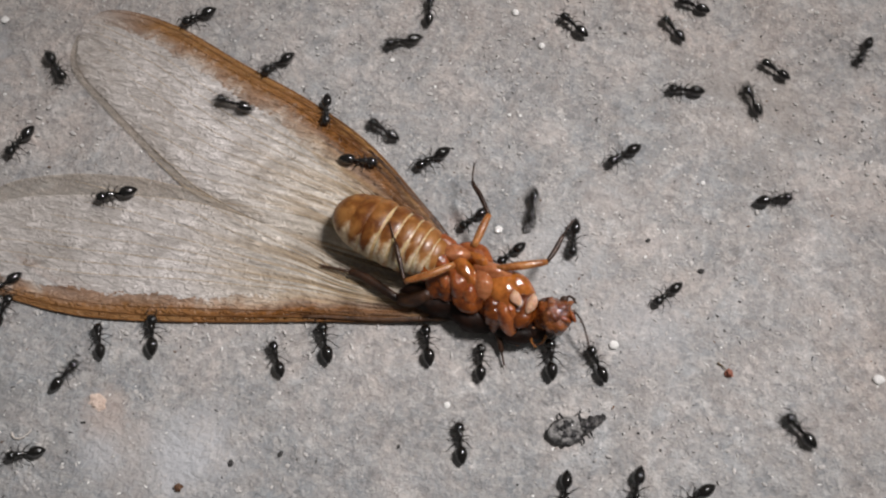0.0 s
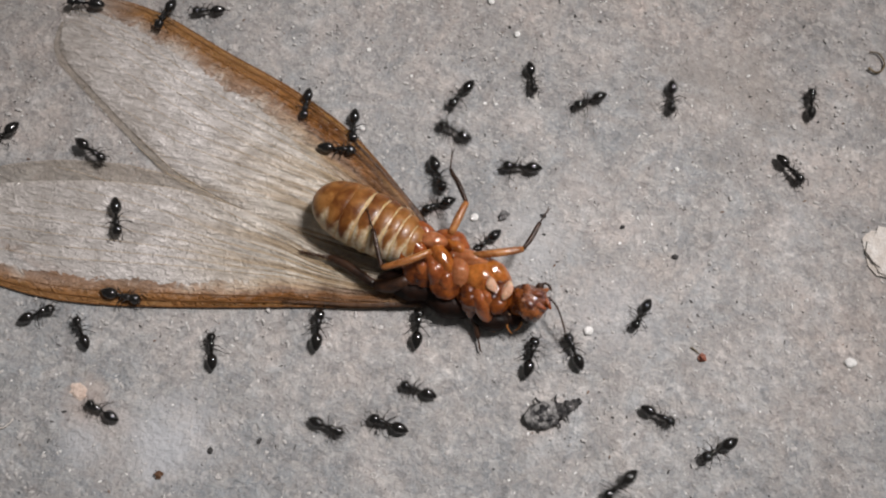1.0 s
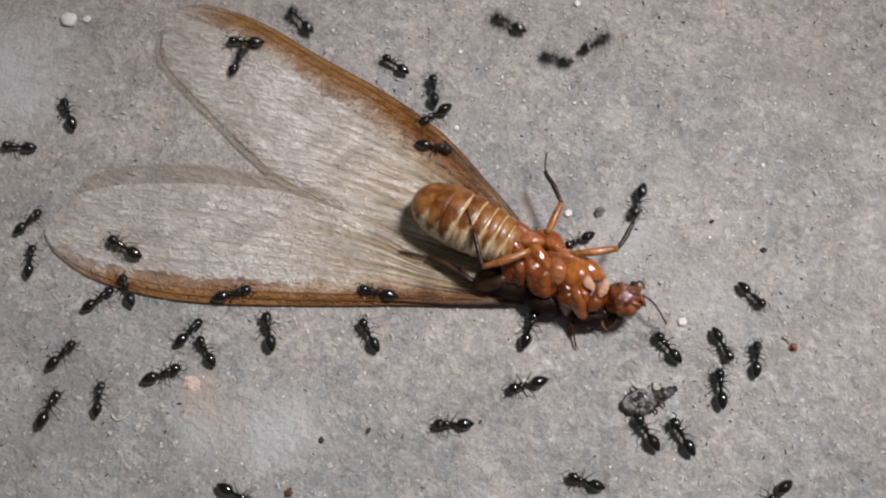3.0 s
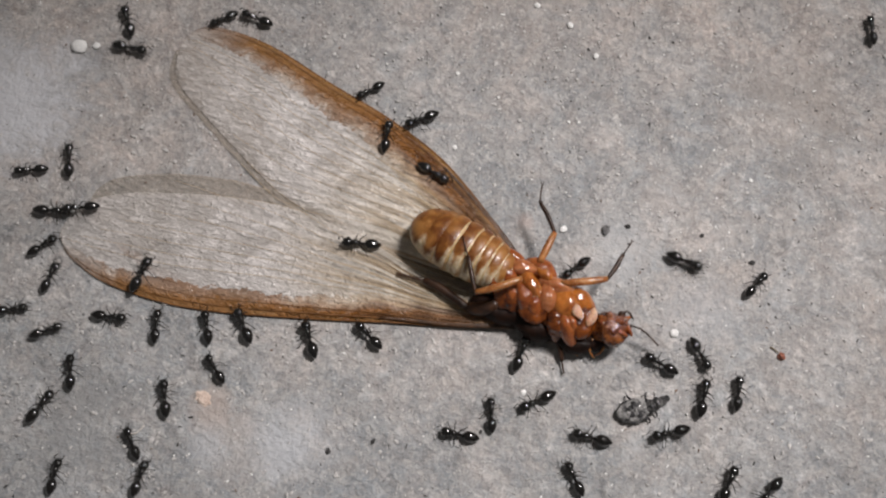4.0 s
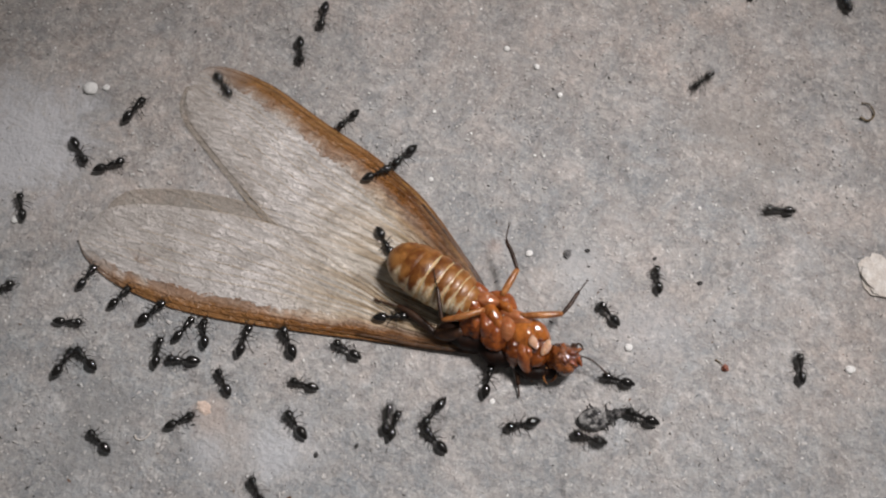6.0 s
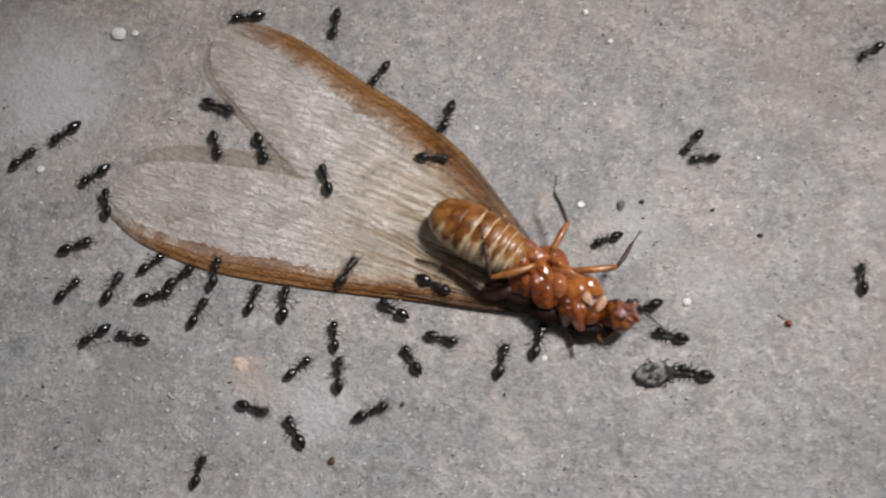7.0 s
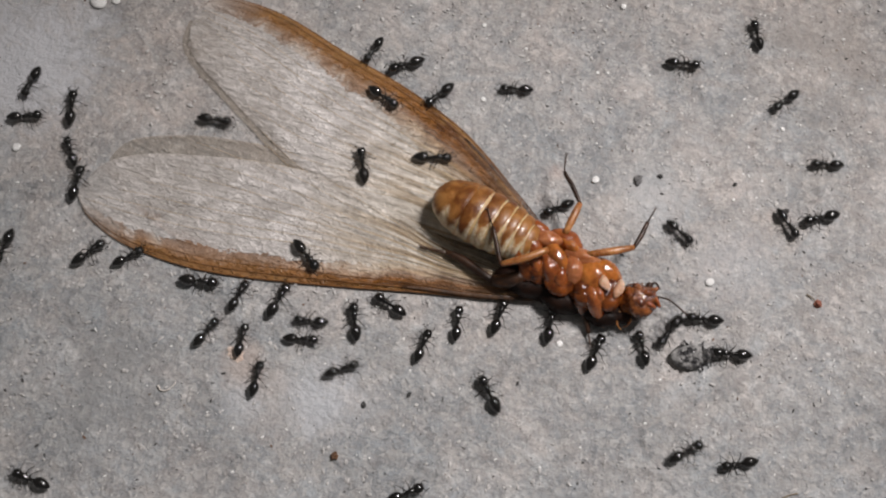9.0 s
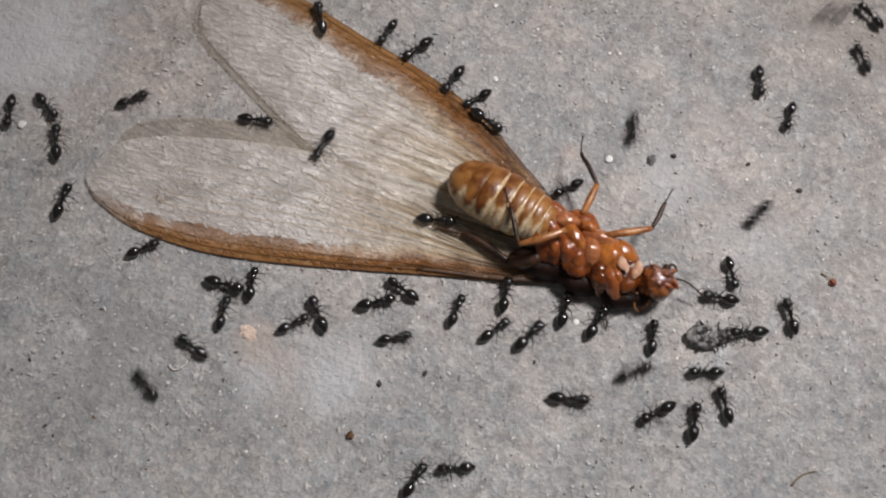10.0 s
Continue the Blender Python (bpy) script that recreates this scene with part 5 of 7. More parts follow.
    march(ANTS[26], [(0, -14.9, -8.3, 0, 105), (0.5, -14.8, -8.3, 0, 111), (1, -14.8, -8.4, 0, 118), (1.5, -14.6, -8.6, 0, 106), (2, -13.5, -7.9, 0, 95), (2.5, -13.7, -9.7, 0, 117), (4, -13.9, -10.0, 0, 126), (4.5, -13.5, -13.2, 0, 93), (5, -9.2, -10.8, 0, 160), (6.5, -7.6, -9.9, 0, 166), (7, -8.4, -9.7, 0, 96), (7.5, -8.8, -9.3, 0, 99), (8, -10.1, -8.6, 0, 112), (8.5, -10.0, -8.6, 0, 104), (9, -10.0, -9.7, 0, 176), (9.27, -9.7, -16.6, 0, 220), (9.5, -9.3, -23.6, 0, 264), (10, -12.2, -31.0, 0, 248)])
    march(ANTS[27], [(0, -11.9, -7.7, 0, 99), (0.5, -11.9, -7.8, 0, 94), (0.733, -12.3, -6.9, 0, 42), (1, -12.7, -6.1, 0, -10), (1.5, -12.9, -6.0, 0, -15), (2, -12.8, -5.9, 0, -15), (2.5, -12.7, -5.9, 0, -15), (3.27, -12.5, -6.5, 0, 51), (4, -12.4, -7.1, 0, 117), (4.5, -12.7, -7.0, 0, 118), (5, -12.8, -6.9, 0, 109), (6.5, -11.8, -7.1, 0, 67), (7, -11.9, -7.6, 0, 89), (7.5, -11.6, -7.8, 0, 70), (8, -12.1, -7.6, 0, 86), (8.5, -12.3, -8.0, 0, 96), (9, -12.0, -8.4, 0, 63), (9.5, -10.9, -8.7, 0, 15), (9.73, -10.6, -9.7, 0, 64), (10, -10.3, -10.6, 0, 114)])
    march(ANTS[28], [(0, -16.5, -10.5, 0, 57), (0.5, -17.8, -9.3, 0, 122), (0.733, -17.7, -8.4, 0, 74), (1, -17.5, -7.5, 0, 26), (1.5, -17.8, -7.7, 0, 33), (2, -18.3, -6.8, 0, 101), (2.5, -19.2, -5.9, 0, 117), (4, -17.9, -7.4, 0, 90), (4.5, -16.4, -6.3, 0, 64), (5, -17.0, -6.2, 0, 103), (6.5, -16.2, -6.4, 0, 39), (7, -16.7, -5.7, 0.27, 84), (7.5, -17.6, -2.5, 0.27, 106), (8, -19.1, 14.9, 0, 109), (8.8, -25.4, 19.8, 0, 142), (10, -25.4, 19.8, 0, 142)])
    march(ANTS[29], [(0, -4.5, -8.6, 0, 112), (0.267, -3.7, -9.9, 0, 59), (0.5, -2.9, -11.2, 0, 7), (1, 0.2, -13.1, 0, -20), (1.5, 2.9, -17.5, 0, -76), (2, 3.1, -21.1, 0, -83), (2.4, 3.7, -25.1, 0, -19), (2.8, 4.3, -29.0, 0, 45), (3, 4.0, -20.3, 0, 92), (4, 3.6, -12.1, 0, 94), (4.5, 1.7, -15.6, 0, 162), (4.73, 0.3, -16.1, 0, 114), (5, -1.0, -16.7, 0, 66), (6.5, -1.2, -11.1, 0, 95), (7, -3.2, -11.1, 0, 124), (7.5, -3.3, -10.1, 0, 81), (8, -3.4, -9.3, 0, 86), (8.5, -2.8, -10.1, 0, 61), (9, -2.9, -11.0, 0, 69), (9.5, -2.7, -10.0, 0, 96), (10, -1.8, -10.1, 0, 68)])
    march(ANTS[30], [(0, -1.8, -7.4, 0, 106), (0.5, -0.8, -7.3, 0, 86), (1, -0.9, -7.3, 0, 89), (1.5, -1.1, -7.2, 0, 87), (2, -1.9, -7.1, 0, 112), (2.5, -2.7, -7.1, 0, 154), (4, -5.3, -1.4, 0.27, 178), (4.17, -4.5, -2.3, 0.27, 120), (4.33, -3.7, -3.2, 0.27, 61), (4.5, -2.9, -4.2, 0.27, 3), (5, -1.8, -4.0, 0.27, 30), (6.5, -1.7, -5.6, 0.27, -14), (7, -1.9, -6.0, 0.27, -26), (7.5, -1.9, -6.1, 0.27, -20), (7.73, -3.3, -5.0, 0.27, 33), (8, -4.8, -3.9, 0.27, 85), (8.5, -6.7, -2.1, 0.27, 59), (9, -7.2, 0.8, 0.27, 99), (9.5, -10.1, 5.2, 0.27, 128), (10, -11.2, 9.8, 0.27, 102)])
    march(ANTS[31], [(0, 4.2, -7.1, 0, 101), (0.5, 4.3, -7.1, 0, 98), (1, 5.0, -6.8, 0, 89), (1.5, 5.6, -6.4, 0, 88), (2, 5.4, -7.1, 0, 60), (2.5, 5.8, -7.2, 0, 75), (4, 5.4, -8.1, 0, 71), (4.5, 5.2, -8.6, 0, 78), (5, 5.1, -9.0, 0, 76), (6.5, 5.3, -9.3, 0, 80), (7, 5.2, -9.5, 0, 73), (7.5, 5.2, -9.4, 0, 78), (8, 5.2, -9.1, 0, 80), (8.5, 5.0, -9.5, 0, 77), (9, 5.0, -9.4, 0, 79), (9.5, 4.7, -9.6, 0, 70), (10, 4.9, -9.8, 0, 74)])
    march(ANTS[32], [(0, 7.4, -7.9, 0, 93), (0.5, 6.7, -9.6, 0, 165), (1, 5.2, -10.6, 0, 164), (1.27, 5.6, -15.1, 0, 222), (1.5, 5.9, -19.6, 0, 280), (1.9, 7.0, -23.4, 0, 336), (2.3, 8.2, -27.2, 0, 393), (2.4, 8.7, -22.3, 0, 467), (2.5, 9.3, -17.4, 0, 541), (4, 8.8, -15.8, 0, 477), (4.5, 7.4, -15.2, 0, 514), (5, 4.6, -17.0, 0, 552), (5.5, 4.7, -18.9, 0, 595), (6, 4.7, -20.9, 0, 639), (6.8, 6.5, -28.7, 0, 706), (6.9, 8.5, -25.4, 0, 751), (7, 10.5, -22.2, 0, 796), (7.5, 10.6, -12.2, 0, 748), (8, 11.5, -10.9, 0, 805), (8.5, 11.6, -10.2, 0, 813), (9, 10.7, -10.7, 0, 822), (9.5, 9.9, -11.4, 0, 810), (10, 10.3, -11.4, 0, 802)])
    march(ANTS[33], [(0, 11.5, -7.4, 0, 95), (0.5, 12.0, -7.5, 0, 71), (1, 11.8, -8.1, 0, 79), (1.5, 11.6, -8.7, 0, 102), (2, 8.1, -8.9, 0, 116), (2.5, 5.4, -10.1, 0, 179), (4, 6.4, -11.2, 0, 208), (4.5, 6.3, -11.1, 0, 211), (5, 8.4, -13.0, 0, 152), (6.5, 7.4, -11.9, 0, 231), (7, 7.5, -22.4, 0, 278), (7.4, 8.7, -26.2, 0, 356), (7.8, 10.0, -30.0, 0, 435), (8, 8.1, -19.9, 0, 414), (8.5, 6.1, -17.6, 0, 493), (9, 1.2, -13.9, 0, 479), (9.5, 0.3, -13.5, 0, 551), (9.73, 1.5, -12.6, 0, 478), (10, 2.7, -11.6, 0, 406)])
    march(ANTS[34], [(0, 14.2, -7.5, 0, 117), (0.5, 14.3, -7.5, 0, 119), (1, 14.3, -7.6, 0, 115), (1.5, 14.3, -7.6, 0, 119), (2, 14.1, -7.5, 0, 124), (2.5, 14.2, -7.7, 0, 125), (4, 14.2, -8.4, 0, 152), (4.5, 14.4, -8.5, 0, 157), (5, 14.6, -8.5, 0, 152), (6.5, 14.1, -8.8, 0, 170), (7, 14.0, -8.7, 0, 167), (7.5, 14.4, -8.7, 0, 170), (8, 14.5, -8.7, 0, 174), (8.5, 14.4, -8.7, 0, 179), (9, 14.6, -8.8, 0, 176), (9.5, 14.3, -8.9, 0, 177), (10, 14.6, -8.8, 0, 171)])
    march(ANTS[35], [(0, 6.5, -12.7, 0, 99), (0.267, 6.1, -12.4, 0, 143), (0.5, 5.7, -12.1, 0, 187), (1, 3.6, -12.7, 0, 164), (1.5, 3.2, -13.1, 0, 144), (2, 1.6, -13.5, 0, 181), (2.5, 1.2, -13.5, 0, 185), (4, 1.6, -13.5, 0, 171), (4.5, 1.1, -13.0, 0, 162), (5, 1.1, -13.9, 0, 174), (6.5, 2.3, -12.5, 0, 103), (7, 2.8, -10.9, 0, 78), (7.5, 2.2, -9.3, 0, 69), (8, 1.8, -8.9, 0, 72), (8.5, 1.7, -8.9, 0, 77), (9, 1.8, -9.0, 0, 71), (9.5, 1.3, -8.9, 0, 82), (10, 1.2, -9.0, 0, 79)])
    march(ANTS[36], [(0, -18.0, -15.2, 0, -165), (0.5, -17.8, -15.5, 0, -143), (1, -12.9, -13.0, 0, -206), (1.5, -17.1, -10.7, 0, -212), (2, -19.5, -8.6, 0, -240), (2.27, -17.6, -8.9, 0, -283), (2.5, -15.6, -9.2, 0, -327), (4, -14.7, -7.3, 0, -256), (4.5, -14.9, -7.1, 0, -265), (5, -15.1, -6.4, 0, -261), (6.5, -14.6, -6.9, 0, -266), (7, -14.0, -7.4, 0, -288), (7.5, -13.5, -7.3, 0, -300), (8, -13.8, -6.9, 0, -294), (8.5, -14.2, -7.5, 0, -299), (9, -14.5, -8.2, 0, -297), (9.5, -14.5, -8.1, 0, -289), (10, -14.4, -8.8, 0, -277)])
    march(ANTS[37], [(0, 16.6, -14.7, 0, -101), (0.5, 16.6, -18.0, 0, -59), (1.3, 22.1, -23.8, 0, -33), (1.4, 20.0, -21.3, 0, 42), (1.5, 17.9, -18.8, 0, 118), (2, 17.9, -16.1, 0, 54), (2.5, 15.4, -13.9, 0, 83), (3.27, 15.0, -13.3, 0, 139), (4, 14.7, -12.8, 0, 196), (4.27, 14.6, -15.9, 0, 243), (4.5, 14.6, -19.0, 0, 291), (4.9, 17.0, -22.2, 0, 238), (5.3, 19.5, -25.4, 0, 185), (5.5, 12.3, -19.3, 0, 111), (6, 12.3, -12.9, 0, 166), (6.5, 12.3, -6.6, 0, 222), (7, 12.3, -6.9, 0, 203), (7.5, 12.4, -7.1, 0, 209), (8, 12.9, -7.3, 0, 202), (8.5, 13.0, -7.5, 0, 212), (9, 12.4, -9.7, 0, 234), (9.5, 11.9, -15.0, 0, 250), (10, 10.3, -16.2, 0, 208)])
    march(ANTS[38], [(0, 12.6, -15.2, 0, -93), (0.5, 12.7, -18.2, 0, -64), (1.3, 17.3, -24.8, 0, -8), (1.5, 20.3, -19.4, 0, 69), (2, 20.3, -17.0, 0, 43), (2.17, 20.3, -16.9, 0, 97), (2.33, 20.4, -16.8, 0, 152), (2.5, 20.4, -16.7, 0, 207), (4, 20.7, -16.2, 0, 228), (4.5, 19.6, -14.0, 0, 230), (5, 19.4, -19.6, 0, 296), (5.8, 25.0, -25.3, 0, 295), (7, 24.2, -26.8, 0, 225), (8.2, 23.4, -28.4, 0, 155), (9, 18.3, -22.2, 0, 108), (9.5, 18.9, -14.0, 0, 45), (10, 19.0, -9.8, 0, 101)])
    march(ANTS[39], [(0, 19.9, -14.9, 0, -147), (0.5, 20.1, -15.1, 0, -122), (1, 17.1, -15.4, 0, -138), (1.5, 13.0, -12.7, 0, -197), (2, 12.8, -12.3, 0, -218), (2.5, 13.2, -13.2, 0, -248), (4, 9.8, -13.3, 0, -192), (4.5, 5.7, -14.0, 0, -184), (5, 0.1, -15.7, 0, -170), (6.5, 2.4, -10.2, 0, -103), (7, 2.8, -22.6, 0, -86), (7.8, 3.7, -30.5, 0, -76), (7.93, 4.0, -30.5, 0, -20), (8.07, 4.4, -30.5, 0, 36), (8.2, 4.7, -30.5, 0, 92), (9, 3.5, -22.6, 0, 94), (9.5, 3.4, -14.2, 0, 23), (10, 5.1, -15.5, 0, -4)])
    march(ANTS[40], [(0, 26.0, -10.6, 0, 133), (0.5, 23.4, -8.9, 0, 197), (1, 22.8, -13.0, 0, 212), (1.5, 23.5, -12.7, 0, 179), (2, 22.3, -14.2, 0, 174), (2.5, 18.6, -10.3, 0, 115), (4, 16.9, -10.4, 0, 78), (4.5, 17.1, -12.4, 0, 59), (4.73, 16.8, -11.8, 0, 103), (5, 16.5, -11.2, 0, 148), (6.5, 15.7, -11.3, 0, 163), (7, 15.5, -11.2, 0, 168), (7.5, 15.7, -11.1, 0, 166), (8, 16.2, -10.8, 0, 167), (8.5, 16.1, -10.9, 0, 170), (9, 16.2, -11.0, 0, 177), (9.5, 16.2, -11.0, 0, 176), (10, 16.2, -11.0, 0, 184)])
    march(ANTS[41], [(0, -21.1, -5.4, 0, -141), (0.5, -23.6, -5.6, 0, -169), (0.9, -27.5, -6.5, 0, -210), (1.3, -31.4, -7.4, 0, -251), (1.5, -27.2, 4.8, 0, -299), (1.73, -25.8, 4.9, 0, -244), (2, -24.5, 5.0, 0, -188), (2.5, -27.2, 2.8, 0, -184), (4, -27.6, 2.8, 0, -172), (4.5, -27.7, 2.8, 0, -166), (5, -27.8, 1.9, 0, -137), (5.5, -28.6, 2.2, 0, -196), (6, -29.4, 2.4, 0, -255), (6.5, -30.3, 2.7, 0, -314), (7, -31.0, 2.1, 0, -315), (7.5, -30.9, 2.1, 0, -327), (8, -31.7, 2.4, 0, -279), (8.5, -31.3, 2.9, 0, -258), (8.73, -30.3, 3.2, 0, -306), (9, -29.4, 3.5, 0, -354), (9.5, -28.5, 3.3, 0, -392), (10, -28.3, 2.6, 0, -408)])
    march(ANTS[42], [(0, -20.8, -7.0, 0, 75), (0.267, -19.9, -7.5, 0, 134), (0.5, -18.9, -8.0, 0, 192), (1, -22.1, -8.2, 0, 196), (1.4, -25.8, -9.6, 0, 117), (1.8, -29.5, -11.0, 0, 37), (2, -21.0, -7.4, 0, 47), (2.5, -20.7, -7.0, 0, 57), (4, -20.9, -7.0, 0, -5), (4.5, -20.0, -6.3, 0, 65), (5, -19.9, -6.4, 0, 50), (6.5, -17.5, -8.6, 0, 97), (7, -17.6, -8.5, 0, 66), (7.5, -16.9, -7.7, 0, 69), (8, -17.0, -8.7, 0, 68), (8.5, -13.5, -10.7, 0, 15), (9, -7.8, -12.7, 0, 21), (9.27, -5.2, -14.2, 0, 91), (9.5, -2.5, -15.7, 0, 162), (10, -1.8, -19.8, 0, 184)])
    march(ANTS[43], [(0, 6.2, 19.5, 0, -87), (0.267, 6.3, 17.3, 0, -161), (0.5, 6.5, 15.0, 0, -236), (1, 6.3, 18.6, 0, -282), (1.8, 8.8, 26.2, 0, -248), (4.5, 6.5, 25.0, 0, -184), (7.2, 4.2, 23.7, 0, -120), (8, 2.8, 15.8, 0, -96), (8.27, 2.8, 13.2, 0, -143), (8.5, 2.8, 10.6, 0, -190), (9, 2.7, 6.7, 0, -181), (9.5, -0.7, 4.5, 0, -148), (10, -0.7, 4.3, 0, -145)])
    march(ANTS[44], [(0, 34.7, 7.9, 0, -175), (0.267, 32.3, 7.7, 0, -218), (0.5, 29.8, 7.5, 0, -261), (1, 29.2, 9.7, 0, -274), (1.5, 29.7, 11.9, 0, -243), (1.73, 31.9, 12.0, 0, -294), (2, 34.1, 12.2, 0, -346), (2.8, 41.6, 14.9, 0, -338), (3.77, 42.8, 15.4, 0, -280), (4.73, 43.9, 16.0, 0, -223), (5.7, 45.0, 16.5, 0, -165), (6.5, 37.5, 13.8, 0, -169), (7, 29.2, 13.4, 0, -147), (7.17, 30.2, 13.4, 0, -92), (7.33, 31.2, 13.5, 0, -37), (7.5, 32.2, 13.5, 0, 17), (8.3, 39.6, 16.6, 0, -23), (8.5, 38.9, 13.8, 0, -81), (8.7, 38.1, 11.0, 0, -139), (9.5, 30.4, 8.8, 0, -169), (9.73, 28.0, 8.7, 0, -210), (10, 25.5, 8.6, 0, -251)])
    march(ANTS[45], [(0, 17.4, -17.5, 0, 90), (0.5, 17.3, -6.6, 0, 105), (0.733, 18.4, -8.9, 0, 40), (1, 19.4, -11.2, 0, -24), (1.5, 21.1, -12.2, 0, -31), (1.73, 19.8, -9.6, 0, -85), (2, 18.4, -7.0, 0, -139), (2.5, 19.0, -5.2, 0, -87), (3.27, 19.8, -4.0, 0, -19), (4, 20.6, -2.8, 0, 49), (4.5, 21.3, -2.4, 0, 38), (5, 22.8, -1.9, 0, 20), (5.73, 19.2, -1.2, 0, 77), (6.5, 15.5, -0.4, 0, 134), (7, 16.7, 4.3, 0, 188), (7.27, 16.5, 6.4, 0, 131), (7.5, 16.3, 8.5, 0, 74), (7.73, 14.8, 6.8, 0, 134), (8, 13.2, 5.2, 0, 193), (8.5, 13.7, 2.4, 0, 265), (9, 13.4, -3.1, 0, 317), (9.27, 14.1, -4.8, 0, 271), (9.5, 14.7, -6.5, 0, 225), (10, 15.5, -7.2, 0, 281)])
    march(ANTS[46], [(0, 33.6, -7.4, 0, -176), (0.267, 31.7, -7.5, 0, -221), (0.5, 29.8, -7.7, 0, -266), (0.733, 32.6, -7.5, 0, -316), (1, 35.4, -7.3, 0, -365), (1.27, 38.0, -7.8, 0, -423), (1.53, 40.6, -8.4, 0, -481), (1.8, 43.2, -8.9, 0, -539), (2, 32.5, -7.3, 0, -542), (2.27, 26.7, -7.7, 0, -586), (2.5, 21.0, -8.0, 0, -630), (4, 19.1, -10.0, 0, -637), (4.27, 21.6, -11.3, 0, -680), (4.5, 24.1, -12.7, 0, -723), (5, 26.2, -11.6, 0, -672), (6.5, 27.4, -5.3, 0, -624), (7, 27.2, -4.1, 0, -629), (7.27, 28.5, -4.0, 0, -677), (7.5, 29.9, -4.0, 0, -725), (7.77, 32.6, -4.3, 0, -668), (8.03, 35.2, -4.7, 0, -611), (8.3, 37.9, -5.0, 0, -555), (8.4, 28.9, -3.2, 0, -513), (8.5, 20.0, -1.4, 0, -472), (9, 20.4, -2.3, 0, -419), (9.5, 18.6, -9.9, 0, -443), (9.73, 16.0, -11.8, 0, -491), (10, 13.4, -13.6, 0, -538)])
    march(ANTS[47], [(0, 0.6, -18.7, 0, 96), (0.267, 0.4, -16.8, 0, 136), (0.5, 0.2, -14.9, 0, 177), (0.733, 0.4, -17.2, 0, 225), (1, 0.7, -19.5, 0, 273), (1.8, 0.9, -27.5, 0, 209), (4.7, -13.4, -27.4, 0, 146), (5.5, -9.9, -20.2, 0, 76), (6, -10.2, -17.5, 0, 118), (6.5, -10.4, -14.8, 0, 160), (7, -10.5, -16.2, 0, 122), (7.5, -10.8, -17.3, 0, 158), (7.67, -9.5, -18.1, 0, 215), (7.83, -8.1, -18.9, 0, 272), (8, -6.8, -19.8, 0, 328), (8.5, -4.4, -20.2, 0, 400), (9, -3.6, -20.1, 0, 384), (9.5, -3.4, -20.0, 0, 413), (10, -4.1, -20.5, 0, 418)])
    march(ANTS[48], [(0.5, -10.7, 17.7, 0, -83), (0.733, -10.4, 15.6, 0, -127), (1, -10.1, 13.5, 0, -172), (1.5, -10.6, 17.0, 0, -246), (2.3, -14.8, 23.8, 0, -191), (2.67, -15.6, 21.0, 0, -144), (3, -16.4, 18.1, 0, -97), (4, -16.0, 14.8, 0, -147), (4.5, -16.6, 14.8, 0, -169), (5, -17.3, 21.3, 0, -246), (5.27, -19.0, 23.3, 0, -192), (5.53, -20.7, 25.4, 0, -139), (5.8, -22.4, 27.5, 0, -85), (6.13, -19.7, 22.4, 0, -127), (6.5, -17.0, 17.3, 0, -169), (7, -17.3, 20.9, 0, -241), (7.8, -22.5, 27.1, 0, -230), (10, -22.5, 27.1, 0, -230)])
    march(ANTS[49], [(0.5, 5.7, 19.1, 0, -87), (0.733, 6.0, 12.6, 0, -146), (1, 6.4, 6.1, 0, -206), (1.5, 4.0, 3.7, 0, -228), (2, 4.4, 3.8, 0, -221), (2.27, 7.0, 4.1, 0, -296), (2.5, 9.6, 4.4, 0, -372), (3, 9.6, 12.7, 0, -325), (3.5, 9.5, 21.1, 0, -278), (4.3, 12.8, 28.4, 0, -294), (10, 12.8, 28.4, 0, -294)])
    march(ANTS[50], [(0.5, 10.8, 19.5, 0, -88), (1, 11.2, 10.1, 0, -80), (1.5, 10.7, 9.6, 0, -117), (1.67, 10.7, 12.2, 0, -173), (1.83, 10.7, 14.7, 0, -229), (2, 10.6, 17.3, 0, -286), (2.8, 14.8, 24.1, 0, -304), (4.77, 14.6, 23.7, 0, -363), (6.73, 14.5, 23.2, 0, -422), (8.7, 14.3, 22.8, 0, -480), (9.5, 10.1, 16.0, 0, -463), (10, 9.6, 2.6, 0, -459)])
    march(ANTS[51], [(0.5, -5.6, -19.5, 0, 97), (1, -7.0, -9.0, 0, 99), (1.5, -1.2, -9.4, 0, 166), (1.73, -0.7, -15.3, 0, 219), (2, -0.3, -21.3, 0, 272), (2.8, -0.4, -29.3, 0, 256), (3.73, -1.1, -28.6, 0, 176), (4.7, -1.9, -27.8, 0, 96), (5.5, -1.3, -19.8, 0, 90), (6.5, -2.0, -8.3, 0, 52), (7, -1.2, -9.6, 0, -13), (7.5, 0.4, -8.7, 0, 54), (8, -0.2, -8.5, 0, 75), (8.5, -0.9, -9.3, 0, 86), (9, -0.8, -9.5, 0, 84), (9.5, -0.5, -11.2, 0, 39), (10, 0.6, -11.3, 0, 38)])
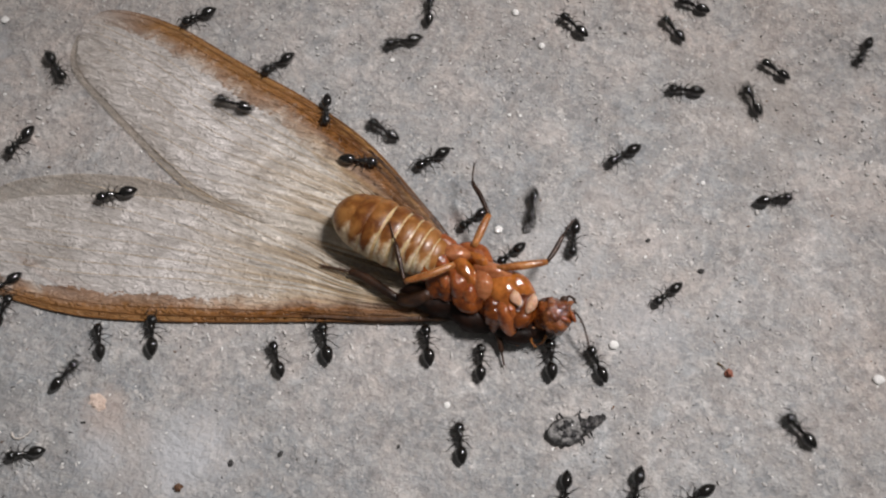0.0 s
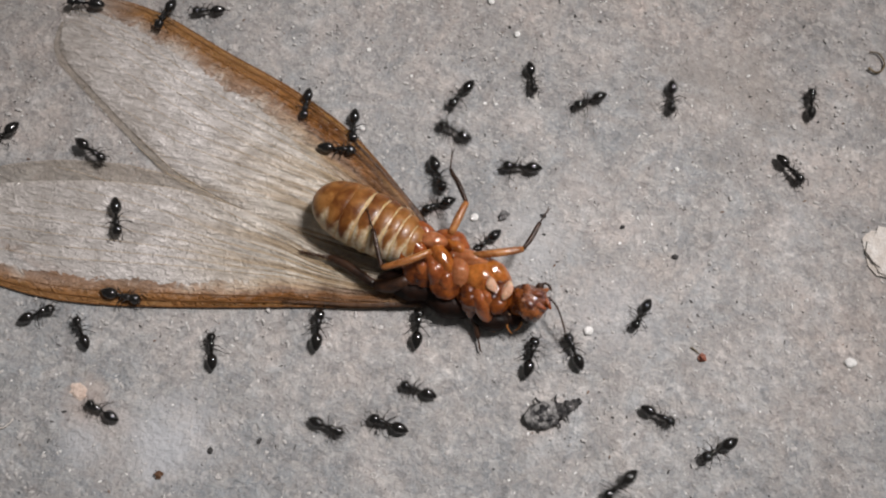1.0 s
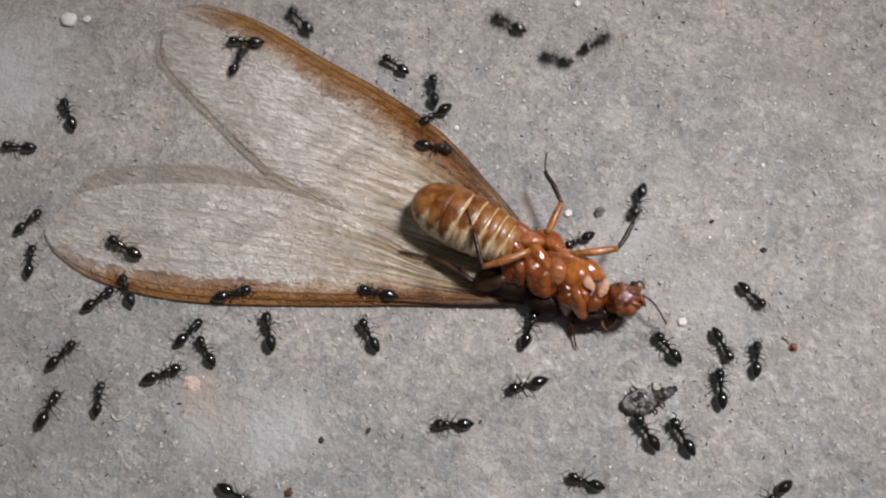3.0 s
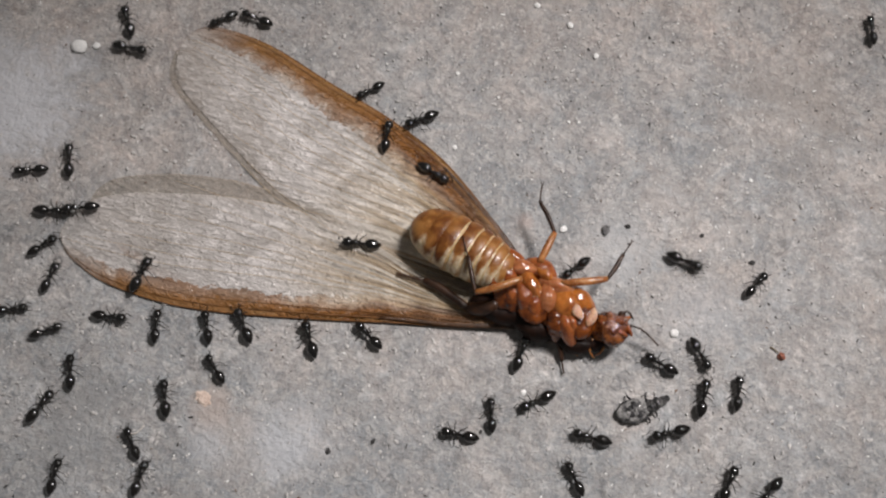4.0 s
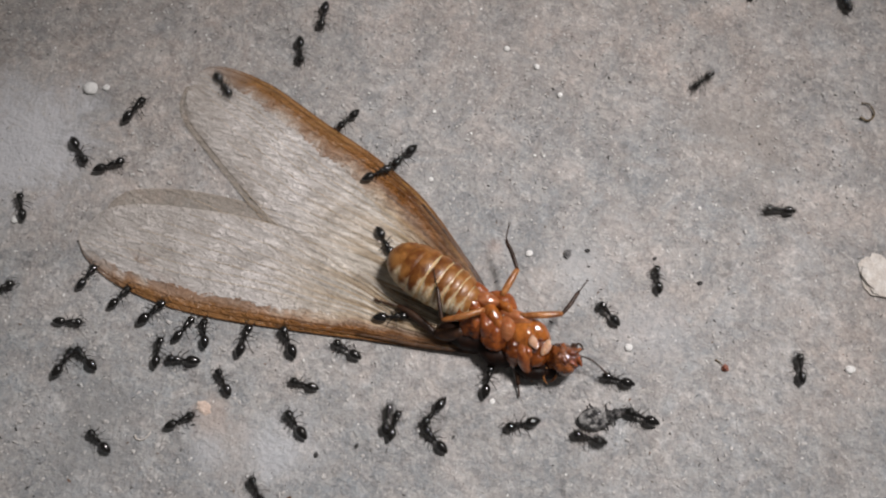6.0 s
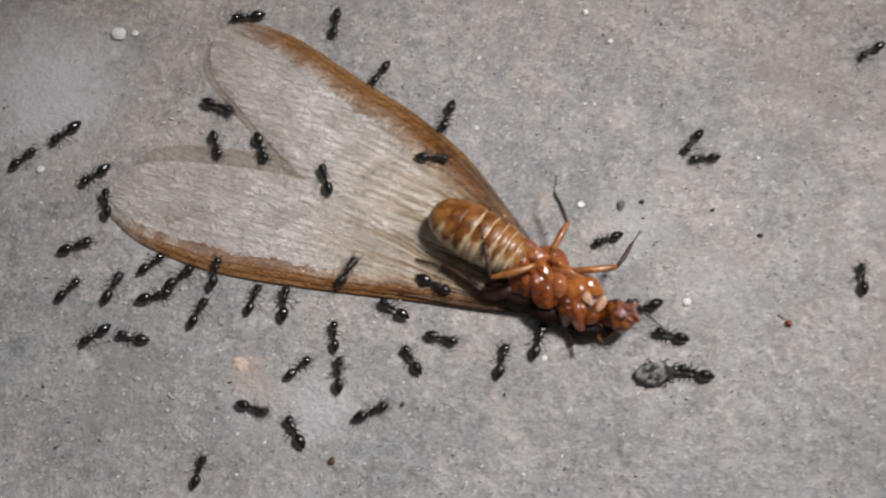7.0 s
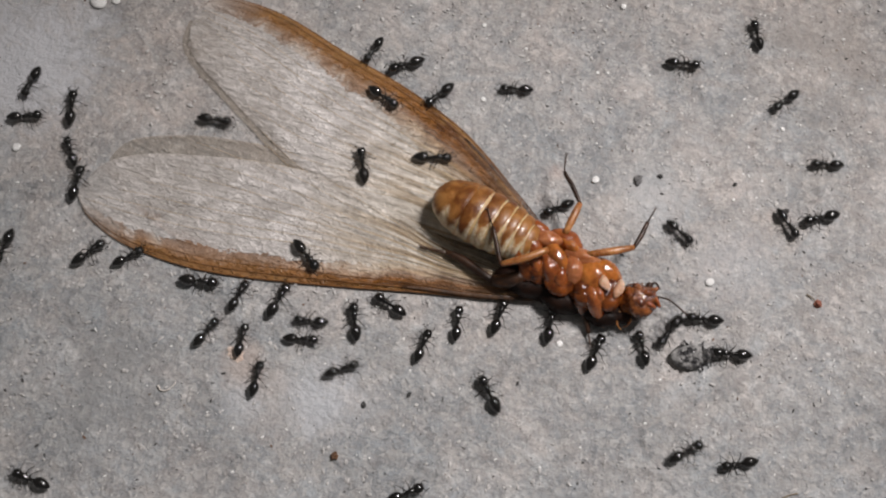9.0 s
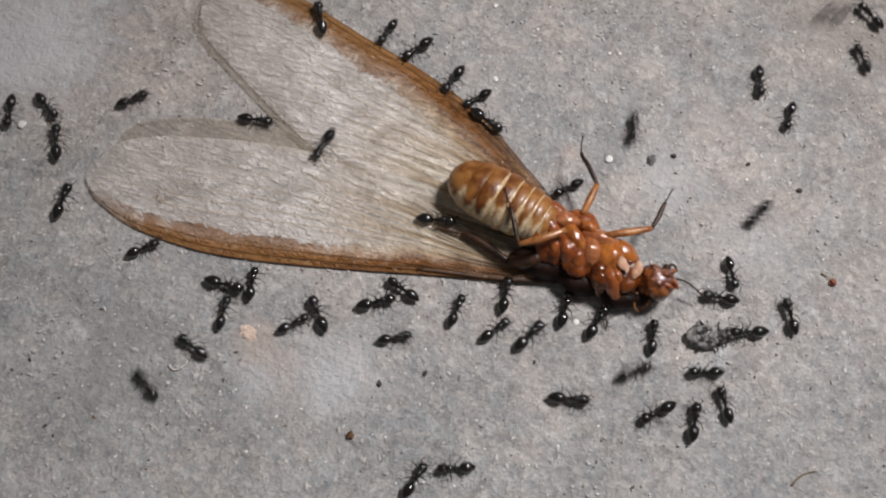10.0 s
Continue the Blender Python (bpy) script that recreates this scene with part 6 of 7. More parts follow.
    march(ANTS[52], [(0.5, -18.6, 17.1, 0, -81), (0.733, -18.3, 15.2, 0, -131), (1, -18.0, 13.3, 0.27, -182), (1.5, -18.3, 13.0, 0.27, -179), (2, -18.7, 16.2, 0, -232), (2.8, -24.8, 21.4, 0, -199), (2.9, -23.9, 19.5, 0, -136), (3, -23.1, 17.7, 0, -73), (3.33, -22.9, 16.6, 0, -132), (3.67, -22.7, 15.5, 0, -191), (4, -22.6, 14.4, 0, -250), (4.5, -23.2, 14.4, 0, -215), (5, -23.7, 14.4, 0, -238), (6, -24.8, 23.1, 0, -244), (6.4, -27.8, 25.8, 0, -177), (6.8, -30.7, 28.6, 0, -111), (7, -26.6, 18.5, 0, -73), (7.27, -26.2, 15.7, 0, 1), (7.5, -25.8, 13.0, 0, 74), (8, -26.2, 16.3, 0, 134), (8.8, -33.0, 20.5, 0, 204), (8.9, -30.6, 18.0, 0, 251), (9, -28.2, 15.4, 0, 299), (9.27, -27.9, 13.1, 0, 373), (9.5, -27.6, 10.7, 0, 448), (10, -28.0, 14.0, 0, 457)])
    march(ANTS[53], [(0, 43.9, -0.0, 0, 180), (0.2, 43.9, -0.0, 0, 180), (1, 35.9, -0.0, 0, 182), (1.27, 32.3, -0.3, 0, 223), (1.5, 28.7, -0.5, 0, 265), (2, 22.3, 1.2, 0, 237), (2.27, 26.5, 1.4, 0, 300), (2.5, 30.8, 1.7, 0, 363), (3.3, 38.8, 2.2, 0, 380), (4, 41.1, 4.2, 0, 439), (4.7, 43.4, 6.2, 0, 498), (5.5, 35.5, 5.1, 0, 545), (6.5, 21.7, 4.5, 0, 484), (6.73, 27.1, 4.7, 0, 425), (7, 32.5, 4.9, 0, 365), (7.4, 36.4, 5.5, 0, 437), (7.8, 40.4, 6.1, 0, 509), (8.5, 29.3, 6.8, 0, 539), (9, 20.8, 6.5, 0, 578), (9.5, 19.7, 6.8, 0, 579), (10, 18.3, 6.4, 0, 629)])
    march(ANTS[54], [(0, -7.9, -27.6, 0, 74), (0.2, -7.9, -27.6, 0, 74), (1, -5.7, -19.9, 0, 80), (1.27, -5.9, -18.3, 0, 2), (1.5, -6.1, -16.8, 0, -77), (2, -5.6, -21.6, 0, -97), (2.4, -6.6, -25.5, 0, -139), (2.8, -7.6, -29.4, 0, -181), (3, -17.1, -21.5, 0, -231), (4, -17.7, -17.0, 0, -285), (4.27, -16.4, -16.5, 0, -332), (4.5, -15.0, -15.9, 0, -379), (5, -16.1, -14.9, 0, -324), (6.5, -15.4, -12.5, 0, -336), (7, -13.3, -14.8, 0, -374), (7.17, -14.0, -16.2, 0, -431), (7.33, -14.7, -17.5, 0, -488), (7.5, -15.3, -18.8, 0, -545), (8, -16.0, -19.9, 0, -572), (8.27, -14.8, -17.7, 0, -619), (8.5, -13.6, -15.4, 0, -665), (9, -13.0, -13.4, 0, -641), (9.27, -13.4, -13.2, 0, -575), (9.5, -13.8, -12.9, 0, -509), (10, -17.7, -12.9, 0, -575)])
    march(ANTS[55], [(0, -3.1, -27.6, 0, 84), (0.2, -3.1, -27.6, 0, 84), (1, -2.2, -19.6, 0, 88), (1.5, -2.6, -16.0, 0, 98), (2, -1.3, -14.0, 0, 61), (2.5, -3.5, -10.3, 0, 95), (4, -4.4, -7.4, 0, 137), (4.5, -4.7, -7.5, 0, 136), (5, -4.6, -7.3, 0, 137), (6.5, -4.9, -7.5, 0, 154), (7, -4.6, -7.7, 0, 151), (7.5, -4.9, -7.8, 0, 141), (8, -5.0, -7.7, 0, 149), (8.5, -5.0, -8.0, 0, 159), (9, -5.1, -8.5, 0, 148), (9.5, -5.1, -8.4, 0, 147), (10, -5.2, -8.9, 0, 146)])
    march(ANTS[56], [(0, -35.3, 8.3, 0, -13), (0.7, -35.3, 8.3, 0, -13), (1.5, -27.5, 6.5, 0, -9), (2, -24.9, 6.7, 0, -3), (2.27, -24.7, 6.2, 0, 57), (2.5, -24.6, 5.8, 0, 117), (4, -25.1, 3.7, 0, 97), (4.5, -25.9, 2.4, 0, 36), (5, -23.1, 6.3, 0, 27), (6.5, -23.9, 5.0, 0, 15), (6.73, -24.9, 3.0, 0, -63), (7, -25.9, 1.0, 0, -140), (7.5, -26.7, -3.7, 0, -125), (8, -26.8, -4.1, 0, -178), (8.5, -26.8, -3.7, 0, -146), (9, -29.5, -5.6, 0, -107), (9.5, -32.2, -5.7, 0, -172), (10, -40.1, -7.1, 0, -170)])
    march(ANTS[57], [(0, -34.4, 2.1, 0, -3), (0.7, -34.4, 2.1, 0, -3), (1.5, -26.4, 1.6, 0, -2), (1.73, -25.1, 1.7, 0, 52), (2, -23.8, 1.8, 0, 106), (2.5, -25.9, -1.8, 0, 74), (4, -25.9, -2.4, 0, 38), (4.5, -25.7, -2.0, 0, 55), (5, -25.2, -1.6, 0, 53), (6.5, -23.5, -3.2, 0, 72), (7, -24.7, -1.0, 0.27, 102), (7.5, -25.1, -1.6, 0, 98), (8, -25.5, -0.1, 0, 100), (8.5, -28.2, -0.2, 0, 97), (9, -26.2, 1.2, 0, 112), (9.5, -24.9, 1.1, 0, 67), (10, -22.9, 3.4, 0, 28)])
    march(ANTS[58], [(0, -29.5, -12.2, 0, 23), (0.7, -29.5, -12.2, 0, 23), (1.5, -22.1, -9.2, 0, 12), (1.73, -16.7, -8.8, 0, 80), (2, -11.3, -8.4, 0, 147), (2.5, -11.1, -8.5, 0, 103), (4, -8.1, -7.8, 0, 110), (4.5, -8.4, -7.6, 0, 114), (5, -8.7, -7.9, 0, 151), (6.5, -9.0, -6.5, 0, 86), (7, -7.8, -5.3, 0.27, 62), (7.5, -4.3, 0.8, 0.27, 45), (8, -3.3, 1.0, 0.27, -25), (8.5, -3.6, -0.0, 0.27, -26), (9, -2.6, 1.4, 0.27, -0), (9.5, -0.5, 2.9, 0.27, -18), (10, 0.0, 2.6, 0.27, -37)])
    march(ANTS[59], [(0, -29.6, -16.6, 0, 29), (0.7, -29.6, -16.6, 0, 29), (1.5, -22.6, -12.7, 0, 23), (2, -20.2, -12.5, 0, 93), (2.5, -20.3, -12.5, 0, 87), (4, -18.5, -14.9, 0, 118), (4.5, -19.5, -13.3, 0, 184), (5, -18.5, -21.3, 0, 253), (5.4, -21.1, -24.3, 0, 295), (5.8, -23.7, -27.3, 0, 336), (6.5, -16.1, -22.4, 0, 409), (7, -16.4, -19.0, 0, 437), (7.5, -17.5, -18.3, 0, 456), (8, -18.8, -16.1, 0, 431), (8.5, -14.9, -13.2, 0, 415), (9, -14.1, -11.0, 0, 439), (9.5, -13.9, -10.5, 0, 432), (10, -11.7, -11.3, 0, 390)])
    march(ANTS[60], [(0, -30.5, -18.4, 0, 31), (0.7, -30.5, -18.4, 0, 31), (1.5, -23.6, -14.3, 0, 25), (2, -21.2, -14.1, 0, 90), (2.5, -21.6, -14.0, 0, 80), (4, -24.4, -12.9, 0, 57), (4.5, -23.4, -10.3, 0, 85), (5, -25.1, -9.5, 0, 40), (6.5, -24.0, -8.3, 0, 68), (7, -23.5, -7.0, 0, 66), (7.5, -23.4, -7.3, 0, 100), (8, -23.8, -4.4, 0, 67), (8.5, -23.7, -4.5, 0, 58), (9, -24.1, -5.7, 0, 40), (9.27, -24.4, -6.4, 0, 92), (9.5, -24.8, -7.0, 0, 143), (10, -32.4, -7.2, 0, 182)])
    march(ANTS[61], [(0, -17.4, -28.7, 0, 59), (0.7, -17.4, -28.7, 0, 59), (1.5, -13.2, -21.8, 0, 68), (2, -13.6, -19.5, 0, -2), (2.5, -11.2, -16.2, 0, 59), (2.83, -11.0, -17.6, 0, 4), (3.17, -10.9, -19.0, 0, -51), (3.5, -10.7, -20.5, 0, -106), (3.9, -12.6, -24.0, 0, -50), (4.3, -14.4, -27.5, 0, 6), (4.5, -6.0, -20.0, 0, 62), (4.73, -6.2, -16.4, 0, 125), (5, -6.5, -12.7, 0, 188), (5.73, -7.5, -12.8, 0, 147), (6.5, -8.5, -12.8, 0, 105), (7, -7.9, -12.3, 0, 92), (7.5, -6.2, -10.9, 0, 87), (8, -7.5, -10.4, 0, 122), (8.5, -6.7, -10.2, 0, 72), (9, -7.2, -9.6, 0, 98), (9.5, -7.2, -10.0, 0, 122), (9.73, -7.0, -9.9, 0, 69), (10, -6.7, -9.8, 0, 15)])
    march(ANTS[62], [(0, -36.0, -6.6, 0, 10), (1.2, -36.0, -6.6, 0, 10), (2, -28.2, -5.2, 0, 9), (2.27, -26.9, -5.1, 0, 50), (2.5, -25.6, -5.0, 0, 91), (4, -25.1, -4.5, 0, 71), (4.5, -22.3, -4.5, 0, 44), (5, -22.1, -4.1, 0, 52), (6.5, -21.0, -4.5, 0, 48), (7, -21.1, -5.2, 0, 41), (7.5, -21.0, -5.4, 0, 37), (8, -21.5, -4.8, 0, 35), (8.5, -21.7, -5.1, 0, 31), (9, -21.6, -5.9, 0, 31), (9.5, -21.3, -6.3, 0, 37), (10, -21.2, -6.8, 0, 27)])
    march(ANTS[63], [(0, -32.1, -15.3, 0, 25), (1.2, -32.1, -15.3, 0, 25), (2, -24.9, -11.9, 0, 14), (2.5, -16.0, -11.3, 0, -5), (3.27, -16.4, -11.6, 0, 48), (4, -16.8, -12.0, 0, 101), (4.27, -17.1, -11.0, 0, 143), (4.5, -17.3, -10.1, 0, 186), (5, -16.7, -8.7, 0, 200), (6.5, -16.3, -8.6, 0, 127), (6.73, -18.4, -8.0, 0, 72), (7, -20.6, -7.5, 0, 18), (7.5, -21.5, -8.6, 0, 92), (7.73, -27.3, -8.8, 0, 140), (8, -33.0, -9.0, 0, 187), (8.8, -40.7, -11.1, 0, 195), (10, -40.7, -11.1, 0, 195)])
    march(ANTS[64], [(0, -32.4, -14.0, 0, 23), (1.2, -32.4, -14.0, 0, 23), (2, -25.1, -10.8, 0, 18), (2.5, -22.3, -10.6, 0, 36), (4, -22.9, -10.6, 0, 98), (4.5, -19.5, -11.0, 0, 168), (5, -21.8, -8.4, 0, 128), (6.5, -23.5, -9.4, 0, 155), (7, -24.3, -10.4, 0, 217), (7.5, -24.5, -11.2, 0, 253), (8, -25.1, -11.2, 0, 213), (8.5, -25.8, -11.8, 0, 225), (9, -31.3, -12.0, 0, 193), (9.8, -38.8, -14.9, 0, 201), (10, -38.8, -14.9, 0, 201)])
    march(ANTS[65], [(0, -38.2, -0.3, 0, 0), (2.2, -38.2, -0.3, 0, 0), (3, -30.2, -0.3, 0, 2), (3.33, -28.1, -0.1, 0, -56), (3.67, -25.9, 0.0, 0, -114), (4, -23.8, 0.2, 0.27, -172), (4.5, -24.6, 1.3, 0, -133), (5, -32.6, 0.9, 0, -179), (5.8, -40.6, 1.2, 0, -217), (6, -42.5, 5.4, 0, -258), (6.2, -44.4, 9.7, 0, -300), (7, -36.6, 8.0, 0, -367), (7.27, -34.5, 8.1, 0, -311), (7.5, -32.5, 8.2, 0, -255), (8, -32.0, 8.4, 0, -239), (8.5, -31.2, 8.6, 0, -200), (9, -34.6, 8.4, 0, -189), (9.8, -42.3, 10.3, 0, -194), (10, -42.3, 10.3, 0, -194)])
    march(ANTS[66], [(0, -37.5, -8.8, 0, 13), (2.2, -37.5, -8.8, 0, 13), (3, -29.8, -7.0, 0, 11), (4, -27.2, -6.8, 0, 11), (4.5, -26.3, -6.6, 0, 48), (5, -25.7, -6.1, 0, 61), (5.73, -25.0, -6.2, 0, 20), (6.5, -24.2, -6.3, 0, -22), (7, -26.5, -7.3, 0, 49), (7.5, -26.4, -6.5, 0, 75), (8, -28.1, -6.8, 0, 144), (8.5, -32.9, -6.9, 0, 188), (9.3, -40.7, -8.6, 0, 192), (10, -40.7, -8.6, 0, 192)])
    march(ANTS[67], [(0, -36.3, -10.5, 0, 16), (2.2, -36.3, -10.5, 0, 16), (3, -28.6, -8.3, 0, 12), (4, -24.8, -8.1, 0, 22), (4.5, -19.0, -8.7, 0, 73), (5, -14.7, -10.7, 0, 71), (6.5, -12.5, -9.8, 0, 137), (6.73, -11.6, -10.9, 0, 91), (7, -10.6, -12.0, 0, 44), (7.5, -10.3, -12.2, 0, 33), (8, -10.8, -11.9, 0, 37), (8.5, -11.1, -11.8, 0, 58), (9, -10.4, -10.9, 0, -2), (9.5, -9.3, -11.1, 0, 65), (10, -5.5, -12.0, 0, 13)])
    march(ANTS[68], [(0, -33.5, -21.7, 0, 33), (2.2, -33.5, -21.7, 0, 33), (3, -26.8, -17.4, 0, 23), (4, -22.9, -17.1, 0, 82), (4.5, -23.3, -17.0, 0, 63), (5, -23.0, -16.4, 0, 45), (5.73, -21.9, -14.8, 0, 108), (6.5, -20.8, -13.1, 0, 171), (7, -21.8, -10.4, 0, 170), (7.5, -20.4, -10.6, 0, 117), (8, -19.1, -11.4, 0, 186), (8.5, -18.0, -12.3, 0, 151), (8.73, -17.2, -11.4, 0, 102), (9, -16.3, -10.6, 0, 53), (9.5, -15.8, -10.3, 0, 58), (10, -16.0, -10.7, 0, 79)])
    march(ANTS[69], [(0, -41.2, 11.4, 0, -15), (3.2, -41.2, 11.4, 0, -15), (4, -33.5, 9.3, 0, -7), (4.5, -27.1, 9.6, 0, -85), (5, -25.5, 8.2, 0, -44), (6.5, -26.4, 5.9, 0, -84), (7, -28.4, 4.1, 0, -137), (7.5, -28.4, 3.8, 0, -138), (8, -28.6, 4.0, 0, -150), (8.5, -26.5, 7.8, 0, -145), (8.73, -26.5, 6.0, 0, -207), (9, -26.5, 4.3, 0, -270), (9.5, -27.5, 0.7, 0, -248), (10, -27.4, 0.2, 0, -263)])
    march(ANTS[70], [(0, -41.1, 3.0, 0, -4), (3.2, -41.1, 3.0, 0, -4), (4, -33.1, 2.4, 0, -2), (4.5, -30.3, 2.6, 0, 23), (4.73, -31.8, 2.5, 0, 100), (5, -33.3, 2.4, 0, 178), (5.27, -35.9, 2.6, 0, 121), (5.53, -38.6, 2.8, 0, 65), (5.8, -41.3, 3.0, 0, 9), (6.5, -18.1, 4.7, 0, -34), (7, -17.7, 3.7, 0, -71), (7.5, -18.8, 4.1, 0, -77), (7.73, -19.3, 6.1, 0, -149), (8, -19.8, 8.2, 0, -220), (8.5, -22.4, 11.2, 0, -214), (9, -22.9, 15.7, 0, -232), (9.8, -29.5, 20.2, 0, -214), (10, -29.5, 20.2, 0, -214)])
    march(ANTS[71], [(0, -26.3, -26.6, 0, 45), (3.2, -26.3, -26.6, 0, 45), (4, -20.7, -20.9, 0, 62), (4.5, -21.2, -17.2, 0, 109), (5, -21.0, -16.3, 0, 145), (5.5, -20.6, -19.1, 0, 196), (6, -20.2, -21.9, 0, 248), (6.8, -25.6, -27.8, 0, 214), (7.27, -28.4, -28.5, 0, 150), (7.7, -31.3, -29.3, 0, 87), (8.5, -25.4, -23.8, 0, 60), (8.73, -25.7, -21.9, 0, 110), (9, -25.9, -19.9, 0, 160), (9.27, -25.7, -21.9, 0, 200), (9.5, -25.4, -23.9, 0, 241), (10, -31.2, -29.4, 0, 223)])
    march(ANTS[72], [(0, -22.3, 28.2, 0, -52), (5.7, -22.3, 28.2, 0, -52), (6.5, -17.4, 22.0, 0, -68), (6.73, -17.0, 18.0, 0, -118), (7, -16.5, 14.0, 0, -168), (7.5, -16.9, 13.9, 0, -169), (8, -17.1, 17.2, 0, -237), (8.8, -22.8, 22.9, 0, -225), (10, -22.8, 22.9, 0, -225)])
    march(ANTS[73], [(0, -6.9, -29.7, 0, 77), (5.7, -6.9, -29.7, 0, 77), (6.5, -5.1, -21.9, 0, 85), (7, -5.6, -14.7, 0, 27), (7.5, 0.1, -13.1, 0, 21), (8, 7.3, -12.4, 0, 43), (8.5, 7.9, -11.4, 0, 56), (9, 7.8, -11.1, 0, 67), (9.5, 7.7, -10.4, 0, 39), (10, 6.9, -10.6, 0, 58)])
    march(ANTS[74], [(0, -46.5, 13.0, 0, -16), (6.2, -46.5, 13.0, 0, -16), (7, -38.8, 10.9, 0, -11), (7.27, -37.3, 11.0, 0, 62), (7.5, -35.7, 11.0, 0, 135), (8, -38.6, 10.9, 0, 169), (8.8, -46.3, 13.1, 0, 164), (10, -46.3, 13.1, 0, 164)])
    march(ANTS[75], [(0, -43.9, 5.1, 0, -7), (6.2, -43.9, 5.1, 0, -7), (7, -35.9, 4.2, 0, -1), (7.5, -25.1, 4.7, 0, 61), (8, -21.4, 5.8, 0, 29), (8.5, -21.7, 6.1, 0, 39), (9, -17.0, 3.7, 0, -8), (9.5, -15.3, 3.0, 0, 11), (10, -14.9, 2.2, 0, -7)])
    march(ANTS[76], [(0, -37.6, 20.7, 0, -29), (6.7, -37.6, 20.7, 0, -29), (7.5, -30.6, 16.8, 0, -57), (7.73, -29.9, 12.4, 0, -112), (8, -29.3, 7.9, 0, -166), (8.5, -28.8, 8.0, 0, -170), (9, -29.4, 5.9, 0, -109), (9.5, -30.9, 5.1, 0, -102), (10, -30.6, 2.1, 0, -91)])
    march(ANTS[77], [(0, -43.4, -7.3, 0, 10), (6.7, -43.4, -7.3, 0, 10), (7.5, -35.5, -6.0, 0, 7), (7.73, -33.1, -5.9, 0, 81), (8, -30.6, -5.7, 0, 155), (8.5, -33.2, -5.8, 0, 188), (9.3, -41.1, -7.2, 0, 190), (10, -41.1, -7.2, 0, 190)])
    march(ANTS[78], [(0, -24.4, -30.0, 0, 51), (8.7, -24.4, -30.0, 0, 51), (9.5, -19.3, -23.8, 0, 74), (10, -20.2, -15.3, 0, 130)])
    march(ANTS[79], [(0, 11.6, -30.7, 0, 111), (8.7, 11.6, -30.7, 0, 111), (9.5, 8.7, -23.2, 0, 98), (10, 9.1, -13.7, 0, 24)])
    walk(TERMITE, trail([(0, 0.18, 1.00, 0, 6.02), (0.5, 0.24, 1.10, 0, 5.57), (1, 0.32, 1.16, 0, 5.18), (1.5, 0.27, 1.03, 0, 6.10), (2, 0.23, 1.03, 0, 5.41), (2.5, 0.23, 1.01, 0, 5.26), (4, 0.15, 0.35, 0, 2.08), (4.5, -0.00, 0.00, 0, 0.00), (5, 0.02, -0.15, 0, -0.88), (5.2, 0.05, -0.12, 0, -1.03), (6.3, 0.02, -0.23, 0, -0.93), (6.5, -0.04, -0.30, 0, -1.09), (7, -0.20, -0.63, 0, 0.56), (7.5, -0.19, -0.55, 0, 0.64), (8, -0.27, -0.36, 0, 0.73), (8.5, -0.32, -0.71, 0, 1.02), (9, -0.40, -1.06, 0, 1.68), (9.5, -0.49, -1.02, 0, 1.10), (10, -0.32, -1.25, 0, 1.35)]))
    walk(TERMITE_WINGS[1], trail([(0, -0.33, -0.27, 0, 3), (2.5, -0.35, -0.28, 0, 3.2), (4, -0.22, -0.17, 0, 2), (4.5, -0.08, -0.06, 0, 0.7), (5, -0.06, -0.04, 0, 0.5), (6.3, 0.02, 0.02, 0, -0.2), (7, 0.09, 0.07, 0, -0.8), (8, 0.03, 0.03, 0, -0.3), (9, 0.00, 0.00, 0, 0), (10, -0.07, -0.05, 0, 0.6)]))
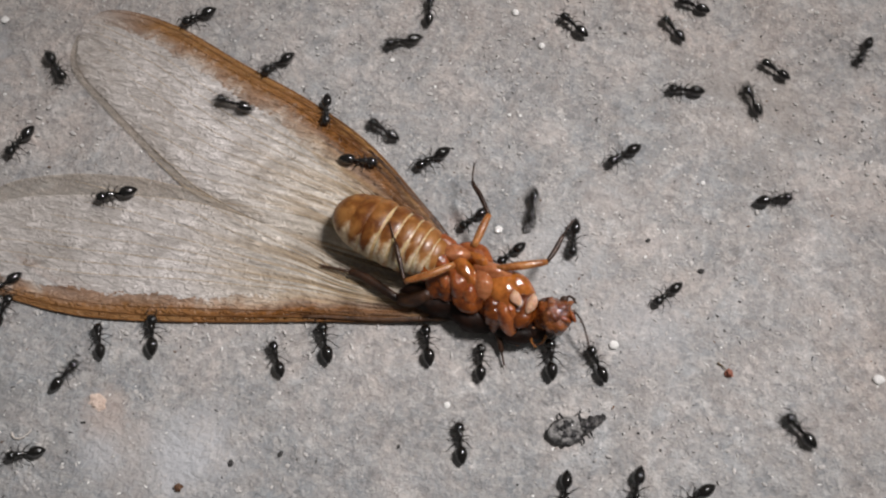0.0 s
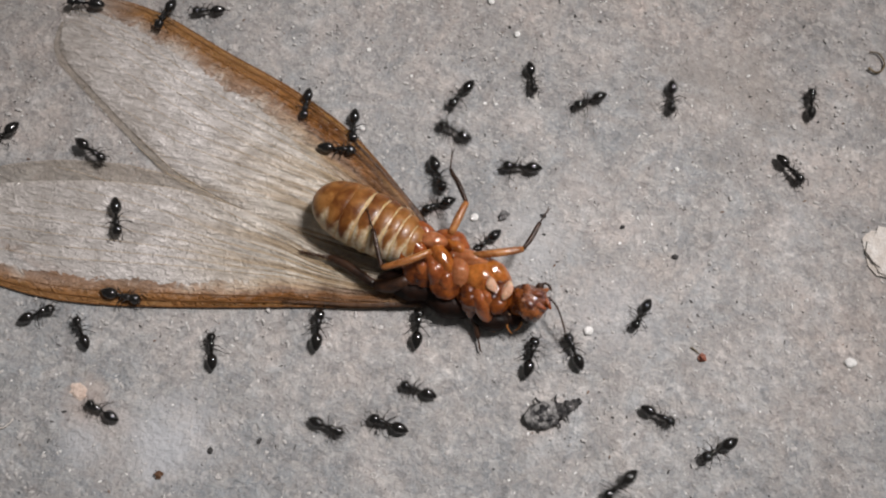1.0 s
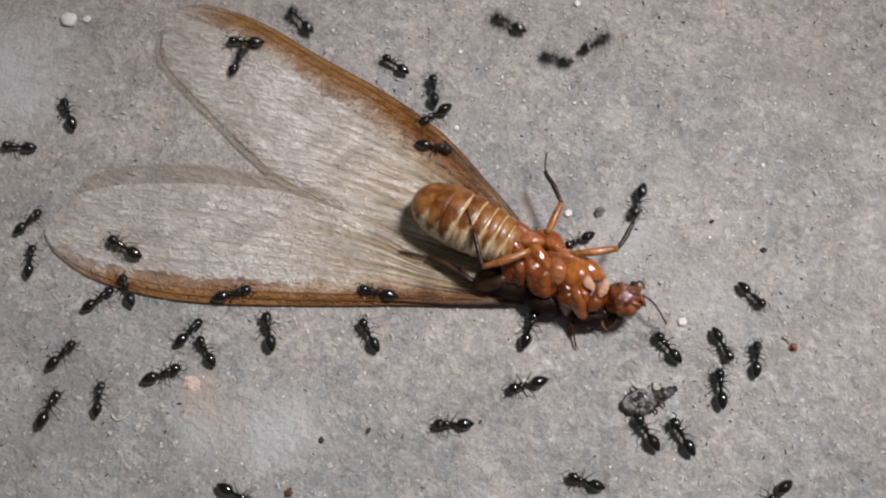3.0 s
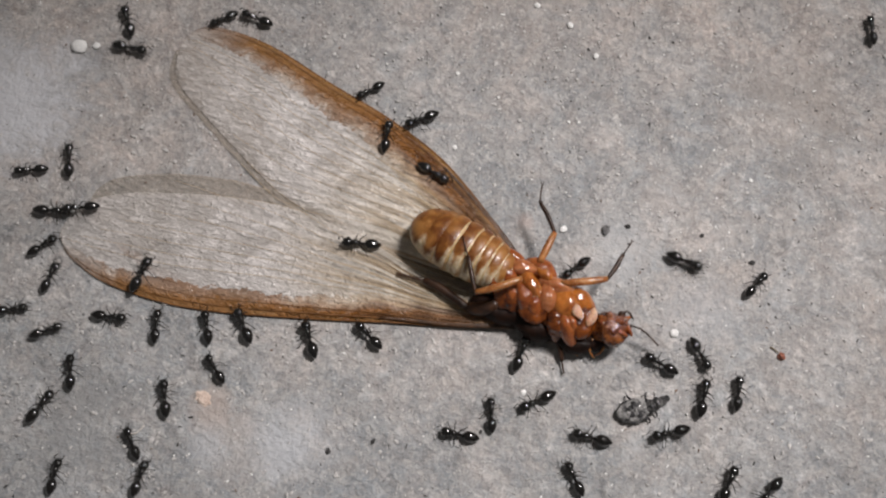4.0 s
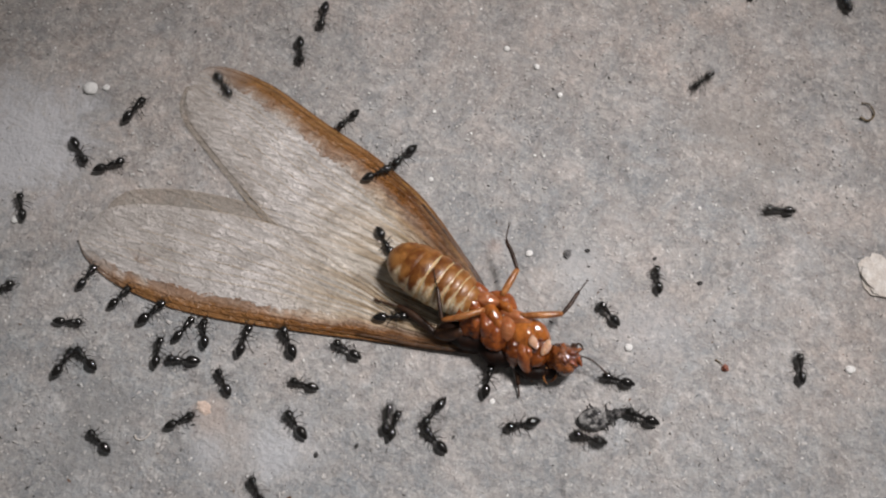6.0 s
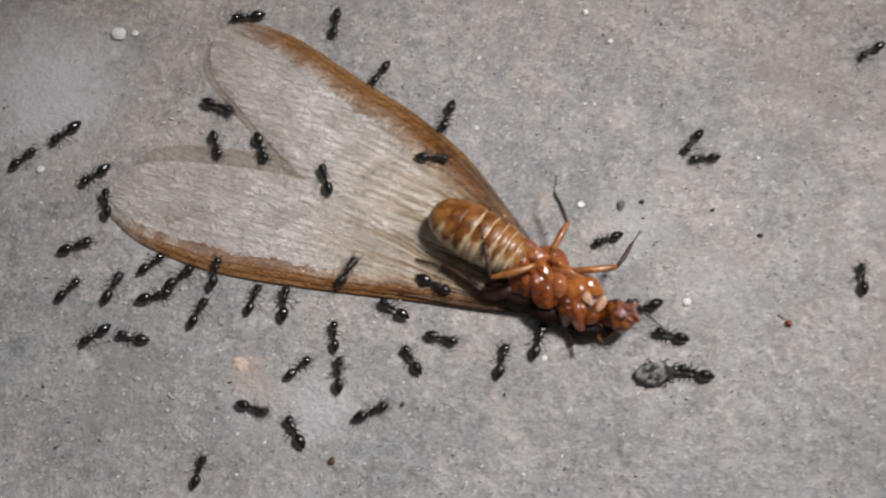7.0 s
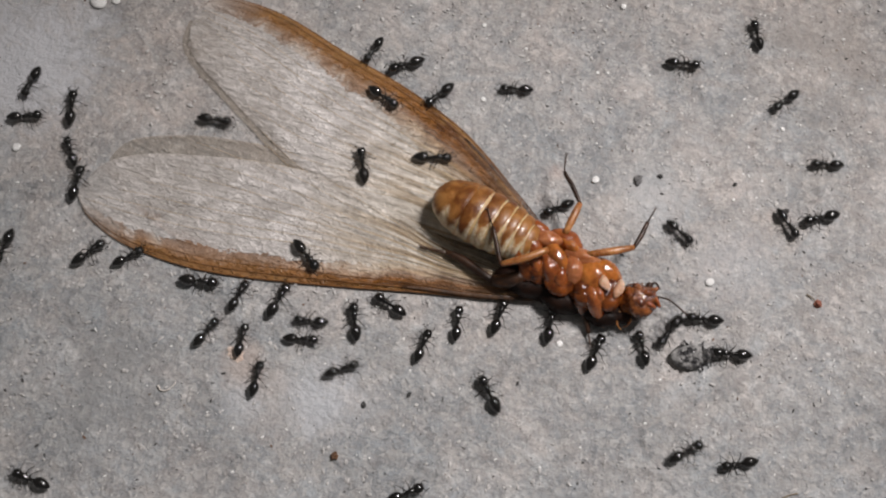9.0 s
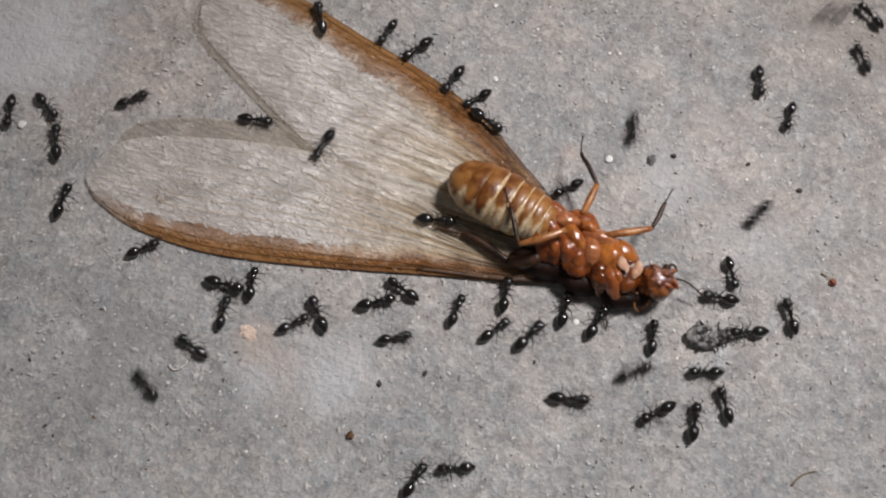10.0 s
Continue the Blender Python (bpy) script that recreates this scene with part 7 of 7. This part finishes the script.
    walk(TERMITE_WINGS[3], trail([(0, -0.33, -0.27, 0, 3), (2.5, -0.35, -0.28, 0, 3.2), (4, -0.22, -0.17, 0, 2), (4.5, -0.08, -0.06, 0, 0.7), (5, -0.06, -0.04, 0, 0.5), (6.3, 0.02, 0.02, 0, -0.2), (7, 0.09, 0.07, 0, -0.8), (8, 0.03, 0.03, 0, -0.3), (9, 0.00, 0.00, 0, 0), (10, -0.07, -0.05, 0, 0.6)]))
    walk(TERMITE_LEGS[1], trail([(0, 0.00, 0.00, 0, 0), (4.5, 0.00, 0.00, 0, 0), (5, 0.17, 0.25, 0, -2), (5.2, 0.04, 0.06, 0, -0.5), (6.5, 0.00, 0.00, 0, 0), (7, -0.08, -0.13, 0, 1), (7.5, -0.24, -0.39, 0, 3), (8, -0.45, -0.79, 0, 6), (8.5, -0.35, -0.59, 0, 4.5), (9, -0.24, -0.39, 0, 3), (9.5, -0.42, -0.72, 0, 5.5), (10, -0.27, -0.45, 0, 3.5)]))
    walk(TERMITE_FEELERS[0], [(t, mpose(11.75, -7.1, 1.6, 0, 0, a)) for t, a in ((0, -40), (1, -38), (2, -34), (2.5, -30), (4, -4), (4.5, 0), (10, 0))])
    walk(HUSK_THING, trail([(0, 13.11, -11.52, 0, 12), (0.5, 13.09, -11.44, 0, 12), (1, 13.17, -11.48, 0, 12), (1.5, 13.19, -11.79, 0, 18), (2, 13.09, -11.92, 0, 22), (2.5, 13.11, -11.37, 0, 12), (4, 13.07, -11.39, 0, 11), (4.5, 13.04, -11.49, 0, 10), (5, 13.06, -11.47, 0, 10), (6.5, 13.34, -11.51, 0, 2), (7, 13.28, -11.41, 0, 1), (7.5, 13.23, -11.12, 0, 0), (8, 13.67, -11.19, 0, -1), (8.5, 13.76, -11.17, 0, -1), (9, 14.14, -11.26, 0, -2), (9.5, 13.81, -11.35, 0, -3), (10, 14.04, -11.39, 0, -4)]))
    walk(PEBBLE, trail([(0, 9.81, 0.74, 0.08, 20), (2.7, 9.81, 0.74, 0.08, 20), (3.8, 10.81, 0.55, 0.08, 50), (10, 10.81, 0.55, 0.08, 50)]))
    walk(CRUMB, trail([(0, -9.15, -16.4, 0.09, 10), (1, -9.15, -16.4, 0.09, 10), (1.5, -8.6, -17.2, 0.09, 40), (2, -8.0, -18.0, 0.09, 70), (10, -8.0, -18.0, 0.09, 70)]))


motions()
